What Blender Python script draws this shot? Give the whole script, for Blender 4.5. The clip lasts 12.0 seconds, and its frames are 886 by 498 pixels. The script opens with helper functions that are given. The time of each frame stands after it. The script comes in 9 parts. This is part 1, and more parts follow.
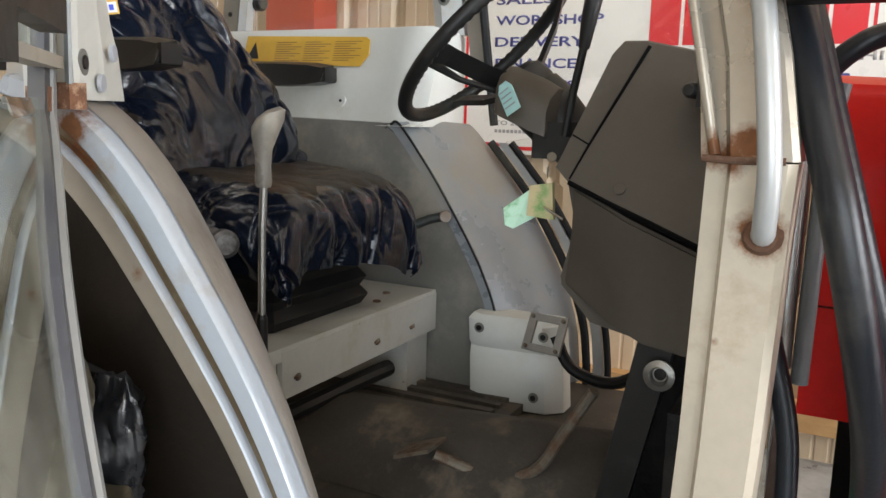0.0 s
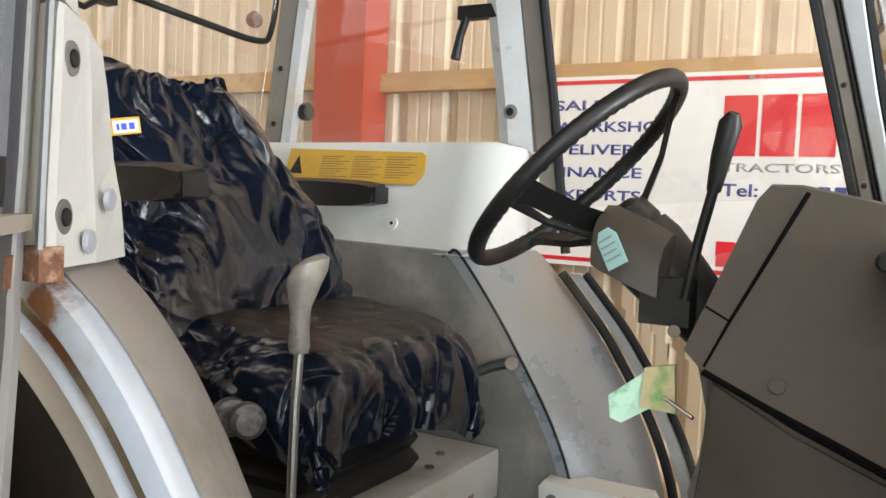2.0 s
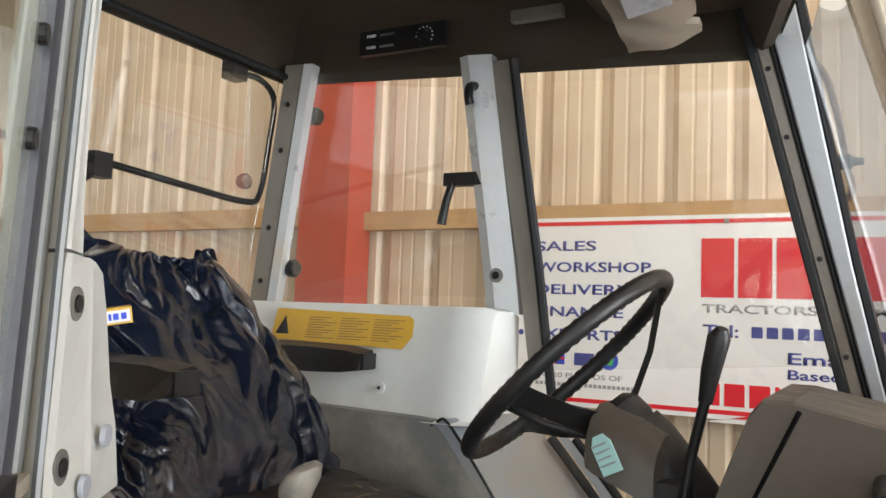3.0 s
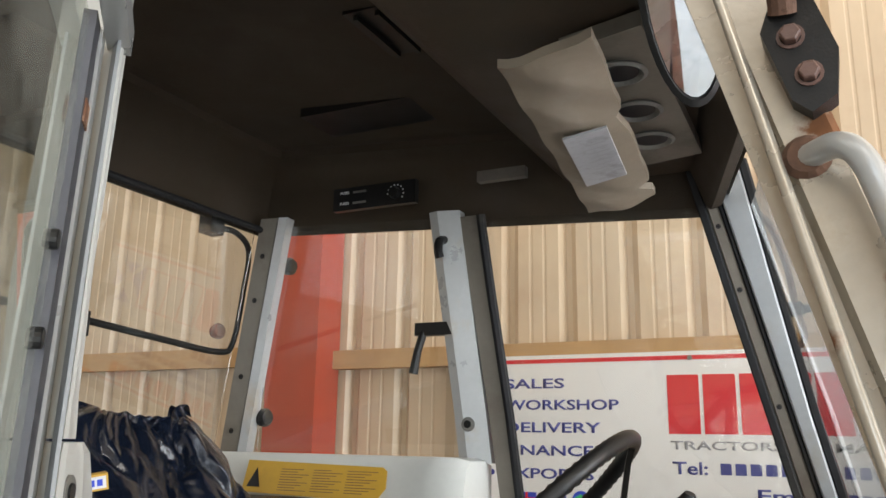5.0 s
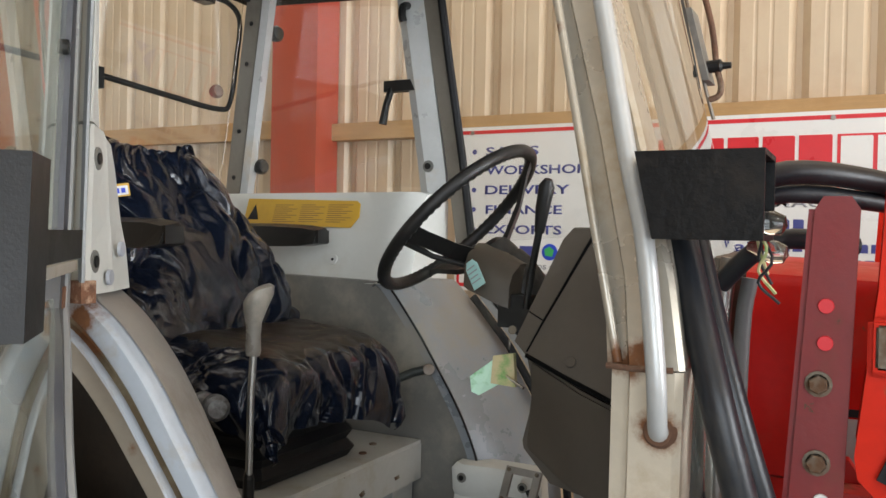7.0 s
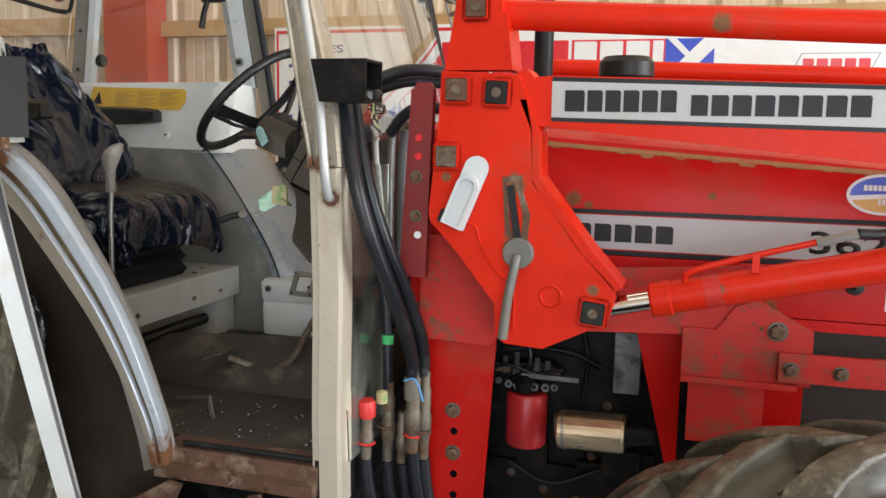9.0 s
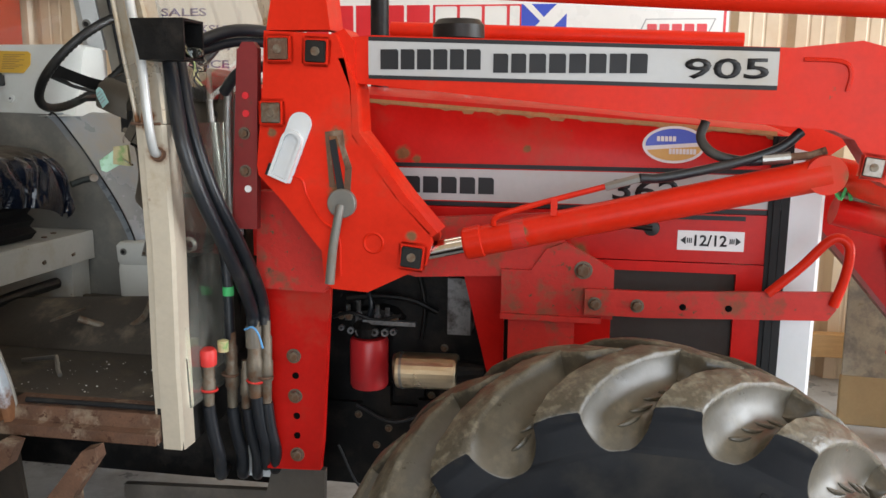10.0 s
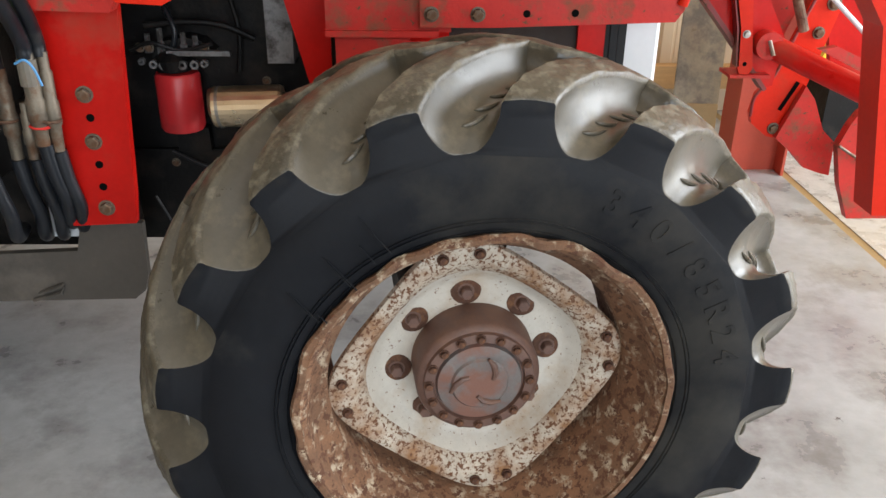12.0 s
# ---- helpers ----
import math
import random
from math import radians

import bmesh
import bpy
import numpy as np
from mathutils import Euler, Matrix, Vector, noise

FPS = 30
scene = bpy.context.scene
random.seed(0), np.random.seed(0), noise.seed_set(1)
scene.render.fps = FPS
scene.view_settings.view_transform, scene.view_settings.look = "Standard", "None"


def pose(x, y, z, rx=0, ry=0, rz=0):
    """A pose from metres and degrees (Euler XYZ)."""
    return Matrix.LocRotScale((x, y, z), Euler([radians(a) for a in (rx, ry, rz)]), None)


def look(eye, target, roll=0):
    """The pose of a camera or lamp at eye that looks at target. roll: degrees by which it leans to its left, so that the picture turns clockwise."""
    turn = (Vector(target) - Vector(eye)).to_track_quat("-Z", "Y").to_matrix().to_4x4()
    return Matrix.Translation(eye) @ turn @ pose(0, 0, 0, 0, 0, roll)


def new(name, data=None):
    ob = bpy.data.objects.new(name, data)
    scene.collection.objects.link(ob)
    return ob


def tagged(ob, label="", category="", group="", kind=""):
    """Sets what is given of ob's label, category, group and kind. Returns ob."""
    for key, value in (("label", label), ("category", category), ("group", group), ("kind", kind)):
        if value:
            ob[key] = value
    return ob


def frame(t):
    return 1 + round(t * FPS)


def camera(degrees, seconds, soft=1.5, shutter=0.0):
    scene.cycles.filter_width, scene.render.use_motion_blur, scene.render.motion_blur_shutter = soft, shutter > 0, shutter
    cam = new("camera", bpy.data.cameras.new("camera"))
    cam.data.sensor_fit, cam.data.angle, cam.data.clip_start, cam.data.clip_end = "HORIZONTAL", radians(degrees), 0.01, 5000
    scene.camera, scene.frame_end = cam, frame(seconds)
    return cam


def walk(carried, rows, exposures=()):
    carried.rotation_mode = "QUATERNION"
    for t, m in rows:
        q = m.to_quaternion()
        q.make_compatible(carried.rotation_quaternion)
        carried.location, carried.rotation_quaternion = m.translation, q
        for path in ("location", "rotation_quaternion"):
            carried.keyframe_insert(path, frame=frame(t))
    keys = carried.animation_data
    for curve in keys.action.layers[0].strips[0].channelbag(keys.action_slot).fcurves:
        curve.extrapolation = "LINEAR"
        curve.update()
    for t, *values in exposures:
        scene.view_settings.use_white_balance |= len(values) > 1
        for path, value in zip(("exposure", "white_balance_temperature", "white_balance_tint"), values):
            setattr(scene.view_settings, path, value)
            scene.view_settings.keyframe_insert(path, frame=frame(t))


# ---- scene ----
cam = camera(56.5, 12.0)
PATH = [
    (0, (0.195, -0.209, 1.638), (-0.694, 1.553, 1.309), 1.7),
    (0.5, (0.093, -0.056, 1.651), (-0.854, 1.676, 1.334), 2.2),
    (1, (0.037, 0.025, 1.654), (-0.947, 1.743, 1.373), 2.5),
    (1.5, (0.01, 0.047, 1.678), (-0.983, 1.77, 1.466), 2.5),
    (2, (-0.022, 0.063, 1.724), (-1.011, 1.798, 1.61), 2.5),
    (2.5, (-0.04, 0.056, 1.797), (-1.013, 1.803, 1.812), 2.4),
    (3, (-0.038, 0.036, 1.863), (-0.991, 1.787, 2.021), 2.1),
    (3.5, (-0.024, -0.006, 1.913), (-0.947, 1.744, 2.207), 1.8),
    (3.7, (-0.029, 0.004, 1.92), (-0.94, 1.75, 2.269), 1.7),
    (5.3, (-0.008, -0.064, 1.919), (-0.871, 1.68, 2.381), 1.0),
    (5.5, (0.005, -0.079, 1.891), (-0.862, 1.676, 2.3), 0.9),
    (6, (0.086, -0.103, 1.829), (-0.81, 1.665, 2.097), 1.4),
    (6.5, (0.2, -0.175, 1.773), (-0.725, 1.595, 1.88), 1.5),
    (6.7, (0.241, -0.222, 1.762), (-0.69, 1.547, 1.808), 1.4),
    (8.3, (0.735, -0.83, 1.666), (-0.012, 1.011, 1.433), 1.3),
    (8.5, (0.78, -0.918, 1.671), (0.079, 0.938, 1.421), 1.0),
    (9, (0.902, -1.112, 1.675), (0.332, 0.786, 1.404), 1.0),
    (9.5, (1.031, -1.177, 1.662), (0.591, 0.752, 1.365), 0.9),
    (10, (1.105, -1.207, 1.651), (0.78, 0.736, 1.308), 0.6),
    (10.5, (1.135, -1.187, 1.626), (0.914, 0.756, 1.21), 0.4),
    (11, (1.152, -1.157, 1.591), (1.04, 0.766, 1.051), 0.2),
    (11.5, (1.142, -1.098, 1.544), (1.136, 0.776, 0.843), 0.2),
    (12, (1.112, -1.025, 1.489), (1.179, 0.772, 0.614), 0.7),
]
walk(cam, [(t, look(eye, target, roll)) for t, eye, target, roll in PATH], [(0.0, 0.08), (0.8, 0.27), (1.5, 0.47), (2.0, 0.40), (2.5, 0.22), (3.5, 0.05), (5.5, -0.18), (6.5, -0.20), (8.5, -0.20), (9.0, -0.15), (10.0, -0.22), (11.0, -0.18), (11.5, -0.10), (12.0, -0.02)])


# ---- light ----
YC = 1.40  # tractor's centre line

world = bpy.data.worlds.new("sky")
scene.world = world
world.use_nodes = True
wn = world.node_tree.nodes
wl = world.node_tree.links
sky = wn.new("ShaderNodeTexSky")
sky.sky_type = "NISHITA"
sky.sun_disc = False
sky.sun_elevation = radians(38)
sky.sun_rotation = radians(200)
wn["Background"].inputs["Strength"].default_value = 0.10
wl.new(sky.outputs["Color"], wn["Background"].inputs["Color"])


def area_lamp(name, eye, target, sx, sy, watts, colour):
    data = bpy.data.lights.new(name, "AREA")
    data.shape, data.size, data.size_y = "RECTANGLE", sx, sy
    data.energy, data.color = watts, colour
    ob = new(name, data)
    ob.matrix_world = look(eye, target)
    return ob


sun_data = bpy.data.lights.new("sun", "SUN")
sun_data.energy, sun_data.angle, sun_data.color = 0.8, radians(14), (1.0, 0.95, 0.86)
sun = new("sun", sun_data)
sun.matrix_world = look((6, -14, 13), (0, 0, 0))

area_lamp("daylight_door", (3.6, -6.95, 2.3), (1.2, 0, 1.5), 6.2, 4.4, 520, (0.84, 0.92, 1.0))
area_lamp("daylight_gable", (8.9, 0.4, 2.3), (0, 0.6, 1.4), 4.6, 4.2, 1080, (0.91, 0.955, 1.0))
# two overhead fill lamps, added without any known rooflight
area_lamp("added_roof_lamp_near", (-1.0, -2.2, 5.35), (-1.0, -2.2, 0), 8.0, 1.1, 60, (1.0, 0.94, 0.84))
area_lamp("added_roof_lamp_far", (-1.0, 2.9, 5.35), (-1.0, 2.9, 0), 8.0, 1.0, 80, (1.0, 0.90, 0.75))


# ---- materials ----
def ramp(nt, fac, stops):
    n = nt.nodes.new("ShaderNodeValToRGB")
    els = n.color_ramp.elements
    while len(els) < len(stops):
        els.new(0.5)
    for e, (p, c) in zip(els, stops):
        e.position, e.color = p, (*c, 1) if len(c) == 3 else c
    nt.links.new(fac, n.inputs["Fac"])
    return n.outputs["Color"]


def noise_tex(nt, coords, scale, detail=5.0, rough=0.55, stretch=None):
    if stretch:
        m = nt.nodes.new("ShaderNodeMapping")
        m.inputs["Scale"].default_value = stretch
        nt.links.new(coords, m.inputs["Vector"])
        coords = m.outputs["Vector"]
    n = nt.nodes.new("ShaderNodeTexNoise")
    n.inputs["Scale"].default_value = scale
    n.inputs["Detail"].default_value = detail
    n.inputs["Roughness"].default_value = rough
    nt.links.new(coords, n.inputs["Vector"])
    return n.outputs["Fac"]


def mix(nt, fac, a, b, blend="MIX"):
    n = nt.nodes.new("ShaderNodeMix")
    n.data_type, n.blend_type = "RGBA", blend
    for sock, v in ((n.inputs[0], fac), (n.inputs[6], a), (n.inputs[7], b)):
        if isinstance(v, (int, float)):
            sock.default_value = v
        elif isinstance(v, tuple):
            sock.default_value = (*v, 1)
        else:
            nt.links.new(v, sock)
    return n.outputs[2]


def material(name, base, rough=0.5, metal=0.0, vary=0.12, scale=6.0, stain=None, stain_at=0.62, stain_scale=3.0,
             stain_soft=0.08, chip=None, chip_at=0.68, chip_scale=24.0, bump=0.08, bump_scale=120.0, coat=0.0,
             stretch=None, spread=0.12, rough_stain=None, coarse_bump=0.0, spec=0.5, spots=(), spot=(0.20, 0.085, 0.035)):
    """Base colour with broad and fine variation, soft stains, hard-edged chips, uneven gloss and fine relief."""
    m = bpy.data.materials.new(name)
    m.use_nodes = True
    nt = m.node_tree
    p = nt.nodes["Principled BSDF"]
    co = nt.nodes.new("ShaderNodeTexCoord").outputs["Object"]
    info = nt.nodes.new("ShaderNodeObjectInfo").outputs["Random"]
    vary_n = noise_tex(nt, co, scale, 6, 0.6, stretch)
    fine_n = noise_tex(nt, co, scale * 11, 4, 0.6, stretch)
    dark = tuple(c * (1 - vary) for c in base)
    light = tuple(min(1, c * (1 + vary * 0.7)) for c in base)
    col = ramp(nt, vary_n, [(0.3, dark), (0.7, light)])
    col = mix(nt, 0.35, col, ramp(nt, fine_n, [(0.3, dark), (0.7, light)]))
    rnd = ramp(nt, info, [(0, (1 - vary * 0.5,) * 3), (1, (1.0,) * 3)])
    col = mix(nt, 1.0, col, rnd, "MULTIPLY")
    rv = ramp(nt, vary_n, [(0.25, (max(0.02, rough - spread),) * 3), (0.75, (min(1, rough + spread),) * 3)])
    mv = metal
    if stain:
        sn = noise_tex(nt, co, stain_scale, 7, 0.65)
        f = ramp(nt, sn, [(stain_at - stain_soft, (0, 0, 0)), (stain_at + stain_soft, (1, 1, 1))])
        col = mix(nt, f, col, stain)
        rv = mix(nt, f, rv, (rough_stain or min(1, rough + 0.25),) * 3)
    if chip:
        cn = noise_tex(nt, co, chip_scale, 6, 0.7)
        f2 = ramp(nt, cn, [(chip_at - 0.012, (0, 0, 0)), (chip_at + 0.012, (1, 1, 1))])
        col = mix(nt, f2, col, chip)
        rv = mix(nt, f2, rv, (0.85,) * 3)
        if metal:
            mm = ramp(nt, cn, [(chip_at - 0.012, (metal,) * 3), (chip_at + 0.012, (0, 0, 0))])
            nt.links.new(mm, p.inputs["Metallic"])
            mv = None
    for x, y, z, rad in spots:
        d = nt.nodes.new("ShaderNodeVectorMath")
        d.operation = "DISTANCE"
        d.inputs[1].default_value = (x, y, z)
        nt.links.new(co, d.inputs[0])
        s = nt.nodes.new("ShaderNodeMath")
        s.operation = "MULTIPLY_ADD"
        s.inputs[1].default_value = -1.0 / rad
        s.inputs[2].default_value = 0.62
        nt.links.new(d.outputs["Value"], s.inputs[0])
        a = nt.nodes.new("ShaderNodeMath")
        a.operation = "ADD"
        nt.links.new(s.outputs[0], a.inputs[0])
        nt.links.new(noise_tex(nt, co, 42, 6, 0.7), a.inputs[1])
        f3 = ramp(nt, a.outputs[0], [(0.36, (0, 0, 0)), (0.58, (0.45,) * 3), (0.74, (1, 1, 1))])
        col = mix(nt, f3, col, mix(nt, fine_n, tuple(c * 0.55 for c in spot), tuple(c * 1.35 for c in spot)))
        rv = mix(nt, f3, rv, (0.85,) * 3)
    nt.links.new(col, p.inputs["Base Color"])
    nt.links.new(rv, p.inputs["Roughness"])
    if mv is not None:
        p.inputs["Metallic"].default_value = mv
    p.inputs["Specular IOR Level"].default_value = spec
    p.inputs["Coat Weight"].default_value = coat
    p.inputs["Coat Roughness"].default_value = 0.12
    b = nt.nodes.new("ShaderNodeBump")
    b.inputs["Strength"].default_value = bump
    b.inputs["Distance"].default_value = 0.004
    nt.links.new(noise_tex(nt, co, bump_scale, 4, 0.6, stretch), b.inputs["Height"])
    last = b
    if coarse_bump:
        c = nt.nodes.new("ShaderNodeBump")
        c.inputs["Strength"].default_value = coarse_bump
        c.inputs["Distance"].default_value = 0.02
        nt.links.new(noise_tex(nt, co, scale, 5, 0.5), c.inputs["Height"])
        nt.links.new(b.outputs["Normal"], c.inputs["Normal"])
        last = c
    nt.links.new(last.outputs["Normal"], p.inputs["Normal"])
    return m


RUST = (0.16, 0.06, 0.025)
MUD = (0.22, 0.17, 0.11)
M_RED = material("red_paint", (0.51, 0.008, 0.005), 0.36, spec=0.16, vary=0.18, stain=(0.33, 0.045, 0.025), stain_at=0.63, chip=(0.15, 0.075, 0.04), chip_at=0.70, chip_scale=9, coat=0.06, bump=0.05, spots=((0.953, 1.105, 1.535, 0.018), (0.60, 1.105, 1.515, 0.035), (0.64, 1.105, 1.50, 0.02), (1.10, 1.105, 1.25, 0.05), (0.70, 1.10, 1.25, 0.05)))
M_ARM = material("orange_red_loader_paint", (0.62, 0.021, 0.006), 0.42, spec=0.13, vary=0.16, stain=(0.40, 0.05, 0.025), stain_at=0.65, chip=(0.17, 0.085, 0.045), chip_at=0.705, chip_scale=8, coat=0.04, bump=0.06, spot=(0.20, 0.10, 0.05), spots=((0.968, 0.755, 1.352, 0.026), (0.975, 0.76, 1.32, 0.022), (0.942, 0.77, 1.922, 0.035), (0.517, 0.742, 1.44, 0.045), (0.515, 0.742, 1.57, 0.04), (0.70, 0.74, 1.335, 0.022), (1.70, 0.755, 1.50, 0.03), (1.90, 0.77, 1.50, 0.03), (0.35, 0.742, 1.58, 0.02), (0.38, 0.742, 1.50, 0.025), (0.30, 0.935, 1.42, 0.05), (0.40, 0.935, 1.16, 0.02)))
M_REDWORN = material("worn_red_paint", (0.50, 0.025, 0.018), 0.5, spec=0.3, vary=0.2, stain=(0.22, 0.065, 0.038), stain_at=0.575, stain_scale=13, stain_soft=0.07, chip=(0.13, 0.06, 0.035), chip_at=0.635, chip_scale=46, bump=0.15)
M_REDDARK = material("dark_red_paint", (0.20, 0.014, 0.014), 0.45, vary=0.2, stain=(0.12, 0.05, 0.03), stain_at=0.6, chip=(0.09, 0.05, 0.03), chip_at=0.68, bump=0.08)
M_RUSTY = material("rusty_steel", (0.135, 0.068, 0.040), 0.85, vary=0.45, scale=14, stain=(0.27, 0.21, 0.15), stain_at=0.60, stain_scale=11, chip=(0.07, 0.03, 0.015), chip_at=0.6, bump=0.35, bump_scale=90)
M_SILVER = material("silver_grey_cab_paint", (0.44, 0.45, 0.445), 0.34, metal=0.25, vary=0.10, stain=(0.42, 0.36, 0.28), stain_at=0.66, stain_scale=5, chip=RUST, chip_at=0.755, chip_scale=15, coat=0.2, bump=0.05)
M_CREAM = material("cream_white_pillar_paint", (0.53, 0.47, 0.375), 0.36, vary=0.12, stain=(0.36, 0.28, 0.18), stain_at=0.66, stain_scale=6, chip=RUST, chip_at=0.74, chip_scale=22, bump=0.06, spots=((0.075, 0.60, 1.605, 0.040), (0.115, 0.605, 1.53, 0.042), (-0.012, 0.68, 2.185, 0.045), (0.05, 0.60, 1.60, 0.03), (0.062, 0.605, 1.69, 0.012), (0.08, 0.62, 1.42, 0.010), (0.02, 0.66, 2.05, 0.014), (-0.03, 0.66, 2.0, 0.02)))
# silver paint whose blue tint stands for sky reflected in the flange
M_FLANGE = material("silver_flange_paint_sky_tinted", (0.42, 0.46, 0.515), 0.34, metal=0.12, vary=0.08, stain=(0.36, 0.31, 0.25), stain_at=0.64, stain_scale=6, chip=(0.30, 0.18, 0.09), chip_at=0.70, chip_scale=26, coat=0.3, bump=0.06, spots=((-0.40, 0.69, 0.80, 0.14), (-0.79, 0.60, 1.60, 0.05), (-0.46, 0.66, 0.97, 0.025), (-0.52, 0.65, 1.09, 0.018)))
M_LIP = material("dull_beige_lip_paint", (0.34, 0.30, 0.245), 0.45, vary=0.12, stain=(0.31, 0.26, 0.19), stain_at=0.62, stain_scale=7, chip=(0.60, 0.58, 0.53), chip_at=0.70, chip_scale=40, bump=0.06, spots=((-0.44, 0.69, 0.80, 0.10), (-0.62, 0.64, 1.26, 0.02), (-0.70, 0.62, 1.40, 0.02)))
M_GROOVE = material("brown_groove_dirt", (0.165, 0.12, 0.07), 0.7, vary=0.2, scale=9, stain=(0.23, 0.185, 0.12), stain_at=0.58, stain_scale=12, bump=0.1, spots=((-0.40, 0.69, 0.82, 0.10), (-0.79, 0.60, 1.57, 0.06)))
# mat's front face: the pale blue-grey base imitates sky sheen
M_SHEEN = material("grey_mat_with_painted_sheen", (0.215, 0.235, 0.255), 0.30, spec=0.7, metal=0.15, vary=0.1, stain=(0.25, 0.23, 0.20), stain_at=0.6, bump=0.12, bump_scale=420)
M_PLUG = material("pale_grey_plug", (0.40, 0.42, 0.47), 0.45, vary=0.08, bump=0.03)
M_RUSTRED = material("red_brown_rust", (0.19, 0.085, 0.045), 0.85, vary=0.5, scale=30, stain=(0.46, 0.30, 0.20), stain_at=0.58, stain_scale=40, bump=0.5, bump_scale=120)
M_TRIM = material("white_moulded_trim", (0.60, 0.605, 0.57), 0.42, vary=0.05, stain=(0.52, 0.50, 0.44), stain_at=0.66, bump=0.06, bump_scale=300)
M_PLINTH = material("chipped_grey_white_steel", (0.46, 0.455, 0.42), 0.42, vary=0.10, stain=(0.40, 0.36, 0.28), stain_at=0.60, stain_scale=5, chip=(0.13, 0.07, 0.04), chip_at=0.695, chip_scale=22, bump=0.08)
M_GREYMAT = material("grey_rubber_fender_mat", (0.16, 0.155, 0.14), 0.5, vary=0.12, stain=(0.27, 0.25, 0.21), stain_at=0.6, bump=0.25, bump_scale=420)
M_BEIGEMAT = material("worn_beige_fender_mat", (0.31, 0.29, 0.265), 0.48, vary=0.1, stain=(0.22, 0.195, 0.165), stain_at=0.6, bump=0.2, bump_scale=420)
M_BLACKPL = material("black_plastic", (0.013, 0.0125, 0.012), 0.40, spec=0.28, vary=0.3, stain=(0.045, 0.055, 0.05), stain_at=0.66, bump=0.12, bump_scale=380)
M_DASH = material("charcoal_dash_plastic", (0.066, 0.055, 0.043), 0.48, spec=0.28, vary=0.12, stain=(0.085, 0.08, 0.07), stain_at=0.62, bump=0.15, bump_scale=520)
M_RUBBER = material("black_rubber", (0.014, 0.014, 0.015), 0.62, spec=0.25, vary=0.3, stain=(0.06, 0.055, 0.045), stain_at=0.64, bump=0.12)
M_HOSE = material("black_hydraulic_hose", (0.014, 0.016, 0.020), 0.36, spec=0.4, vary=0.25, stain=(0.07, 0.065, 0.055), stain_at=0.62, bump=0.10)
M_TYRE = material("black_tyre_sidewall", (0.007, 0.008, 0.0105), 0.55, spec=0.14, vary=0.3, stain=(0.028, 0.027, 0.025), stain_at=0.6, bump=0.10, bump_scale=60)
M_LUG = material("muddy_tyre_lug_rubber", (0.082, 0.070, 0.048), 0.42, vary=0.5, scale=14, stain=(0.165, 0.148, 0.108), stain_at=0.57, stain_scale=44, stain_soft=0.09, bump=0.5, bump_scale=70, rough_stain=0.85, coarse_bump=0.2)
M_COVER = material("black_nylon_seat_cover", (0.0058, 0.0088, 0.018), 0.18, spec=0.45, vary=0.2, scale=3, bump=0.05, bump_scale=900, coat=0.0, spread=0.05)
M_DUSTY = material("dusty_worn_nylon", (0.026, 0.021, 0.017), 0.42, spec=0.3, vary=0.3, scale=9, stain=(0.045, 0.036, 0.026), stain_at=0.6, stain_scale=14, bump=0.08, bump_scale=600)
M_SCUFF = material("dry_mud", (0.30, 0.245, 0.16), 0.8, vary=0.3, scale=30, bump=0.2)
M_ALLOY = material("dull_alloy_casting", (0.20, 0.20, 0.205), 0.42, metal=0.6, vary=0.3, scale=20, stain=(0.06, 0.055, 0.05), stain_at=0.55, stain_scale=18, bump=0.15)
M_SEALGREY = material("dark_grey_seal", (0.055, 0.055, 0.065), 0.5, vary=0.2, stain=(0.09, 0.085, 0.075), stain_at=0.6, bump=0.1)
M_SEAT = material("black_vinyl_seat", (0.010, 0.010, 0.011), 0.5, spec=0.25, vary=0.2, bump=0.1)
M_HEADLINE = material("dark_brown_headlining", (0.034, 0.0210, 0.0088), 0.8, vary=0.25, stain=(0.045, 0.033, 0.023), stain_at=0.6, bump=0.4, bump_scale=300)
M_VISOR = material("beige_vinyl_visor", (0.235, 0.19, 0.14), 0.55, vary=0.08, stain=(0.34, 0.29, 0.23), stain_at=0.6, bump=0.15, bump_scale=250, coarse_bump=0.15)
M_GREYSTRIP = material("dull_grey_strip_paint", (0.25, 0.26, 0.265), 0.45, vary=0.1, stain=(0.2, 0.18, 0.15), stain_at=0.62, bump=0.06)
M_CONSOLE = material("worn_brown_console", (0.055, 0.038, 0.024), 0.6, spec=0.3, vary=0.2, stain=(0.085, 0.065, 0.045), stain_at=0.6, bump=0.2, bump_scale=300)
M_CHROME = material("bright_steel", (0.75, 0.73, 0.69), 0.16, metal=1.0, vary=0.06, bump=0.02)
M_STEEL = material("dull_steel", (0.36, 0.35, 0.33), 0.42, metal=0.9, vary=0.2, stain=(0.22, 0.15, 0.10), stain_at=0.62, bump=0.1)
M_BOLT = material("dirty_bolt_steel", (0.20, 0.17, 0.13), 0.55, metal=0.6, vary=0.3, scale=30, stain=(0.15, 0.08, 0.045), stain_at=0.55, stain_scale=20, bump=0.2)
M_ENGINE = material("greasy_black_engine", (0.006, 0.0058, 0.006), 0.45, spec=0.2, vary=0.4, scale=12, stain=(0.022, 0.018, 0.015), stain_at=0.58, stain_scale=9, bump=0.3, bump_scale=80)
# very dark brown of the wheel arch liner and inner wall
M_UNDER = material("dark_brown_arch", (0.026, 0.018, 0.011), 0.9, vary=0.35, scale=7, stain=(0.045, 0.03, 0.018), stain_at=0.6, bump=0.4, bump_scale=60)
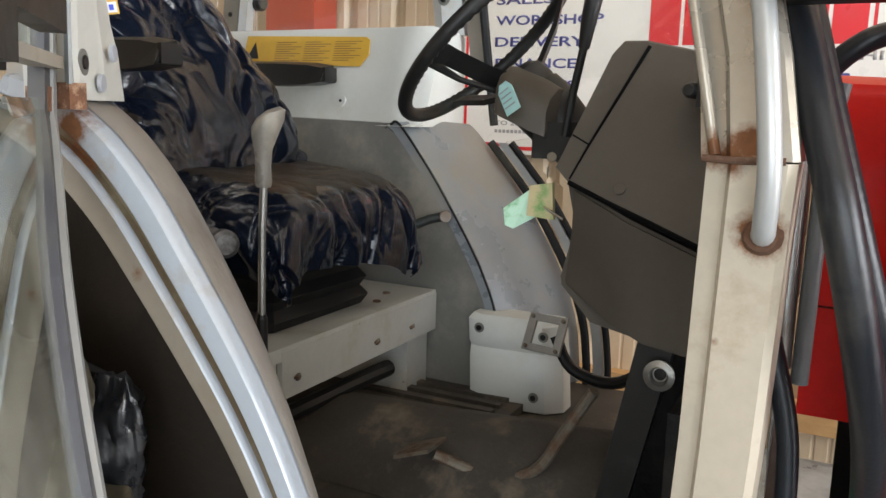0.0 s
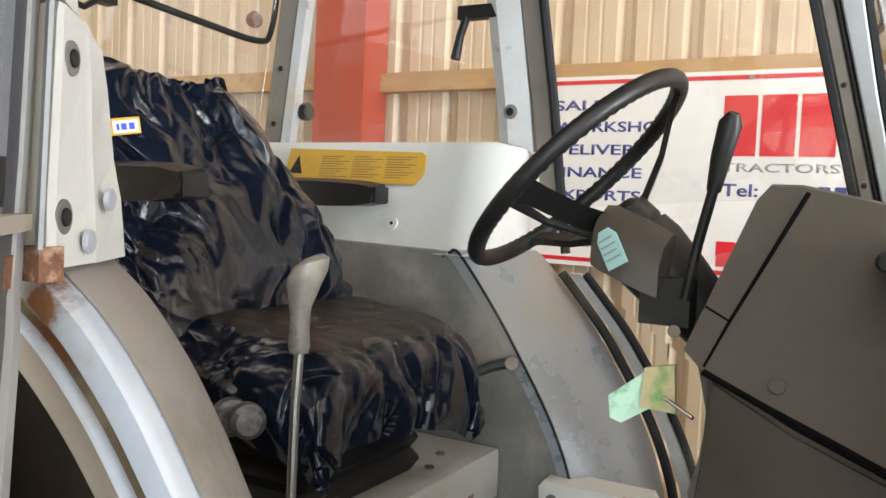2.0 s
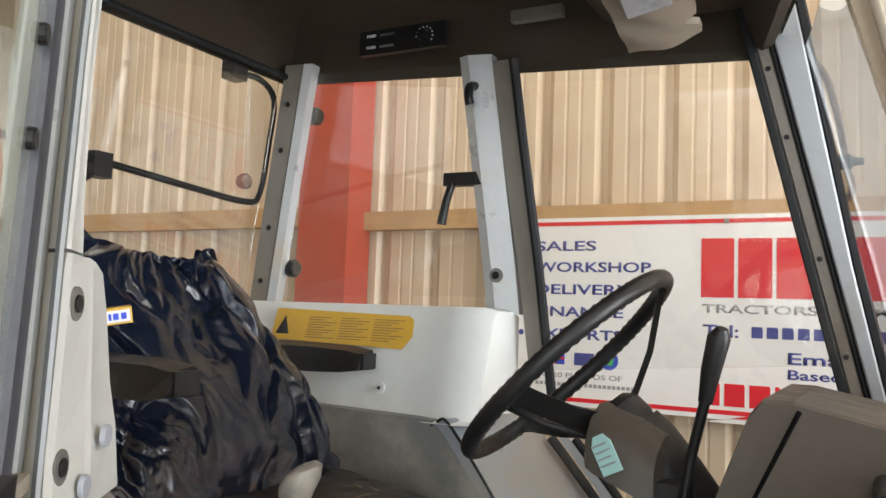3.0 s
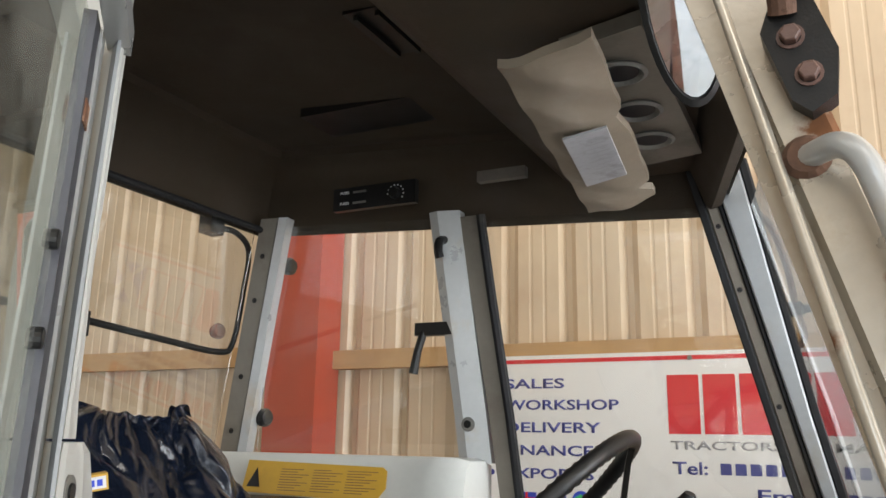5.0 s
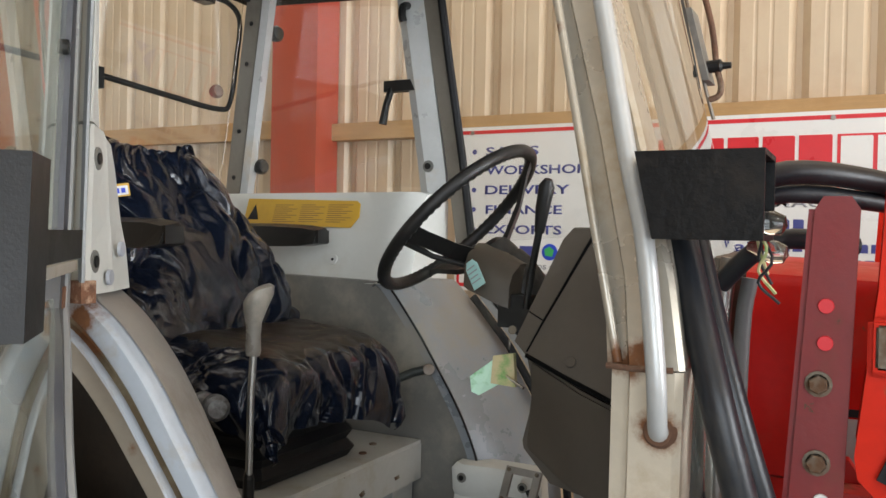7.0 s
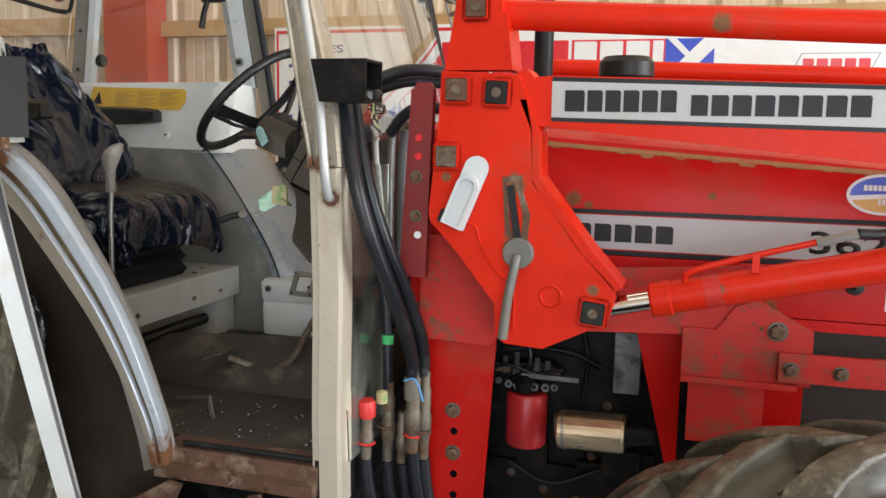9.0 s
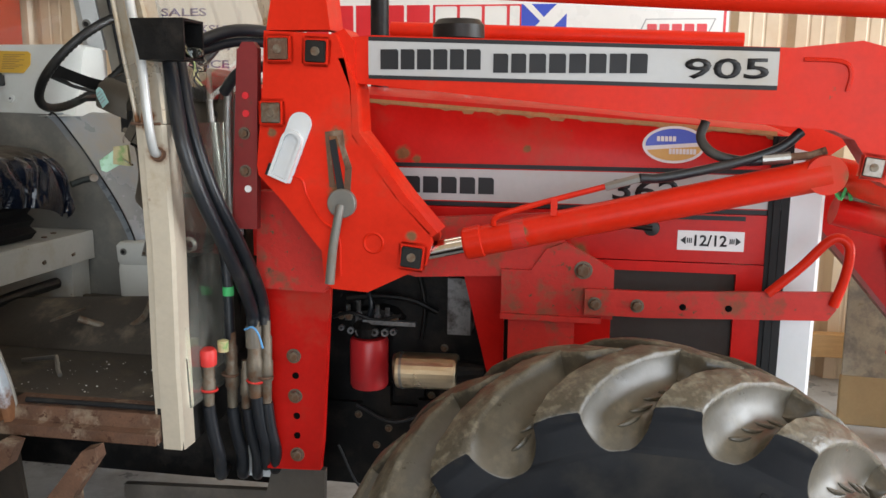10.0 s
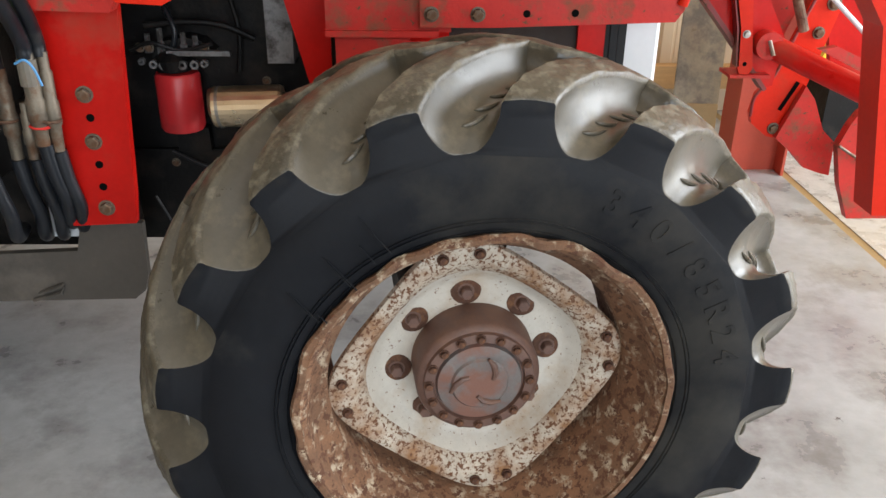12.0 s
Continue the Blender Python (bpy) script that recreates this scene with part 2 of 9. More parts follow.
M_CABFLOOR = material("dusty_dark_floor_mat", (0.055, 0.045, 0.035), 0.7, vary=0.35, scale=8, stain=(0.13, 0.105, 0.075), stain_at=0.60, stain_scale=10, bump=0.25, bump_scale=180)
M_WHITE = material("white_board", (0.80, 0.80, 0.78), 0.32, vary=0.03, bump=0.02)
M_WHITEP = material("white_paint", (0.60, 0.62, 0.635), 0.4, vary=0.05, stain=(0.55, 0.53, 0.5), stain_at=0.68, bump=0.04)
M_SIGNRED = material("sign_red", (0.68, 0.02, 0.03), 0.35, vary=0.05, bump=0.02)
M_SIGNBLUE = material("sign_navy", (0.055, 0.065, 0.26), 0.4, vary=0.05, bump=0.02)
M_SIGNGREY = material("sign_grey", (0.33, 0.33, 0.34), 0.4, vary=0.05, bump=0.02)
M_BLUE = material("bright_blue", (0.03, 0.07, 0.55), 0.4, vary=0.08, bump=0.02)
M_DECALW = material("silver_white_decal", (0.43, 0.43, 0.43), 0.38, vary=0.08, stain=(0.40, 0.37, 0.33), stain_at=0.62, chip=(0.45, 0.06, 0.03), chip_at=0.76, chip_scale=12, bump=0.03)
M_DECALK = material("black_decal", (0.014, 0.014, 0.016), 0.5, spec=0.3, vary=0.1, bump=0.02)
M_HOLE = material("dark_hole", (0.004, 0.004, 0.004), 0.95, spec=0.05, vary=0.1, bump=0.0)
M_STARTER = material("brushed_starter_steel", (0.74, 0.62, 0.44), 0.34, metal=1.0, vary=0.12, scale=20, stain=(0.30, 0.22, 0.14), stain_at=0.66, stain_scale=14, bump=0.06)
M_YELLOW = material("faded_yellow_label", (0.62, 0.36, 0.035), 0.45, vary=0.1, stain=(0.50, 0.30, 0.05), stain_at=0.6, bump=0.03)
M_GOLD = material("sticker_gold", (0.62, 0.36, 0.08), 0.4, vary=0.08, bump=0.02)
M_LABEL = material("pale_label", (0.72, 0.72, 0.72), 0.4, vary=0.06, stain=(0.5, 0.5, 0.55), stain_at=0.6, bump=0.05)
M_PAPER = material("greyed_paper", (0.40, 0.40, 0.42), 0.5, vary=0.12, scale=14, stain=(0.30, 0.29, 0.29), stain_at=0.6, stain_scale=22, bump=0.2, bump_scale=60)
M_TAG = material("pale_blue_paper_tag", (0.42, 0.68, 0.66), 0.6, vary=0.08, bump=0.03)
M_TAGG = material("pale_green_paper_tag", (0.46, 0.70, 0.54), 0.6, vary=0.1, stain=(0.15, 0.38, 0.15), stain_at=0.58, stain_scale=28, bump=0.03)
M_TAN = material("tan_wooden_fob", (0.50, 0.42, 0.22), 0.55, vary=0.15, stain=(0.12, 0.30, 0.08), stain_at=0.56, stain_scale=24, bump=0.05)
M_TIMBER = material("pale_softwood", (0.52, 0.32, 0.14), 0.7, vary=0.2, scale=5, stretch=(0.6, 8, 8), stain=(0.42, 0.25, 0.11), stain_at=0.6, bump=0.2, bump_scale=60)
M_CLAD = material("cream_profiled_cladding", (0.65, 0.52, 0.365), 0.38, vary=0.07, scale=2, stretch=(1, 1, 0.25), stain=(0.56, 0.42, 0.285), stain_at=0.64, stain_scale=1.6, bump=0.03)
M_POST = material("red_oxide_steel", (0.43, 0.06, 0.03), 0.5, vary=0.12, stain=(0.52, 0.20, 0.12), stain_at=0.72, stain_scale=4, bump=0.06)
M_BOARD = material("grimy_grey_sheet", (0.31, 0.265, 0.18), 0.35, vary=0.3, scale=7, stain=(0.16, 0.14, 0.11), stain_at=0.55, stain_scale=9, bump=0.1)
M_RIM = material("rusty_white_rim_paint", (0.56, 0.53, 0.47), 0.55, vary=0.14, stain=(0.38, 0.27, 0.17), stain_at=0.60, stain_scale=7, stain_soft=0.12, chip=(0.16, 0.075, 0.035), chip_at=0.635, chip_scale=110, bump=0.3, bump_scale=90)
M_RIMSPECK = material("rust_speckled_rim_paint", (0.50, 0.44, 0.36), 0.65, vary=0.25, scale=20, stain=(0.24, 0.125, 0.06), stain_at=0.53, stain_scale=13, stain_soft=0.10, chip=(0.12, 0.05, 0.022), chip_at=0.54, chip_scale=120, bump=0.4, bump_scale=110)
M_RIMRUST = material("flaking_rusty_rim", (0.175, 0.088, 0.046), 0.85, vary=0.5, scale=16, stain=(0.40, 0.33, 0.24), stain_at=0.59, stain_scale=34, stain_soft=0.06, chip=(0.085, 0.034, 0.016), chip_at=0.55, chip_scale=60, bump=0.5, bump_scale=80)
M_HUB = material("brown_grey_hub_casting", (0.125, 0.068, 0.052), 0.55, vary=0.25, scale=12, stain=(0.17, 0.09, 0.06), stain_at=0.58, stain_scale=9, bump=0.3)
M_STUD = material("dark_rust", (0.085, 0.036, 0.02), 0.85, vary=0.4, scale=30, stain=(0.17, 0.08, 0.04), stain_at=0.6, stain_scale=40, bump=0.4)
M_FILTER = material("red_oil_filter", (0.55, 0.025, 0.03), 0.35, vary=0.08, stain=(0.3, 0.03, 0.03), stain_at=0.62, bump=0.03)
M_GREYPLATE = material("grey_brown_steel_plate", (0.075, 0.066, 0.056), 0.6, vary=0.2, stain=(0.14, 0.12, 0.10), stain_at=0.6, bump=0.12)
M_WOODEND = material("ochre_paint", (0.36, 0.255, 0.12), 0.6, vary=0.15, bump=0.1)
M_YELLOWPAINT = material("yellow_machine_paint", (0.72, 0.42, 0.02), 0.4, vary=0.1, bump=0.05)
M_GREEN = material("green_tape", (0.05, 0.45, 0.13), 0.5, vary=0.1, bump=0.03)
M_BLUECORD = material("blue_cord", (0.10, 0.32, 0.62), 0.7, vary=0.1, bump=0.2)
M_REDCAP = material("red_plastic_cap", (0.62, 0.03, 0.025), 0.4, vary=0.1, stain=(0.35, 0.03, 0.03), stain_at=0.6, bump=0.04)
M_FRAME = material("grey_brown_window_frame", (0.17, 0.15, 0.12), 0.5, vary=0.15, stain=(0.11, 0.09, 0.07), stain_at=0.6, bump=0.1)
# upper post paint: cream taken darker to hold the shade under the roof
M_POSTUP = material("silver_cream_paint_shaded", (0.46, 0.42, 0.35), 0.30, metal=0.45, vary=0.14, stain=(0.33, 0.26, 0.17), stain_at=0.62, stain_scale=6, chip=RUST, chip_at=0.74, chip_scale=22, coat=0.2, bump=0.06, spots=((0.075, 0.60, 1.605, 0.040), (-0.012, 0.68, 2.185, 0.045), (0.05, 0.60, 1.60, 0.03), (0.062, 0.605, 1.69, 0.012), (0.02, 0.66, 2.05, 0.014), (-0.03, 0.66, 2.0, 0.02), (0.10, 0.60, 1.62, 0.03)))
M_BAG = material("black_polythene", (0.016, 0.017, 0.020), 0.28, spec=0.6, vary=0.3, scale=9, stain=(0.07, 0.072, 0.075), stain_at=0.58, stain_scale=14, bump=0.12)
M_CARD = material("slate_grey_hose_sleeve", (0.12, 0.12, 0.12), 0.5, vary=0.2, bump=0.1)


def glass_material(name, tint, dirt=0.06, dirt_col=(0.6, 0.58, 0.52)):
    """Real glass with a thin uneven film of dust."""
    m = bpy.data.materials.new(name)
    m.use_nodes = True
    nt = m.node_tree
    nt.nodes.remove(nt.nodes["Principled BSDF"])
    out = nt.nodes["Material Output"]
    gl = nt.nodes.new("ShaderNodeBsdfGlass")
    gl.inputs["Color"].default_value = (*tint, 1)
    gl.inputs["Roughness"].default_value = 0.0
    gl.inputs["IOR"].default_value = 1.52
    df = nt.nodes.new("ShaderNodeBsdfDiffuse")
    df.inputs["Color"].default_value = (*dirt_col, 1)
    co = nt.nodes.new("ShaderNodeTexCoord").outputs["Object"]
    f = ramp(nt, noise_tex(nt, co, 5, 7, 0.65), [(0.35, (0, 0, 0)), (0.8, (dirt * 3,) * 3)])
    a = nt.nodes.new("ShaderNodeMixShader")
    nt.links.new(f, a.inputs["Fac"])
    nt.links.new(gl.outputs[0], a.inputs[1])
    nt.links.new(df.outputs[0], a.inputs[2])
    nt.links.new(a.outputs[0], out.inputs["Surface"])
    return m


M_GLASS = glass_material("cab_glass", (0.985, 0.99, 0.985), dirt=0.012)
M_DIRTYGLASS = glass_material("dusty_door_glass", (0.93, 0.95, 0.92), dirt=0.06)
M_MIRROR = material("mirror_glass", (0.85, 0.87, 0.9), 0.03, metal=1.0, vary=0.02, bump=0.0, spread=0.01)


# ---- building blocks ----
def part(name, bm, mat, parent=None, label="", smooth=False, bevel=0.0):
    """Links a bmesh as one mesh object, under a thing or a part."""
    if bevel:
        bmesh.ops.bevel(bm, geom=[e for e in bm.edges if e.is_manifold and e.calc_face_angle(0) > 0.5], offset=bevel, segments=2, affect="EDGES", clamp_overlap=True)
    bmesh.ops.recalc_face_normals(bm, faces=bm.faces)
    me = bpy.data.meshes.new(name)
    bm.to_mesh(me)
    bm.free()
    me.materials.append(mat)
    if smooth:
        me.polygons.foreach_set("use_smooth", [True] * len(me.polygons))
        me.set_sharp_from_angle(angle=radians(38))
    ob = new(name, me)
    if parent:
        ob.parent = parent
        ob.matrix_parent_inverse = world_of(parent).inverted()
    if label:
        ob["label"] = label
    return ob


def world_of(ob):
    m = ob.matrix_basis.copy()
    while ob.parent:
        m = ob.parent.matrix_basis @ ob.matrix_parent_inverse @ m
        ob = ob.parent
    return m


def thing(name, at, label, category, group="", kind=""):
    ob = new(name)
    ob.empty_display_size = 0.1
    ob.location = at
    return tagged(ob, label, category, group, kind)


def box(bm, x0, x1, y0, y1, z0, z1, m=None):
    vs = [bm.verts.new((x, y, z)) for x in (x0, x1) for y in (y0, y1) for z in (z0, z1)]
    for f in ((0, 1, 3, 2), (4, 6, 7, 5), (0, 4, 5, 1), (2, 3, 7, 6), (0, 2, 6, 4), (1, 5, 7, 3)):
        bm.faces.new([vs[i] for i in f])
    if m:
        bmesh.ops.transform(bm, matrix=m, verts=vs)
    return vs


def boxed(x0, x1, y0, y1, z0, z1):
    bm = bmesh.new()
    box(bm, x0, x1, y0, y1, z0, z1)
    return bm


def prism(bm, pts, axis, a, b, m=None):
    """A slab with the outline pts, from a to b along the axis. pts are (x, z) for y, (y, z) for x, (x, y) for z."""
    def at(p, h):
        return {"x": (h, p[0], p[1]), "y": (p[0], h, p[1]), "z": (p[0], p[1], h)}[axis]
    lo, hi = [bm.verts.new(at(p, a)) for p in pts], [bm.verts.new(at(p, b)) for p in pts]
    n = len(pts)
    bm.faces.new(lo)
    bm.faces.new(hi[::-1])
    for i in range(n):
        bm.faces.new((lo[i], lo[(i + 1) % n], hi[(i + 1) % n], hi[i]))
    if m:
        bmesh.ops.transform(bm, matrix=m, verts=lo + hi)
    return lo + hi


def slab(pts, axis, a, b):
    bm = bmesh.new()
    prism(bm, pts, axis, a, b)
    return bm


def loft(rings, caps=True, closed=True):
    """Skins a list of rings of points."""
    bm = bmesh.new()
    rows = [[bm.verts.new(p) for p in r] for r in rings]
    n = len(rows[0])
    for a, b in zip(rows, rows[1:]):
        for i in range(n if closed else n - 1):
            bm.faces.new((a[i], a[(i + 1) % n], b[(i + 1) % n], b[i]))
    if caps and closed:
        bm.faces.new(rows[0][::-1])
        bm.faces.new(rows[-1])
    return bm


def smooth_line(pts, per=6):
    """Points along a Catmull-Rom curve."""
    p = [Vector(q) for q in pts]
    p = [2 * p[0] - p[1]] + p + [2 * p[-1] - p[-2]]
    out = []
    for i in range(1, len(p) - 2):
        for k in range(per):
            t = k / per
            out.append(0.5 * (2 * p[i] + (p[i + 1] - p[i - 1]) * t + (2 * p[i - 1] - 5 * p[i] + 4 * p[i + 1] - p[i + 2]) * t * t + (3 * p[i] - 3 * p[i + 1] + p[i + 2] - p[i - 1]) * t ** 3))
    return out + [p[-2]]


def tube(bm, pts, r, n=10, ends=True):
    """A round bar along pts; r is a number or one for each point."""
    pts = [Vector(p) for p in pts]
    rows, side = [], None
    for i, p in enumerate(pts):
        d = (pts[min(i + 1, len(pts) - 1)] - pts[max(i - 1, 0)]).normalized()
        if side is None:
            side = d.orthogonal().normalized()
        side = (side - d * side.dot(d)).normalized()
        up = d.cross(side)
        rad = r[i] if isinstance(r, (list, tuple)) else r
        rows.append([bm.verts.new(p + rad * (math.cos(a) * side + math.sin(a) * up)) for a in (2 * math.pi * k / n for k in range(n))])
    for a, b in zip(rows, rows[1:]):
        for i in range(n):
            bm.faces.new((a[i], a[(i + 1) % n], b[(i + 1) % n], b[i]))
    if ends:
        bm.faces.new(rows[0][::-1])
        bm.faces.new(rows[-1])


def rod(pts, r, n=10, per=0):
    bm = bmesh.new()
    if per and isinstance(r, (list, tuple)):
        r = [r[min(i // per, len(r) - 1)] + (r[min(i // per + 1, len(r) - 1)] - r[min(i // per, len(r) - 1)]) * (i % per) / per for i in range(per * (len(pts) - 1) + 1)]
    tube(bm, smooth_line(pts, per) if per else pts, r, n)
    return bm


def lathe(profile, centre, axis, n=48, bm=None, closed=False):
    """Turns a profile of (radius, height along axis)."""
    bm = bm or bmesh.new()
    axis = Vector(axis).normalized()
    u = axis.orthogonal().normalized()
    if abs(axis.y) > 0.9:
        u = Vector((1, 0, 0))
    v = axis.cross(u)
    rows = []
    for k in range(n):
        a = 2 * math.pi * k / n
        d = u * math.cos(a) + v * math.sin(a)
        rows.append([bm.verts.new(Vector(centre) + d * max(r, 1e-4) + axis * h) for r, h in profile])
    m = len(profile)
    for k in range(n):
        a, b = rows[k], rows[(k + 1) % n]
        for i in range(m if closed else m - 1):
            bm.faces.new((a[i], a[(i + 1) % m], b[(i + 1) % m], b[i]))
    return bm


def disc_solid(r, h, centre, axis, n=24, rim=0.0):
    """A short cylinder with a rounded edge, from its centre along axis."""
    rim = rim or min(r, h) * 0.15
    return lathe([(0, 0), (r, 0), (r, h - rim), (r - rim, h), (0, h)], centre, axis, n)


def letters(text, size, m, depth=0.001, spacing=1.0, align="LEFT"):
    """A bmesh of the built-in font's letters, drawn in the plane of m, x along the line."""
    c = bpy.data.curves.new("text", "FONT")
    c.body, c.size, c.extrude, c.space_character, c.align_x = text, size, depth, spacing, align
    c.resolution_u, c.offset = 3, 0.018 * size
    ob = bpy.data.objects.new("text", c)
    scene.collection.objects.link(ob)
    me = bpy.data.meshes.new_from_object(ob.evaluated_get(bpy.context.evaluated_depsgraph_get()))
    bpy.data.objects.remove(ob)
    bpy.data.curves.remove(c)
    bm = bmesh.new()
    bm.from_mesh(me)
    bpy.data.meshes.remove(me)
    bm.transform(m)
    return bm


def fit_letters(text, x0, x1, z0, z1, y, depth=0.0015):
    """Letters on a wall of constant y, facing -y, stretched to fill the given width and cap height."""
    bm = letters(text, 1.0, Matrix(), 0.0)
    xs = [v.co.x for v in bm.verts]
    zs = [v.co.y for v in bm.verts]
    ax, bx_, az, bz = min(xs), max(xs), min(zs), max(zs)
    for v in bm.verts:
        v.co = Vector((x0 + (v.co.x - ax) / (bx_ - ax) * (x1 - x0), y, z0 + (v.co.y - az) / (bz - az) * (z1 - z0)))
    r = bmesh.ops.extrude_face_region(bm, geom=bm.faces[:])
    bmesh.ops.translate(bm, vec=(0, -depth, 0), verts=[g for g in r["geom"] if isinstance(g, bmesh.types.BMVert)])
    return bm


def bars(x0, x1, z0, z1, y, widths, gap=0.16, depth=0.0015, cut=0.012):
    """Plain blocks in a row, one for each width, filling x0 to x1."""
    bm = bmesh.new()
    unit = (x1 - x0) / (sum(widths) + gap * (len(widths) - 1))
    x = x0
    for w in widths:
        prism(bm, [(x, z0), (x + w * unit, z0), (x + w * unit, z1 - cut), (x + w * unit - cut, z1), (x, z1)], "y", y, y - depth)
        x += (w + gap) * unit
    return bm


def bar_parts(name, x0, x1, z0, z1, y, widths, mat, parent, label="", gap=0.16, cut=0.006):
    """The same row of blocks, each an object of its own."""
    unit = (x1 - x0) / (sum(widths) + gap * (len(widths) - 1))
    x = x0
    for w in widths:
        part(name, slab([(x, z0), (x + w * unit, z0), (x + w * unit, z1 - cut), (x + w * unit - cut, z1), (x, z1)], "y", y, y - 0.0015), mat, parent, label)
        x += (w + gap) * unit


def hexbolt(r, h, axis):
    """A hexagon bolt head with a washer, at the origin, standing along axis."""
    bm = lathe([(0, 0), (r * 1.35, 0), (r * 1.35, h * 0.25), (r * 1.02, h * 0.25)], (0, 0, 0), axis, 14)
    lathe([(r, h * 0.2), (r, h * 0.9), (r * 0.85, h), (0, h)], (0, 0, 0), axis, 6, bm)
    return bm


# bolts of several sizes share these meshes
def bolt_mesh(name, r, h, axis, mat):
    bm = hexbolt(r, h, axis)
    bmesh.ops.recalc_face_normals(bm, faces=bm.faces)
    me = bpy.data.meshes.new(name)
    bm.to_mesh(me)
    bm.free()
    me.materials.append(mat)
    return me


BOLT_Y = bolt_mesh("bolt_y", 0.0135, 0.014, (0, -1, 0), M_BOLT)
BOLT_RUST = bolt_mesh("bolt_rust", 0.0135, 0.016, (0, -1, 0), M_STUD)
BOLT_X = bolt_mesh("bolt_x", 0.010, 0.010, (1, 0, 0), M_BOLT)
SCREW_Y = bolt_mesh("screw_y", 0.008, 0.006, (0, -1, 0), M_BLACKPL)


def put_bolt(at, parent, mesh=None, size=1.0, name="bolt", label=""):
    o = new(name, mesh or BOLT_Y)
    o.parent = parent
    o.matrix_parent_inverse = world_of(parent).inverted()
    o.matrix_basis = Matrix.Translation(at) @ Euler((0, random.uniform(0, 1), 0)).to_matrix().to_4x4() @ Matrix.Diagonal((size, size, size, 1))
    if label:
        o["label"] = label
    return o


# ---- the shed ----
def side_y(z):
    """The cab's near side: widest at the waist, drawn in above and below."""
    return 0.61 + (1.62 - z) / 0.85 * 0.085 if z < 1.62 else 0.61 + (z - 1.62) / 0.88 * 0.11


def concrete():
    m = material("concrete_floor", (0.39, 0.415, 0.435), 0.40, vary=0.25, scale=1.7, stain=(0.20, 0.20, 0.205), stain_at=0.57, stain_scale=3.2, stain_soft=0.10, chip=(0.13, 0.125, 0.12), chip_at=0.70, chip_scale=7, bump=0.22, bump_scale=45, rough_stain=0.22, spread=0.2)
    return m


M_CONC = concrete()
# wet concrete; its paler base stands for strong daylight from the gable end
M_CONC2 = material("wet_concrete_lit_pale", (0.52, 0.525, 0.515), 0.30, vary=0.2, scale=3, stain=(0.32, 0.31, 0.29), stain_at=0.58, stain_scale=7, bump=0.4, bump_scale=40, spread=0.2, rough_stain=0.2)

WALL_Y = 4.05
tagged(part("floor", boxed(-9, 2.985, -7.2, 4.3, -0.12, 0.0), M_CONC), "smooth grey concrete shed floor with dark stains", "floor", kind="structure")
tagged(part("floor_bay", boxed(3.03, 9.2, -7.2, 4.3, -0.12, 0.0), M_CONC2), "damp concrete floor beyond the joint, coloured paler for the gable daylight", "floor", kind="structure")
tagged(part("floor_joint", boxed(2.985, 3.03, -7.2, 4.3, -0.12, -0.004), M_WOODEND), "brown timber expansion joint in concrete", "joint", kind="structure")


def cladding():
    """Box-profile sheet: wide pans with two small stiffeners and a raised rib every 0.325 m."""
    bm = bmesh.new()
    pitch, prof = 0.325, [(0.0, 0.0), (0.032, 0.048), (0.060, 0.048), (0.098, 0.0), (0.160, 0.0), (0.166, 0.003), (0.176, 0.003), (0.182, 0.0), (0.236, 0.0), (0.242, 0.003), (0.252, 0.003), (0.258, 0.0)]
    xs = []
    k = -28
    while -0.03 + k * pitch < 9.2:
        xs += [(-0.062 + k * pitch + a, WALL_Y + b) for a, b in prof]
        k += 1
    for x0, x1 in zip(xs, xs[1:]):
        vs = [bm.verts.new(p) for p in ((*x0, 0.0), (*x1, 0.0), (*x1, 5.5), (*x0, 5.5))]
        bm.faces.new(vs)
    bmesh.ops.remove_doubles(bm, verts=bm.verts, dist=1e-5)
    r = bmesh.ops.extrude_face_region(bm, geom=bm.faces[:])
    bmesh.ops.translate(bm, vec=(0, 0.012, 0), verts=[g for g in r["geom"] if isinstance(g, bmesh.types.BMVert)])
    return bm


tagged(part("wall_far", cladding(), M_CLAD), "cream box-profile metal cladding on the shed wall", "wall", kind="structure")
tagged(part("wall_backing", boxed(-9.2, 9.2, 4.135, 4.3, 0, 5.5), M_CLAD), "plain outer skin behind the cladding", "wall", kind="structure")
tagged(part("wall_rear", boxed(-9.2, -9.0, -7.2, 4.3, 0, 5.5), M_CLAD), "plain cream gable wall", "wall", kind="structure")


def gable_open():
    bm = bmesh.new()
    box(bm, 9.0, 9.2, -7.2, -2.0, 0, 5.5)
    box(bm, 9.0, 9.2, 2.8, 4.3, 0, 5.5)
    box(bm, 9.0, 9.2, -2.0, 2.8, 4.5, 5.5)
    return bm


def front_open():
    bm = bmesh.new()
    box(bm, -9.2, 0.4, -7.2, -7.0, 0, 5.5)
    box(bm, 6.8, 9.2, -7.2, -7.0, 0, 5.5)
    box(bm, 0.4, 6.8, -7.2, -7.0, 4.6, 5.5)
    return bm


tagged(part("wall_gable", gable_open(), M_CLAD), "cream gable wall with an open vehicle door", "wall", kind="structure")
tagged(part("wall_front", front_open(), M_CLAD), "cream front wall with a wide open doorway", "wall", kind="structure")


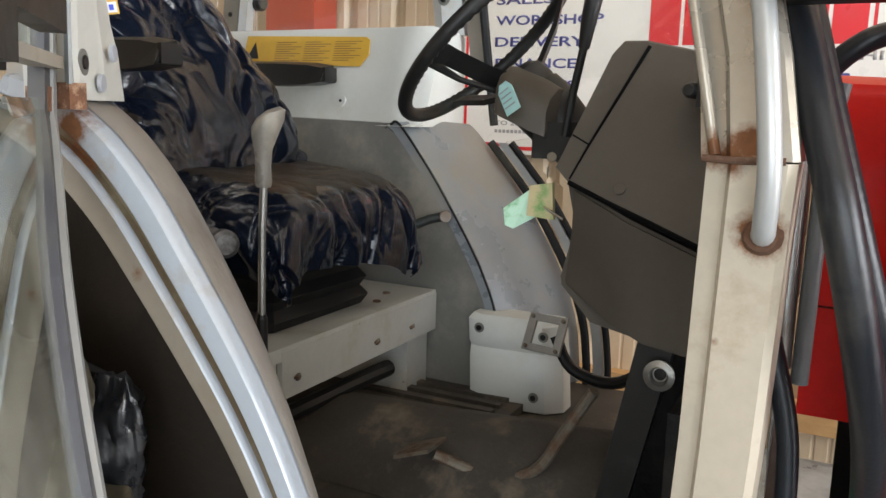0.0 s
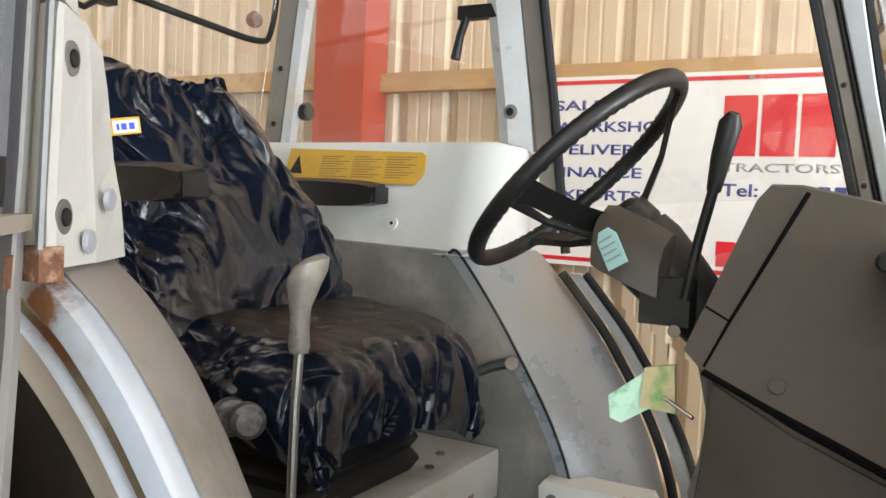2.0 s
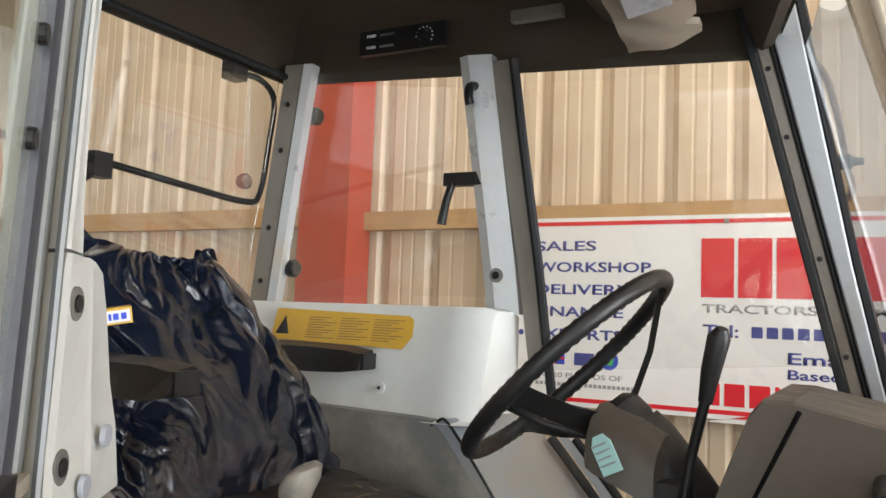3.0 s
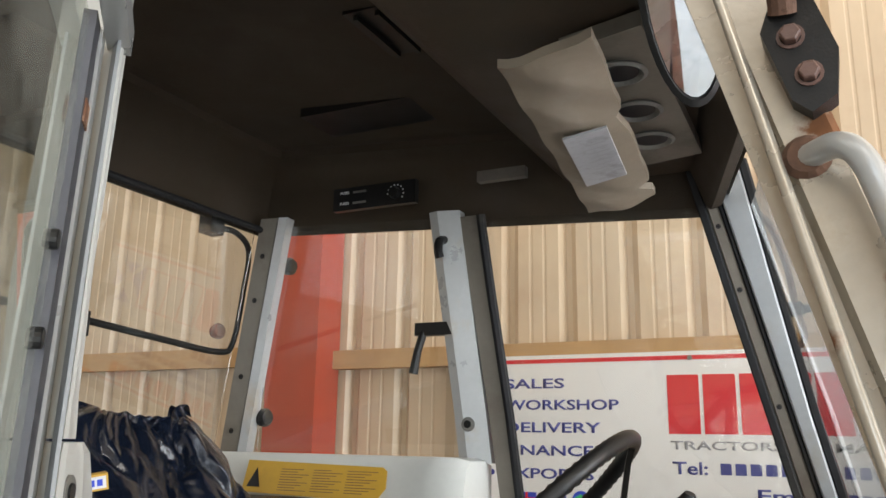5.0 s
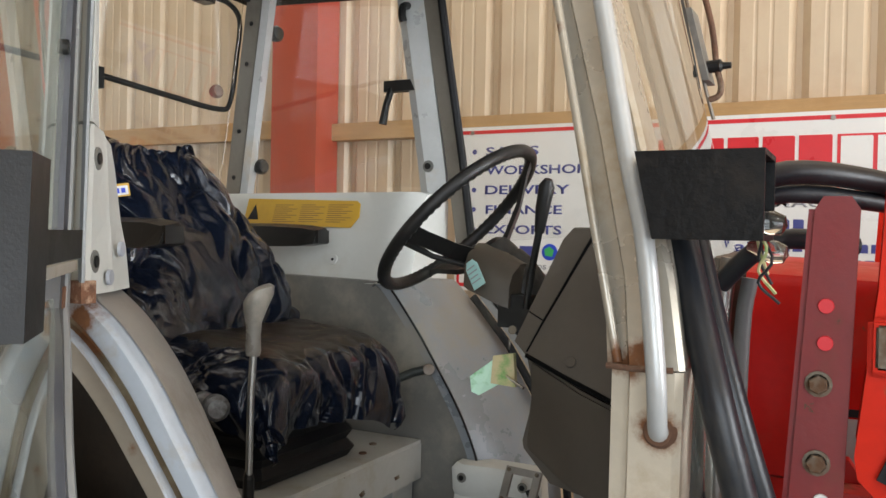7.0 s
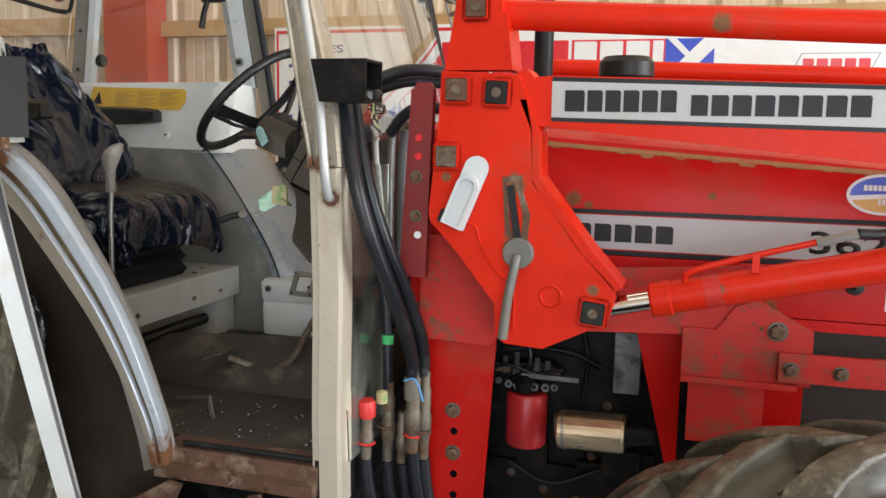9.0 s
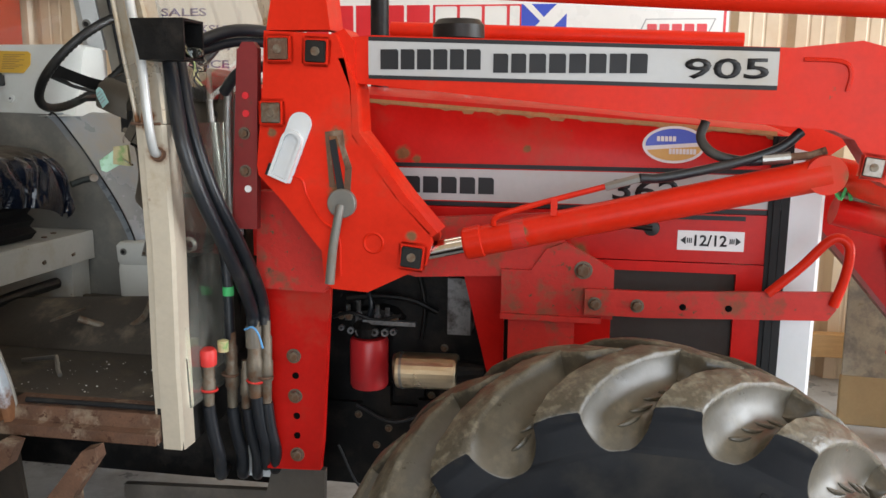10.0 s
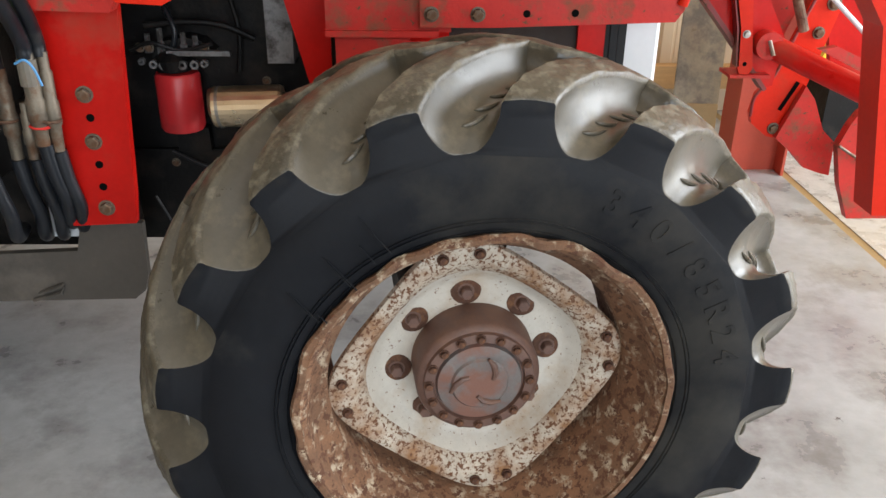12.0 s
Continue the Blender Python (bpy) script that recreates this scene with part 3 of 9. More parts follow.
# unseen roof; both long openings are added for the overhead fill lamps
def roof_sheet():
    bm = bmesh.new()
    box(bm, -9.2, 9.2, -7.2, -2.8, 5.5, 5.6)
    box(bm, -9.2, 9.2, -1.6, 2.4, 5.5, 5.6)
    box(bm, -9.2, 9.2, 3.4, 4.3, 5.5, 5.6)
    for y0, y1 in ((-2.8, -1.6), (2.4, 3.4)):
        box(bm, -9.2, -5.1, y0, y1, 5.5, 5.6)
        box(bm, 3.1, 9.2, y0, y1, 5.5, 5.6)
    return bm


tagged(part("ceiling", roof_sheet(), M_CLAD), "unseen cream sheet roof with two long openings added for overhead lamps", "ceiling", kind="structure")
tagged(part("ground", boxed(-60, 60, -60, -7.2, -0.2, -0.06), M_CONC), "concrete yard outside the open doorway", "ground", kind="structure")


def steel_post(x, y, turn, label):
    """An I-section column."""
    t = thing("steel_post", (x, y, 0), label, "column", "red steel columns", "structure")
    m = pose(x, y, 0, 0, 0, turn)
    bm = bmesh.new()
    box(bm, -0.10, 0.10, -0.145, -0.130, 0, 5.45, m)
    part("front_flange", bm, M_POST, t, bevel=0.002)
    bm = bmesh.new()
    box(bm, -0.10, 0.10, 0.130, 0.145, 0, 5.45, m)
    part("back_flange", bm, M_POST, t, bevel=0.002)
    bm = bmesh.new()
    box(bm, -0.006, 0.006, -0.130, 0.130, 0, 5.45, m)
    part("web", bm, M_POST, t)
    return t


def channel_post():
    t = thing("steel_post", (-2.87, 3.9, 0), "red oxide painted steel column against the cladding", "column", "red steel columns", "structure")
    part("front_flange", boxed(-3.045, -2.80, 3.80, 3.82, 0, 5.45), M_POST, t, bevel=0.003)
    part("web", boxed(-2.80, -2.70, 3.80, 4.03, 0, 5.45), M_POST, t, bevel=0.003)
    return t


channel_post()
steel_post(2.845, 2.97, 90, "red oxide steel I-column standing on the floor")


def timber_rail(x0, x1, z0, z1, y0, y1, label):
    return tagged(part("timber_rail", boxed(x0, x1, y0, y1, z0, z1), M_TIMBER, bevel=0.004), label, "timber rail", "timber rails on the wall", "structure")


timber_rail(-8.9, -3.05, 2.36, 2.48, 3.98, 4.045, "sawn softwood rail fixed to the cladding")
timber_rail(-2.80, 8.9, 2.33, 2.435, 3.965, 4.045, "sawn softwood rail fixed to the cladding")
timber_rail(-2.69, 8.9, 0.16, 0.30, 3.965, 4.045, "low sawn softwood rail fixed to the cladding")


# the dealer's signboard on the wall
def signboard():
    t = thing("signboard", (0.05, 3.93, 1.45), "white signboard with red border, navy lists and large red blocks", "sign")
    y = 3.925
    part("board", boxed(-1.80, 1.91, y, y + 0.035, 1.44, 2.365), M_WHITE, t, bevel=0.003)
    bm = bmesh.new()
    for x0, x1, z0, z1 in ((-1.785, 1.895, 2.325, 2.345), (-1.785, 1.895, 1.462, 1.482), (-1.785, -1.77, 1.482, 2.325), (1.88, 1.895, 1.482, 2.325)):
        box(bm, x0, x1, y - 0.0015, y, z0, z1)
    part("border", bm, M_SIGNRED, t, "thin red border line")
    rows = [("SALES", -1.615, -1.30, 2.20, 2.25), ("WORKSHOP", -1.615, -1.03, 2.095, 2.145), ("DELIVERY", -1.615, -1.12, 1.985, 2.035), ("FINANCE", -1.61, -1.16, 1.875, 1.925), ("EXPORTS", -1.61, -1.16, 1.765, 1.815)]
    for text, x0, x1, z0, z1 in rows:
        part("lettering", fit_letters(text, x0, x1, z0, z1, y), M_SIGNBLUE, t, "navy capital lettering")
        part("bullet", disc_solid(0.014, 0.002, (-1.685, y, (z0 + z1) / 2), (0, -1, 0), 14), M_SIGNBLUE, t)
    wid = [1, 1, 1, 1, 1, 1]
    bar_parts("brand_block", -0.80, 0.15, 1.985, 2.255, y, wid, M_SIGNRED, t, "tall red letter-sized blocks", gap=0.12)
    bb = part("brand_panel", slab([(0.17, 1.985), (0.715, 1.985), (0.715, 2.255), (0.17, 2.255)], "y", y, y - 0.0015), M_SIGNRED, t, "red panel with white letter-sized blocks")
    bar_parts("brand_block", 0.185, 0.70, 1.995, 2.245, y - 0.0015, [1, 1, 1, 0.45], M_WHITE, bb, gap=0.14)
    bm = slab([(0.71, 1.985), (0.98, 1.985), (0.98, 2.255), (0.71, 2.255)], "y", y, y - 0.002)
    flag = part("flag_panel", bm, M_BLUE, t, "blue flag panel with a white saltire")
    bm = bmesh.new()
    prism(bm, [(0.71, 1.985), (0.77, 1.985), (0.98, 2.2), (0.98, 2.255), (0.92, 2.255), (0.71, 2.04)], "y", y - 0.002, y - 0.0032)
    prism(bm, [(0.98, 1.985), (0.98, 2.04), (0.77, 2.255), (0.72, 2.255), (0.86, 2.12), (0.83, 2.10), (0.92, 1.985)], "y", y - 0.0032, y - 0.0044)
    part("saltire", bm, M_WHITE, flag)
    part("lettering", fit_letters("TRACTORS", -0.795, -0.31, 1.915, 1.955, y), M_SIGNGREY, t, "spaced grey lettering")
    part("lettering", fit_letters("& MACHINERY", -0.2, 0.5, 1.915, 1.955, y), M_SIGNGREY, t, "spaced grey lettering")
    part("lettering", fit_letters("Tel:", -0.79, -0.635, 1.805, 1.862, y), M_SIGNBLUE, t)
    bar_parts("number_bar", -0.58, 0.10, 1.808, 1.858, y, [1] * 11, M_SIGNBLUE, t, "row of navy digit-sized bars", gap=0.35)
    part("lettering", fit_letters("Email", -0.43, -0.17, 1.70, 1.752, y), M_SIGNBLUE, t)
    bar_parts("number_bar", -0.12, 0.75, 1.705, 1.745, y, [1] * 16, M_SIGNBLUE, t, gap=0.3)
    part("lettering", fit_letters("Based", -0.43, -0.22, 1.635, 1.678, y), M_SIGNBLUE, t)
    bar_parts("number_bar", -0.18, 0.55, 1.638, 1.672, y, [1] * 14, M_SIGNBLUE, t, gap=0.3)
    bar_parts("web_bar", -0.80, 0.75, 1.50, 1.60, y, [1.3, 1.3, 1.3, 0.3] + [1] * 14, M_SIGNRED, t, "red bars of a web address", gap=0.3)
    # small flags and a globe
    for k, (m1, x) in enumerate(((M_BLUE, -1.55), (M_SIGNBLUE, -1.40))):
        f = part("small_flag", slab([(x, 1.64), (x + 0.10, 1.64), (x + 0.10, 1.70), (x, 1.70)], "y", y, y - 0.0015), m1, t, "small printed flag")
        if k == 0:
            bm = bmesh.new()
            prism(bm, [(x, 1.664), (x + 0.10, 1.664), (x + 0.10, 1.676), (x, 1.676)], "y", y - 0.0015, y - 0.0028)
            prism(bm, [(x + 0.044, 1.64), (x + 0.056, 1.64), (x + 0.056, 1.70), (x + 0.044, 1.70)], "y", y - 0.0028, y - 0.0036)
            part("cross", bm, M_SIGNRED, f)
    g = part("globe", disc_solid(0.045, 0.002, (-1.225, y, 1.67), (0, -1, 0), 24), M_BLUE, t, "small printed globe")
    part("land", slab([(-1.25, 1.65), (-1.21, 1.645), (-1.20, 1.68), (-1.225, 1.70), (-1.255, 1.685)], "y", y - 0.002, y - 0.003), M_GREEN, g)
    part("lettering", fit_letters("TO 20 PHOTOS OF", -1.60, -1.16, 1.575, 1.600, y), M_SIGNGREY, t)
    bar_parts("small_print", -1.60, -1.10, 1.535, 1.552, y, [1] * 22, M_SIGNGREY, t, gap=0.4, cut=0.002)
    # partner marks at the right end
    bar_parts("partner_bar", 1.42, 1.86, 2.235, 2.275, y, [1] * 6, M_SIGNGREY, t, "grey partner mark blocks", gap=0.3)
    c = part("partner_plate", slab([(1.39, 2.055), (1.79, 2.055), (1.84, 2.165), (1.44, 2.165)], "y", y, y - 0.0012), M_SIGNGREY, t)
    part("plate_face", slab([(1.40, 2.06), (1.785, 2.06), (1.83, 2.16), (1.445, 2.16)], "y", y - 0.0012, y - 0.002), M_WHITE, c)
    bar_parts("plate_block", 1.45, 1.79, 2.085, 2.135, y - 0.002, [1] * 5, M_SIGNRED, c, gap=0.25)
    for x in (-0.69, 0.15, -1.7, 1.6):
        part("fixing", disc_solid(0.012, 0.006, (x, y, 2.333), (0, -1, 0), 12), M_STEEL, t)
    return t


signboard()


# grimy sheet and red post group at the shed's front corner
def leaning_sheet():
    t = thing("leaning_sheet", (2.50, 3.2, 0), "grimy grey sheet leaning on the wall above an ochre board", "sheet")
    m = pose(2.615, 3.27, 0, -4, 0, -6)
    bm = bmesh.new()
    box(bm, -0.11, 0.13, -0.01, 0.01, 0.26, 1.05, m)
    part("sheet", bm, M_BOARD, t, bevel=0.003)
    bm = bmesh.new()
    box(bm, -0.115, 0.13, -0.02, 0.02, 0.0, 0.262, m)
    part("kick_board", bm, M_WOODEND, t, bevel=0.003)


leaning_sheet()


def yellow_machine():
    t = thing("yellow_machine", (3.6, 3.4, 0), "yellow painted machine hood standing beyond the column", "machine")
    part("hood", slab([(3.30, 0.46), (3.35, 0.60), (3.40, 0.72), (3.55, 0.80), (4.3, 0.82), (4.3, 0.46)], "y", 3.36, 3.95), M_YELLOWPAINT, t, bevel=0.03)
    part("base", boxed(3.42, 4.25, 3.42, 3.9, 0.0, 0.46), M_ENGINE, t, bevel=0.02)


yellow_machine()


# ---- the tractor's cab ----
ARCH_IN = [(-0.94, 1.675), (-0.845, 1.652), (-0.75, 1.60), (-0.672, 1.52), (-0.613, 1.43), (-0.545, 1.32), (-0.498, 1.23), (-0.457, 1.13), (-0.42, 1.01), (-0.392, 0.90), (-0.38, 0.79)]
ARCH_OUT = [(-1.01, 1.592), (-0.95, 1.582), (-0.86, 1.542), (-0.775, 1.467), (-0.705, 1.377), (-0.63, 1.27), (-0.575, 1.185), (-0.524, 1.087), (-0.483, 0.987), (-0.453, 0.898), (-0.436, 0.79)]
DOOR_EDGE = [(-0.64, 1.52), (-0.545, 1.43), (-0.465, 1.32), (-0.418, 1.23), (-0.377, 1.13), (-0.34, 1.01), (-0.312, 0.90), (-0.30, 0.81)]


def curve2(pts, per=5):
    return [(v.x, v.z) for v in smooth_line([(x, 0, z) for x, z in pts], per)]


def fender_near():
    """Near rear mudguard: pressed flange with two ridges, then the mat, then a dark liner inside."""
    t = thing("near_fender", (-0.7, 0.7, 0.8), "silver pressed-steel mudguard edge with ridged door seal flange", "mudguard")
    ci, co = curve2(ARCH_IN), curve2(ARCH_OUT)
    bands = (
        ("outer_lip", [(0.0, 0.014), (-0.012, -0.012), (0.0, -0.026), (0.06, -0.027), (0.36, -0.020), (0.385, -0.022)], M_LIP, "dull beige-grey painted lip"),
        ("ridge", [(0.385, -0.022), (0.40, -0.031), (0.43, -0.036), (0.46, -0.034), (0.485, -0.022)], M_FLANGE, "raised ridge, coloured bright and bluish like reflected sky"),
        ("groove", [(0.485, -0.022), (0.51, -0.014), (0.57, -0.012), (0.63, -0.014), (0.66, -0.022)], M_GROOVE, "brown dirt lying in the groove"),
        ("seal_face", [(0.66, -0.022), (0.675, -0.029), (0.70, -0.031), (0.96, -0.027), (0.985, -0.024), (1.0, -0.014), (1.0, 0.008)], M_FLANGE, "painted sealing face with a pale reflected-sky tint and a rusty foot"),
    )
    for name, sec, mat, text in bands:
        rings = []
        for (xi, zi), (xo, zo) in zip(ci, co):
            y = side_y(zi) + 0.008
            rings.append([(xo + (xi - xo) * s, y + d, zo + (zi - zo) * s) for s, d in sec])
        part(name, loft(rings, closed=False), mat, t, text, smooth=True)
    rings = []
    for xi, zi in ci:
        y = side_y(zi) + 0.010
        o = min(1.0, max(0.12, (zi - 0.85) / 0.58))
        rings.append([(xi - 0.115 * o * a + b, y + 0.155 * o * a, min(1.637, zi + c)) for a, b, c in ((-0.02, 0.002, 0.0), (0.08, 0.006, 0.003), (0.5, 0.010, 0.004), (0.92, 0.004, 0.002), (1.0, -0.006, -0.002), (1.04, -0.03, -0.012), (1.05, -0.10, -0.04))])
    part("mat", loft(rings, closed=False), M_BEIGEMAT, t, "worn beige-grey rubber covering", smooth=True)
    rings = [[(xo, side_y(zo) + 0.018, zo), (xo - 0.004, side_y(zo) + 0.05, zo - 0.004), (xo - 0.02, side_y(zo) + 0.12, zo - 0.02)] for xo, zo in co]
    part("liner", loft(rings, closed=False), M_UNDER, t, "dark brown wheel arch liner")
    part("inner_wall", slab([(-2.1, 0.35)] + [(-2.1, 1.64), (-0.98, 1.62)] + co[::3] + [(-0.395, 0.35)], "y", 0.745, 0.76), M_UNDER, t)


fender_near()


def fender_far():
    t = thing("far_fender", (-0.9, 2.0, 0.8), "grey rubber-covered inner mudguard with piped edge", "mudguard")
    inner = curve2([(-1.02, 1.60), (-0.99, 1.60), (-0.90, 1.49), (-0.83, 1.39), (-0.73, 1.23), (-0.67, 1.09), (-0.645, 0.95), (-0.64, 0.84)])
    outer = curve2([(-0.94, 1.60), (-0.90, 1.59), (-0.79, 1.47), (-0.71, 1.37), (-0.60, 1.19), (-0.54, 1.04), (-0.52, 0.92), (-0.515, 0.84)])
    rings = []
    for k, ((xi, zi), (xo, zo)) in enumerate(zip(inner, outer)):
        rings.append([(xi - 0.03, 1.855, zi - 0.02), (xi - 0.006, 1.86, zi - 0.003), (xi + (xo - xi) * 0.15 + 0.006, 1.90, zi + (zo - zi) * 0.15), (xi + (xo - xi) * 0.6 + 0.008, 2.03, zi + (zo - zi) * 0.6 + 0.004), (xo, 2.15, zo), (xo - 0.05, 2.17, zo - 0.05)])
    part("front_mat", loft(rings, closed=False), M_SHEEN, t, "shiny grey rubber front face, sky sheen put into its blue-grey colour", smooth=True)
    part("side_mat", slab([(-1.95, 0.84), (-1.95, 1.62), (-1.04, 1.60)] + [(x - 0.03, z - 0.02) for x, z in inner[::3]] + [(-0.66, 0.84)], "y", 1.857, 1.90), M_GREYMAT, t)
    edge = [(x, z) for x, z in outer if z < 1.56]
    part("door_seal", rod([(x + 0.028, 2.13, z) for x, z in edge], 0.013, 8), M_RUBBER, t, "black rubber seal along the far door opening")
    part("door_frame", loft([[(x + 0.045, 2.14, z), (x + 0.075, 2.14, z), (x + 0.075, 2.16, z), (x + 0.045, 2.16, z)] for x, z in edge]), M_SILVER, t, "silver frame along the far door opening")
    part("door_seal", rod([(x + 0.088, 2.15, z) for x, z in edge], 0.011, 8), M_RUBBER, t)
    part("piping", rod([(x - 0.008, 1.856, z - 0.002) for x, z in inner], 0.004, 6), M_BLACKPL, t, "thin black piping along the edge")


fender_far()


def trim_far():
    """White moulded console along the far side, with a label and a lock."""
    t = thing("side_console", (-1.3, 2.05, 1.6), "white moulded side console along the far window", "console")
    prof = [(1.862, 1.592), (1.90, 1.60), (1.945, 1.72), (1.985, 1.86), (2.01, 1.885), (2.12, 1.885), (2.16, 1.87), (2.16, 1.592)]
    rings = [[(x, y + d, z) for y, z in prof] for x, d in ((-1.95, 0.02), (-1.70, 0.02), (-1.20, 0.0), (-1.10, 0.0), (-1.06, -0.012), (-0.975, -0.012))]
    end = [[(-0.945, 1.87 + (y - 1.862) * 0.97, 1.592 + (z - 1.592) * 0.97) for y, z in prof]]
    part("body", loft(rings + end), M_TRIM, t, smooth=True)

    def on(x, z, d=0.0):
        k = (z - 1.60) / 0.26
        return (x, 1.90 + k * 0.085 - 0.003 - d + (0.02 if x < -1.7 else 0.012 * max(0, (-x - 1.2) / 0.5)), z)
    lab = [(-1.66, 1.775), (-1.195, 1.765), (-1.17, 1.80), (-1.175, 1.845), (-1.19, 1.855), (-1.66, 1.865)]
    bm = bmesh.new()
    a = [bm.verts.new(on(x, z)) for x, z in lab]
    b = [bm.verts.new(on(x, z, 0.003)) for x, z in lab]
    bm.faces.new(b)
    for i in range(len(lab)):
        bm.faces.new((a[i], a[(i + 1) % len(lab)], b[(i + 1) % len(lab)], b[i]))
    label = part("warning_label", bm, M_YELLOW, t, "faded yellow warning label with small print")
    bm = bmesh.new()
    for j in range(3):
        for k in range(9):
            x0 = -1.53 + j * 0.115
            w = 0.10 - 0.02 * ((j + k * 2) % 3)
            z0 = 1.783 + k * 0.0072
            p = [on(x0, z0, 0.0042), on(x0 + w, z0, 0.0042), on(x0 + w, z0 + 0.0018, 0.0042), on(x0, z0 + 0.0018, 0.0042)]
            bm.faces.new([bm.verts.new(q) for q in p])
    part("small_print", bm, M_HUB, label, "rows of tiny print")
    bm = bmesh.new()
    bm.faces.new([bm.verts.new(on(x, z, 0.0042)) for x, z in ((-1.645, 1.79), (-1.595, 1.79), (-1.62, 1.845))])
    part("warning_triangle", bm, M_DECALK, label, "black warning triangle")
    l = part("lock", disc_solid(0.017, 0.006, on(-1.238, 1.66), (0, -1, 0.3), 18), M_TRIM, t, "small round key lock")
    part("keyhole", disc_solid(0.005, 0.008, on(-1.238, 1.66, 0.001), (0, -1, 0.3), 8), M_DECALK, l)
    return t


trim_far()


def trim_near():
    """White moulded cover at the foot of the near rear pillar."""
    t = thing("pillar_cover", (-0.80, 0.62, 1.62), "white moulded cover at the foot of the door pillar", "trim")
    def jamb(stations):
        """Rings of a moulding that wraps round the door jamb: outer corner and inner edge at each height."""
        rings = []
        for z, ax, ay, bx, by in stations:
            a, b = Vector((ax, ay, z)), Vector((bx, by, z))
            n = Vector((b.y - a.y, a.x - b.x, 0)).normalized() * 0.008
            rings.append([a + Vector((-0.10, -0.002, 0)), a, a.lerp(b, 0.06) + n * 0.5, a.lerp(b, 0.40) + n, a.lerp(b, 0.46) + n * 1.3, a.lerp(b, 0.93) + n * 0.6, b, b + Vector((-0.03, 0.006, 0)), b + Vector((-0.06, -0.06, 0))])
        return rings
    low = ((1.639, -0.772, 0.580, -0.886, 0.768), (1.71, -0.781, 0.586, -0.905, 0.775), (1.76, -0.786, 0.592, -0.926, 0.779), (1.85, -0.795, 0.602, -0.950, 0.785), (1.90, -0.800, 0.607, -0.963, 0.785), (1.914, -0.804, 0.612, -0.968, 0.776))
    up = ((1.918, -0.802, 0.609, -0.938, 0.731), (1.938, -0.804, 0.611, -0.937, 0.728), (1.97, -0.807, 0.615, -0.917, 0.705), (2.13, -0.825, 0.634, -0.920, 0.702), (2.34, -0.848, 0.660, -0.940, 0.730), (2.55, -0.872, 0.690, -0.965, 0.756))
    part("body", loft(jamb(low)), M_TRIM, t, bevel=0.004)
    part("upper_cover", loft(jamb(up)), M_TRIM, t, "white upper moulding of the pillar", bevel=0.003)
    # grey jamb strip between the moulding and the door
    part("jamb_strip", loft([[(x - 0.012, y - 0.003, z), (x + 0.010, y - 0.014, z), (x + 0.012, y - 0.010, z), (x - 0.008, y + 0.004, z)] for z, x, y in ((1.66, -0.772, 0.578), (1.90, -0.798, 0.604), (2.13, -0.823, 0.631), (2.55, -0.870, 0.687))]), M_GREYSTRIP, t, "grey-blue jamb strip")
    for x, y, z in ((-0.800, 0.6075, 1.691), (-0.825, 0.632, 1.860)):
        ax = (0.85, 0.52, 0)
        w = part("cap", disc_solid(0.019, 0.004, (x + 0.0065, y + 0.004, z), ax, 20), M_GREYMAT, t, "grey screw recess")
        part("screw", disc_solid(0.010, 0.005, (x + 0.008, y + 0.005, z), ax, 12), M_BLACKPL, w)
    for x, y, z in ((-0.841, 0.697, 1.710), (-0.811, 0.648, 1.664)):
        part("plug", disc_solid(0.013, 0.006, (x + 0.006, y + 0.003, z), (0.85, 0.52, 0), 18), M_PLUG, t, "pale blue-grey plug")
    part("rust_pocket", boxed(-0.800, -0.772, 0.572, 0.60, 1.626, 1.662), M_RUSTRED, t, "rusty hinge pocket", bevel=0.004)
    return t


trim_near()


def pillar(name, pts, section, mat, parent, label=""):
    """A pillar lofted through pts with a section of (along x, along y)."""
    return part(name, loft([[(p[0] + a, p[1] + b, p[2]) for a, b in section] for p in pts]), mat, parent, label, bevel=0.004)


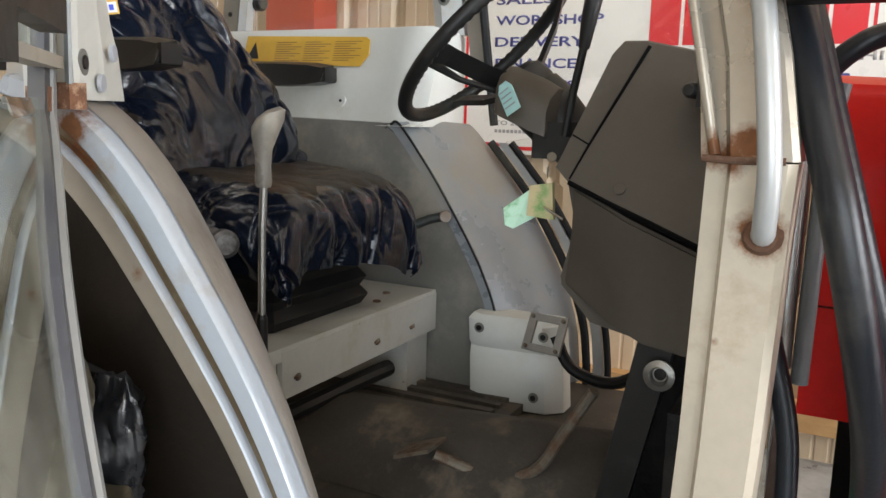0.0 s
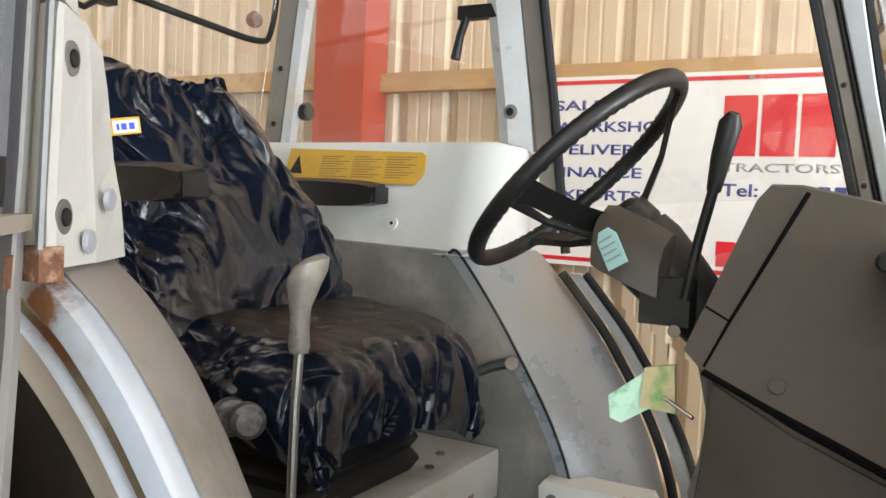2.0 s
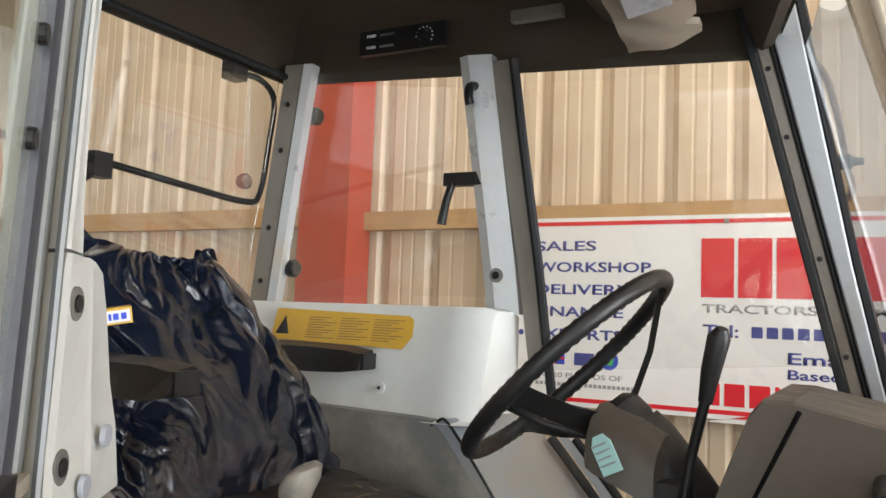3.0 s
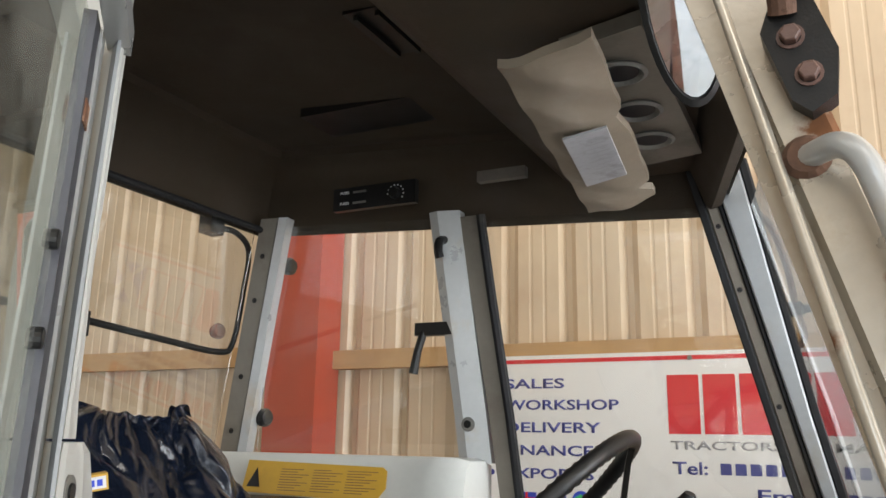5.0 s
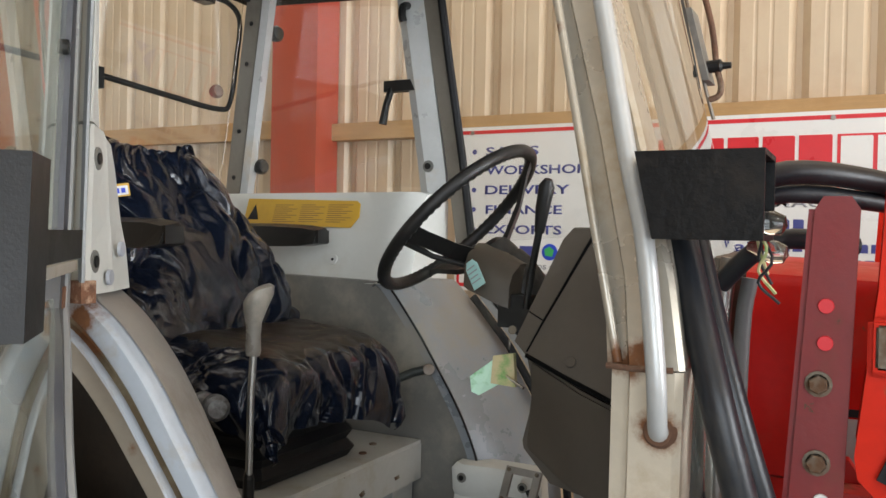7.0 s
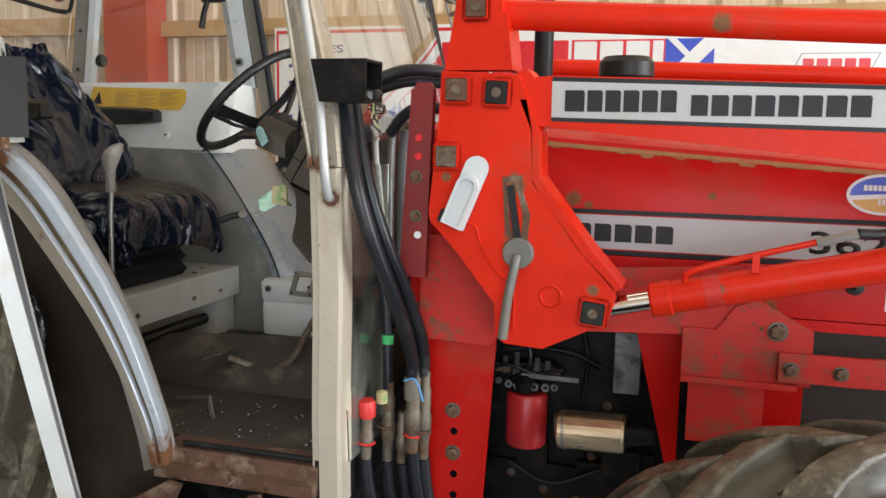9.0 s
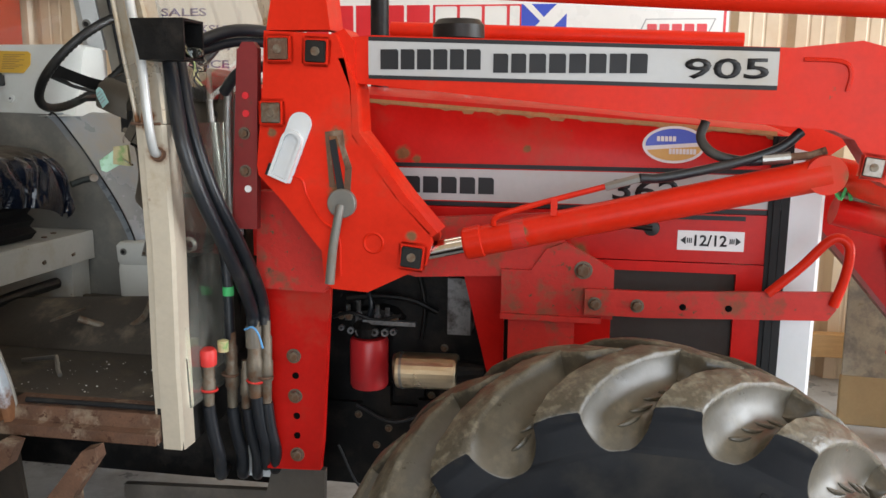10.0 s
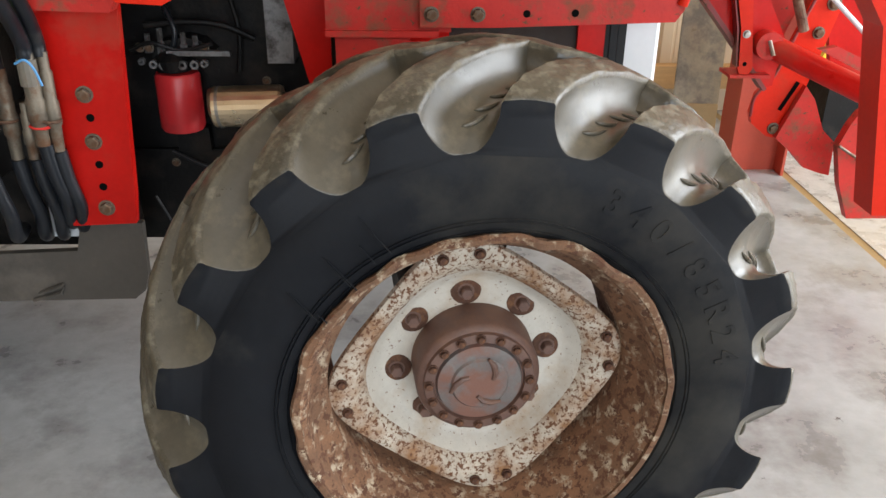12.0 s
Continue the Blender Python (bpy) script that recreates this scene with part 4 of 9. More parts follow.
def cab_frame():
    t = thing("tractor_cab", (-0.85, YC, 0.75), "silver-grey tractor cab frame with rusty pillars and sill", "tractor cab")
    near = lambda x, z: (x, side_y(z), z)
    far = lambda x, z: (x, 2 * YC - side_y(z), z)
    sec = [(-0.036, 0.016), (-0.016, 0.014), (-0.011, 0.0), (0.038, 0.0), (0.046, 0.008), (0.048, 0.06), (-0.036, 0.06)]
    secf = [(-0.03, 0.0), (0.04, 0.0), (0.045, -0.06), (-0.03, -0.06)]
    # front near post, kinked at the waist
    low = pillar("front_post", [near(0.056, 0.75), near(0.063, 0.97), near(0.083, 1.3), (0.096, side_y(1.60) - 0.012, 1.60)], sec, M_CREAM, t, "cream-painted post with rust at the kink")
    rings = []
    for (x, y, z), w in zip([(0.096, side_y(1.60) - 0.012, 1.602), near(0.084, 1.70), near(0.044, 1.87), near(-0.006, 2.05), near(-0.077, 2.30), near(-0.125, 2.46)], (0.048, 0.042, 0.037, 0.035, 0.034, 0.032)):
        rings.append([(x + a, y + b, z) for a, b in ((-0.042, 0.018), (-0.018, 0.016), (-0.012, 0.0), (w - 0.006, 0.0), (w, 0.006), (w + 0.002, 0.06), (-0.042, 0.06))])
    up = part("front_post", loft(rings), M_POSTUP, t, "silver-cream upper post with rust spots, coloured duller for roof shade", bevel=0.003)
    # ridge along the outside of the upper post
    part("rib", rod([(0.068 - k * 0.19 / 6, side_y(1.605 + k * 0.137) - 0.001, 1.605 + k * 0.137) for k in range(7)], 0.0055, 12), M_POSTUP, up, smooth=True)
    part("kink_weld", rod([(0.058, side_y(1.60) - 0.012, 1.602), (0.09, side_y(1.60) - 0.014, 1.601), (0.132, side_y(1.60) - 0.012, 1.602)], 0.0035, 8, 4), M_RUSTY, low, "rusty weld across the kink")
    # far front post
    fp = pillar("front_post", [far(0.0, z) for z in (0.80, 1.2, 1.60)], secf, M_FRAME, t)
    def edge_strip(name, a, b, out, deep, mat, parent, label=""):
        """A strip that follows the leaning far edge of the windscreen; a and b give its sides at a height."""
        rings = []
        for z in (1.61, 1.75, 2.0, 2.25, 2.62):
            x, y = -0.150 + (1.748 - z) * 0.24, far(0, z)[1]
            rings.append([(x + a(z), y + deep, z), (x + a(z), y - out + 0.004, z), (x + a(z) + 0.004, y - out, z), (x + b(z) - 0.004, y - out, z), (x + b(z), y - out + 0.004, z), (x + b(z), y + deep, z)])
        return part(name, loft(rings), mat, parent, label, smooth=True)
    wide = lambda z: 0.030 + 0.05 * max(0.0, z - 1.9)
    fu = edge_strip("front_post", lambda z: 0.022, lambda z: 0.050, 0.046, 0.0, M_FRAME, t, "grey-brown window frame")
    edge_strip("seal", lambda z: 0.0, lambda z: 0.0215, 0.052, 0.0, M_RUBBER, fu, "black window seal")
    edge_strip("seal", lambda z: 0.0505, lambda z: 0.064, 0.050, 0.0, M_RUBBER, fu, "black seal")
    edge_strip("cover_strip", lambda z: 0.0645, lambda z: 0.0645 + wide(z), 0.062, 0.0, M_GREYSTRIP, fu, "dull grey cover strip")
    edge_strip("seal", lambda z: 0.065 + wide(z), lambda z: 0.087 + wide(z), 0.056, 0.0, M_RUBBER, fu, "black windscreen seal")
    for z in (2.46, 2.30, 2.02, 1.80):
        put_bolt((-0.150 + (1.748 - z) * 0.24 + 0.036, far(0, z)[1] - 0.046, z), fu, SCREW_Y, 0.6, "screw")
    # middle far post
    mp = pillar("middle_post", [far(-0.975, 1.87), far(-0.985, 2.0), far(-1.03, 2.45), far(-1.042, 2.58)], [(-0.05, 0.0), (0.045, 0.0), (0.045, -0.035), (-0.02, -0.05), (-0.05, -0.04)], M_SILVER, t)
    part("seal", rod([(x, far(0, z)[1] - 0.03, z) for x, z in ((-0.835, 1.60), (-0.855, 1.8), (-0.872, 2.0), (-0.912, 2.35), (-0.933, 2.56))], 0.014, 8), M_RUBBER, mp, "black window seal")
    part("window_channel", loft([[(x + a, far(0, z)[1] + b, z) for a, b in ((-0.026, -0.035), (0.024, -0.035), (0.024, 0.02), (-0.026, 0.02))] for x, z in ((-0.878, 1.72), (-0.905, 2.0), (-0.948, 2.35), (-0.970, 2.56))]), M_FRAME, mp)
    for z, s in ((1.975, 1.7),):
        b = part("cap", disc_solid(0.02, 0.004, (-0.99, far(0, z)[1] - 0.048, z), (0, -1, 0), 18), M_GREYMAT, mp)
        part("screw", disc_solid(0.011, 0.007, (-0.99, far(0, z)[1] - 0.05, z), (0, -1, 0), 12), M_BLACKPL, b)
    c = part("coat_hook", rod([(-1.045, far(0, 2.49)[1] - 0.045, 2.495), (-1.045, far(0, 2.49)[1] - 0.075, 2.485), (-1.043, far(0, 2.49)[1] - 0.085, 2.455), (-1.04, far(0, 2.49)[1] - 0.08, 2.435)], 0.013, 10, 3), M_BLACKPL, mp, "black plastic coat hook")
    # window catch
    k = part("window_catch", boxed(-1.15, -1.03, 2.065, 2.095, 2.225, 2.262), M_BLACKPL, mp, "black plastic window catch", bevel=0.006)
    part("catch_lever", rod([(-1.125, 2.075, 2.235), (-1.135, 2.06, 2.18), (-1.145, 2.055, 2.115)], [0.012, 0.012, 0.014], 10), M_BLACKPL, k)
    # rear posts
    rp = pillar("rear_post", [far(-1.815, 1.87), far(-1.725, 2.25), far(-1.635, 2.62)], [(-0.075, 0), (-0.005, 0), (0.0, -0.045), (-0.06, -0.055)], M_FRAME, t, "grey-brown rear post with screws")
    pillar("glass_edge", [far(-1.80, 1.87), far(-1.71, 2.25), far(-1.62, 2.62)], [(-0.012, 0.0), (0.016, 0.0), (0.018, -0.040), (-0.010, -0.048)], M_SILVER, rp, "silver edge strip")
    part("seal", rod([far(-1.885, 1.88), far(-1.80, 2.25), far(-1.72, 2.58)], 0.010, 8), M_RUBBER, rp, "black glazing seal")
    for z in (1.95, 2.12, 2.36, 2.5):
        put_bolt((-1.845 + (z - 1.87) * 0.24, far(0, z)[1] - 0.053, z), rp, SCREW_Y, 0.8, "screw")
    pillar("rear_post", [near(-0.92, 1.62), near(-0.95, 2.0), near(-0.98, 2.3), near(-1.0, 2.55)], [(-0.05, 0.008), (0.03, 0.008), (0.03, 0.03), (-0.05, 0.04)], M_SILVER, t)
    pillar("rear_post", [near(-1.80, 1.62), near(-1.745, 2.25), near(-1.69, 2.62)], [(-0.07, 0), (0.01, 0), (0.025, 0.03), (-0.05, 0.055)], M_SILVER, t)
    # rear cross rail and sill
    part("rear_rail", boxed(-1.90, -1.83, 0.75, 2.05, 1.78, 1.87), M_SILVER, t, bevel=0.006)
    sill = part("door_sill", loft([[(x, 0.665, 0.77), (x, 0.665, 0.80), (x, 0.69, 0.805), (x, 0.70, 0.842), (x, 0.79, 0.842), (x, 0.79, 0.77)] for x in (-0.42, -0.2, 0.04)]), M_RUSTY, t, "rusty door sill with flaking paint", bevel=0.003)
    part("sill_seal", rod([(-0.36, 0.715, 0.852), (-0.15, 0.717, 0.853), (0.03, 0.72, 0.852)], 0.008, 8), M_RUBBER, sill)
    part("front_sill", boxed(0.03, 0.10, 0.70, 2.1, 0.75, 0.86), M_BLACKPL, t, bevel=0.004)
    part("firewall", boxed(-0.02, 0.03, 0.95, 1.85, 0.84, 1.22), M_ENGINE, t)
    # knobs that hold the hinged quarter glass
    for p in ((-1.70, 2.15, 2.489), (-1.765, 2.155, 1.994)):
        q = part("hinge_knob", lathe([(0, -0.045), (0.012, -0.045), (0.012, -0.01), (0.028, -0.01), (0.030, 0.01), (0.022, 0.022), (0, 0.024)], (p[0] + 0.02, p[1], p[2]), (1, -0.25, 0), 18), M_BLACKPL, rp, "round black hinge knob")
    return t


cab = cab_frame()


def grab_rail():
    t = thing("grab_rail", (0.10, 0.6, 1.53), "silver tubular grab rail on the front post with rusty ends", "handrail")
    pts = [(0.116, side_y(1.535) - 0.006, 1.532), (0.120, side_y(1.54) - 0.034, 1.543), (0.121, side_y(1.60) - 0.048, 1.61), (0.102, side_y(1.75) - 0.046, 1.745), (0.0767, 0.600, 1.836), (0.040, 0.621, 2.002), (0.0165, 0.633, 2.099), (0.004, 0.634, 2.138), (-0.012, 0.645, 2.155), (-0.036, 0.676, 2.158)]
    part("tube", rod(pts, 0.0108, 14, 6), M_SILVER, t, smooth=True)
    for p in (pts[0], pts[-1]):
        part("foot", lathe([(0, 0.010), (0.015, 0.008), (0.020, 0.0), (0, 0)], p, (0, -1, 0), 16), M_RUSTY, t, "rusty welded foot")
    return t


grab_rail()


def lamp_bracket():
    t = thing("lamp_bracket", (-0.03, 0.66, 2.26), "black mounting plate with rusty pipe on the front post", "bracket")
    y = side_y(2.27)
    bm = slab([(-0.043, 2.205), (-0.028, 2.192), (-0.008, 2.205), (-0.004, 2.245), (-0.022, 2.30), (-0.05, 2.31), (-0.064, 2.27)], "y", y - 0.030, y - 0.002)
    part("plate", bm, M_BLACKPL, t, bevel=0.008)
    part("pipe", rod([(-0.045, y - 0.030, 2.285), (-0.04, y - 0.045, 2.31), (0.0, y - 0.06, 2.36), (0.06, y - 0.07, 2.43)], 0.012, 12, 4), M_RUSTY, t)
    for x, z in ((-0.040, 2.262), (-0.028, 2.226)):
        part("nut", hexbolt_at(0.0085, 0.012, (x, y - 0.029, z)), M_HUB, t)


def hexbolt_at(r, h, at, axis=(0, -1, 0)):
    bm = hexbolt(r, h, axis)
    bmesh.ops.translate(bm, vec=at, verts=bm.verts)
    return bm


lamp_bracket()


def glazing():
    """Cab panes."""
    far = lambda x, z: (x, 2 * YC - side_y(z) - 0.004, z)
    def pane(name, corners, mat, label):
        n = (Vector(corners[1]) - Vector(corners[0])).cross(Vector(corners[2]) - Vector(corners[0])).normalized() * 0.005
        bm = loft([[Vector(c) for c in corners], [Vector(c) + n for c in corners]])
        ob = part(name, bm, mat)
        ob.visible_shadow = False
        return tagged(ob, label, "window", "cab windows")
    pane("side_window", [far(-1.76, 1.89), far(-1.01, 1.89), far(-1.07, 2.57), far(-1.66, 2.60)], M_GLASS, "clear hinged quarter window of the cab")
    pane("door_window", [far(-0.90, 1.72), far(-0.13, 1.78), far(-0.31, 2.52), far(-0.99, 2.56)], M_GLASS, "clear far door window of the cab")
    pane("lower_door_window", [far(-0.80, 1.55), far(-0.50, 1.05), far(-0.02, 1.05), far(-0.06, 1.70)], M_GLASS, "clear lower pane of the far door")
    pane("rear_window", [(-1.86, 0.75, 1.88), (-1.86, 2.05, 1.88), (-1.745, 2.04, 2.60), (-1.745, 0.77, 2.60)], M_GLASS, "clear rear window reflecting the shed wall")
    # the windscreen bows forward between its posts
    rings = []
    for k in range(15):
        q = k / 14
        low, high = Vector((0.082, 0.69, 1.66)).lerp(Vector((-0.01, 2.12, 1.66)), q), Vector((-0.105, 0.77, 2.5)).lerp(Vector((-0.21, 2.05, 2.5)), q)
        b = Vector((0.17 * q * (1 - q), 0, 0))
        rings.append([low + b, high + b, high + b + Vector((0.005, 0, 0.001)), low + b + Vector((0.005, 0, 0.001))])
    ws = part("windscreen", loft(rings), M_GLASS, smooth=True)
    ws.data.set_sharp_from_angle(angle=radians(40))
    ws.visible_shadow = False
    part("edge_seal", rod([(0.086, 0.688, 1.66), (-0.012, 0.728, 2.08), (-0.102, 0.768, 2.5)], 0.006, 8), M_RUBBER, ws, "black rubber edge seal")
    tagged(ws, "slightly bowed clear windscreen of the tractor cab", "window", "cab windows")
    pane("lower_front_window", [(0.112, 0.72, 0.86), (0.112, 0.98, 0.86), (0.112, 0.98, 1.60), (0.112, 0.66, 1.60)], M_DIRTYGLASS, "dusty lower front pane beside the bonnet")


glazing()


def rear_window_bar():
    t = thing("rear_window_bar", (-1.80, 1.4, 2.15), "black bent rod handle across the rear window", "handle")
    pts = [(-1.80, 0.90, 2.245), (-1.80, 1.40, 2.222), (-1.80, 1.75, 2.200), (-1.80, 1.98, 2.190), (-1.80, 2.04, 2.228), (-1.79, 2.06, 2.40), (-1.78, 2.06, 2.53), (-1.78, 1.99, 2.578), (-1.78, 1.885, 2.572)]
    part("rod", rod(pts, 0.010, 10, 4), M_BLACKPL, t, smooth=True)
    part("end_block", boxed(-1.80, -1.75, 1.84, 1.90, 2.545, 2.605), M_BLACKPL, t, bevel=0.008)
    c = part("clip", boxed(-1.815, -1.775, 1.40, 1.455, 2.175, 2.24), M_BLACKPL, t, bevel=0.004)
    part("clip_hook", rod([(-1.795, 1.41, 2.18), (-1.79, 1.37, 2.155), (-1.79, 1.34, 2.16)], 0.008, 8), M_BLACKPL, c)
    part("pivot", lathe([(0, -0.02), (0.022, -0.02), (0.026, 0.0), (0.018, 0.015), (0, 0.015)], (-1.83, 2.0, 2.26), (1, -0.4, 0), 16), M_RUSTY, t, "rusty round pivot")


rear_window_bar()


def cab_roof():
    t = thing("cab_roof", (-0.9, YC, 2.5), "dark brown lined cab roof with moulded front console", "cab roof")
    edge = lambda x: 2.59 - 0.058 * (x + 1.68)
    # lining: a skirt that rises inward, then a recessed ceiling panel
    ring0 = [(-1.76, 0.69), (-0.13, 0.69), (-0.13, 1.0), (-0.17, 1.5), (-0.29, 2.0), (-0.32, 2.11), (-1.76, 2.11)]
    cx, cy = -0.95, 1.40
    def ring(s, dz):
        return [(cx + (x - cx) * s, cy + (y - cy) * s, edge(x) + dz) for x, y in ring0]
    rings = [ring(1.03, 0.16), ring(1.03, 0.0), ring(1.0, -0.006), ring(0.985, 0.005), ring(0.93, 0.12), ring(0.86, 0.19), ring(0.80, 0.205), ring(0.79, 0.225), ring(0.74, 0.228)]
    part("lining", loft(rings, caps=False), M_HEADLINE, t, "dark brown felt lining", smooth=True)
    part("centre_panel", loft([ring(0.745, 0.226), ring(0.70, 0.235)]), M_HEADLINE, t)
    part("outer_skin", loft([ring(1.05, 0.02), ring(1.06, 0.14), ring(1.0, 0.27), ring(0.7, 0.31), ring(0.02, 0.32)], caps=False), M_TRIM, t, smooth=True)
    lip = [(-0.70, 2.80), (-0.69, 2.66), (-0.675, 2.625), (-0.645, 2.608), (-0.30, 2.606), (-0.20, 2.64), (-0.20, 2.80)]
    part("front_console", slab(lip, "y", 0.80, 2.02), M_CONSOLE, t, "brown moulded front console", smooth=True)
    part("edge_seal", rod([(-1.70, y, edge(-1.70) - 0.005) for y in (0.72, 1.4, 2.08)], 0.011, 8), M_RUBBER, t)
    # fuse and fan control plate
    c = part("control_plate", boxed(-1.38, -1.10, 1.955, 1.975, 2.595, 2.665), M_BLACKPL, t, "black control plate with white legends", bevel=0.004)
    k = part("knob", lathe([(0, 0), (0.018, 0), (0.015, 0.018), (0, 0.02)], (-1.165, 1.955, 2.628), (0, -1, 0), 16), M_BLACKPL, c)
    bm = bmesh.new()
    for j in range(9):
        a = radians(-30 + j * 26)
        box(bm, -1.165 + 0.026 * math.cos(a) - 0.002, -1.165 + 0.026 * math.cos(a) + 0.002, 1.9535, 1.955, 2.628 + 0.026 * math.sin(a) - 0.002, 2.628 + 0.026 * math.sin(a) + 0.002)
    part("dial_mark", bm, M_LABEL, c)
    for z in (2.645, 2.612):
        part("lettering", fit_letters("FUSES", -1.355, -1.325, z, z + 0.008, 1.955), M_LABEL, c)
        part("fuse_bar", boxed(-1.31, -1.265, 1.952, 1.955, z, z + 0.006), M_STEEL, c)
    part("dome_light", boxed(-0.90, -0.76, 1.94, 1.965, 2.625, 2.655), M_GREYPLATE, t, "small dull brown dome light", bevel=0.006)
    part("air_vent", boxed(-1.30, -0.95, 1.66, 1.82, 2.775, 2.80), M_BLACKPL, t, "dark slatted air vent", bevel=0.01)
    v = part("hatch_vent", boxed(-0.88, -0.66, 1.22, 1.42, 2.76, 2.80), M_BLACKPL, t, bevel=0.01)
    for j in range(4):
        part("slat", boxed(-0.86 + j * 0.05, -0.85 + j * 0.05, 1.23, 1.41, 2.748, 2.762), M_BLACKPL, v)
    return t


cab_roof()


def sun_visor():
    t = thing("sun_visor", (-0.45, 1.5, 2.5), "beige vinyl sun visor with a worn paper label", "sun visor")
    a = [Vector(p) for p in ((-0.57, 1.885, 2.485), (-0.40, 1.86, 2.503), (-0.315, 1.03, 2.503), (-0.475, 1.06, 2.495))]
    rings = []
    n = 26
    for i in range(n + 1):
        s = i / n
        l, r = a[0].lerp(a[3], s), a[1].lerp(a[2], s)
        notch = 0.035 * max(0, 1 - abs(s - 0.12) / 0.03) + 0.03 * max(0, 1 - abs(s - 0.60) / 0.03)
        r = r + (l - r).normalized() * notch
        ring = []
        for k in range(9):
            q = l.lerp(r, k / 8)
            q.z += 0.012 * math.sin(math.pi * k / 8) * -1 + 0.004 * math.sin(i * 1.1 + k)
            ring.append(q)
        top = [q + Vector((0, 0, 0.016)) for q in reversed(ring)]
        rings.append(ring + top)
    part("flap", loft(rings), M_VISOR, t, smooth=True)
    lab = [Vector(p) for p in ((-0.375, 1.33, 2.478), (-0.462, 1.345, 2.472), (-0.50, 1.63, 2.470), (-0.405, 1.60, 2.476))]
    bm = loft([[p + Vector((0, 0, 0.004)) for p in lab], lab])
    l = part("paper_label", bm, M_PAPER, t, "creased pale paper label", bevel=0.0)
    bm = bmesh.new()
    for k in range(9):
        s = 0.12 + k * 0.08
        p, q = lab[0].lerp(lab[3], s), lab[1].lerp(lab[2], s)
        u, w = p.lerp(q, 0.12), p.lerp(q, 0.5 + 0.3 * ((k * 7) % 3) / 3)
        d = Vector((0, 0.005, 0))
        bm.faces.new([bm.verts.new(x + Vector((0, 0, -0.0012))) for x in (u, w, w + d, u + d)])
    part("small_print", bm, M_SIGNGREY, l)
    part("pivot", rod([(-0.30, 2.0, 2.56), (-0.26, 1.9, 2.53), (-0.23, 1.76, 2.56)], 0.006, 8, 4), M_BLACKPL, t)
    return t


sun_visor()


def speaker_console():
    t = thing("speaker_console", (-0.33, 1.5, 2.57), "grey-beige roof console with three round speaker holes", "console")
    p = [(-0.42, 1.20), (-0.27, 1.16), (-0.28, 1.80), (-0.45, 1.84)]
    part("panel", slab(p, "z", 2.572, 2.60), M_FRAME, t, bevel=0.005)
    for x, y in ((-0.345, 1.31), (-0.355, 1.49), (-0.365, 1.66)):
        h = part("speaker_ring", lathe([(0.046, 0.0), (0.052, 0.006), (0.044, 0.010), (0.036, 0.0)], (x, y, 2.572), (0, 0, -1), 24), M_GREYMAT, t)
        part("speaker_hole", disc_solid(0.036, 0.004, (x, y, 2.572), (0, 0, -1), 20), M_DECALK, h)


speaker_console()


def cab_mirror():
    t = thing("cab_mirror", (-0.17, 0.95, 2.4), "oval black-framed interior mirror under the cab roof", "mirror")
    c, ax = Vector((-0.172, 0.95, 2.492)), Vector((0.30, -0.80, -0.45)).normalized()
    up = Vector((-0.2, 0.1, 0.97))
    up = (up - ax * up.dot(ax)).normalized()
    side = up.cross(ax)
    m = Matrix((side, up, ax)).transposed().to_4x4()
    m.translation = c
    def oval(rx, ry, h):
        return [m @ Vector((rx * math.cos(a), ry * math.sin(a), h)) for a in (2 * math.pi * k / 32 for k in range(32))]
    part("frame", loft([oval(0.036, 0.11, -0.03), oval(0.054, 0.145, -0.012), oval(0.056, 0.15, 0.0), oval(0.048, 0.14, 0.004), oval(0.046, 0.137, 0.0)]), M_BLACKPL, t, smooth=True)
    part("glass", loft([oval(0.046, 0.137, -0.002), oval(0.045, 0.136, 0.001)]), M_MIRROR, t, "mirror glass")
    part("stem", rod([c, c + Vector((-0.02, 0.08, 0.09)), (-0.22, 1.05, 2.56)], 0.008, 8), M_BLACKPL, t)


cab_mirror()


def cab_floor():
    t = thing("cab_floor", (-0.6, YC, 0.8), "dusty dark rubber cab floor with a ribbed mat", "cab floor")
    part("plate", boxed(-1.5, 0.0, 0.79, 2.12, 0.80, 0.84), M_CABFLOOR, t, bevel=0.004)
    mat = part("mat", boxed(-1.12, -0.56, 1.30, 1.855, 0.84, 0.865), M_CABFLOOR, t, bevel=0.008)
    for k in range(9):
        part("rib", boxed(-1.06, -0.60, 1.34 + k * 0.055, 1.365 + k * 0.055, 0.865, 0.876), M_CABFLOOR, mat, bevel=0.003)
    # humped gearbox cover
    rings = []
    for k in range(13):
        x = -1.0 + k * 0.083
        rings.append([(x, 1.18 + 0.44 * j / 10, 0.842 + (0.10 + 0.06 * k / 12) * math.sin(math.pi * j / 10)) for j in range(11)])
    h = part("gearbox_cover", loft(rings, closed=False), M_CABFLOOR, t, smooth=True)
    part("loose_rod", rod([(-0.58, 1.0, 0.86), (-0.45, 0.98, 0.885), (-0.42, 0.94, 0.86), (-0.40, 0.92, 0.85)], 0.007, 8), M_STEEL, t)
    r = random.Random(4)
    bm = bmesh.new()
    for k in range(70):
        x, y, s = r.uniform(-0.5, 0.0), r.uniform(0.80, 1.1), r.uniform(0.0006, 0.0022)
        box(bm, x, x + s * 2, y, y + s, 0.84, 0.84 + s)
    tagged(part("floor_crumbs", bm, M_LABEL), "pale crumbs and grit on the cab floor", "debris", kind="stuff")


cab_floor()


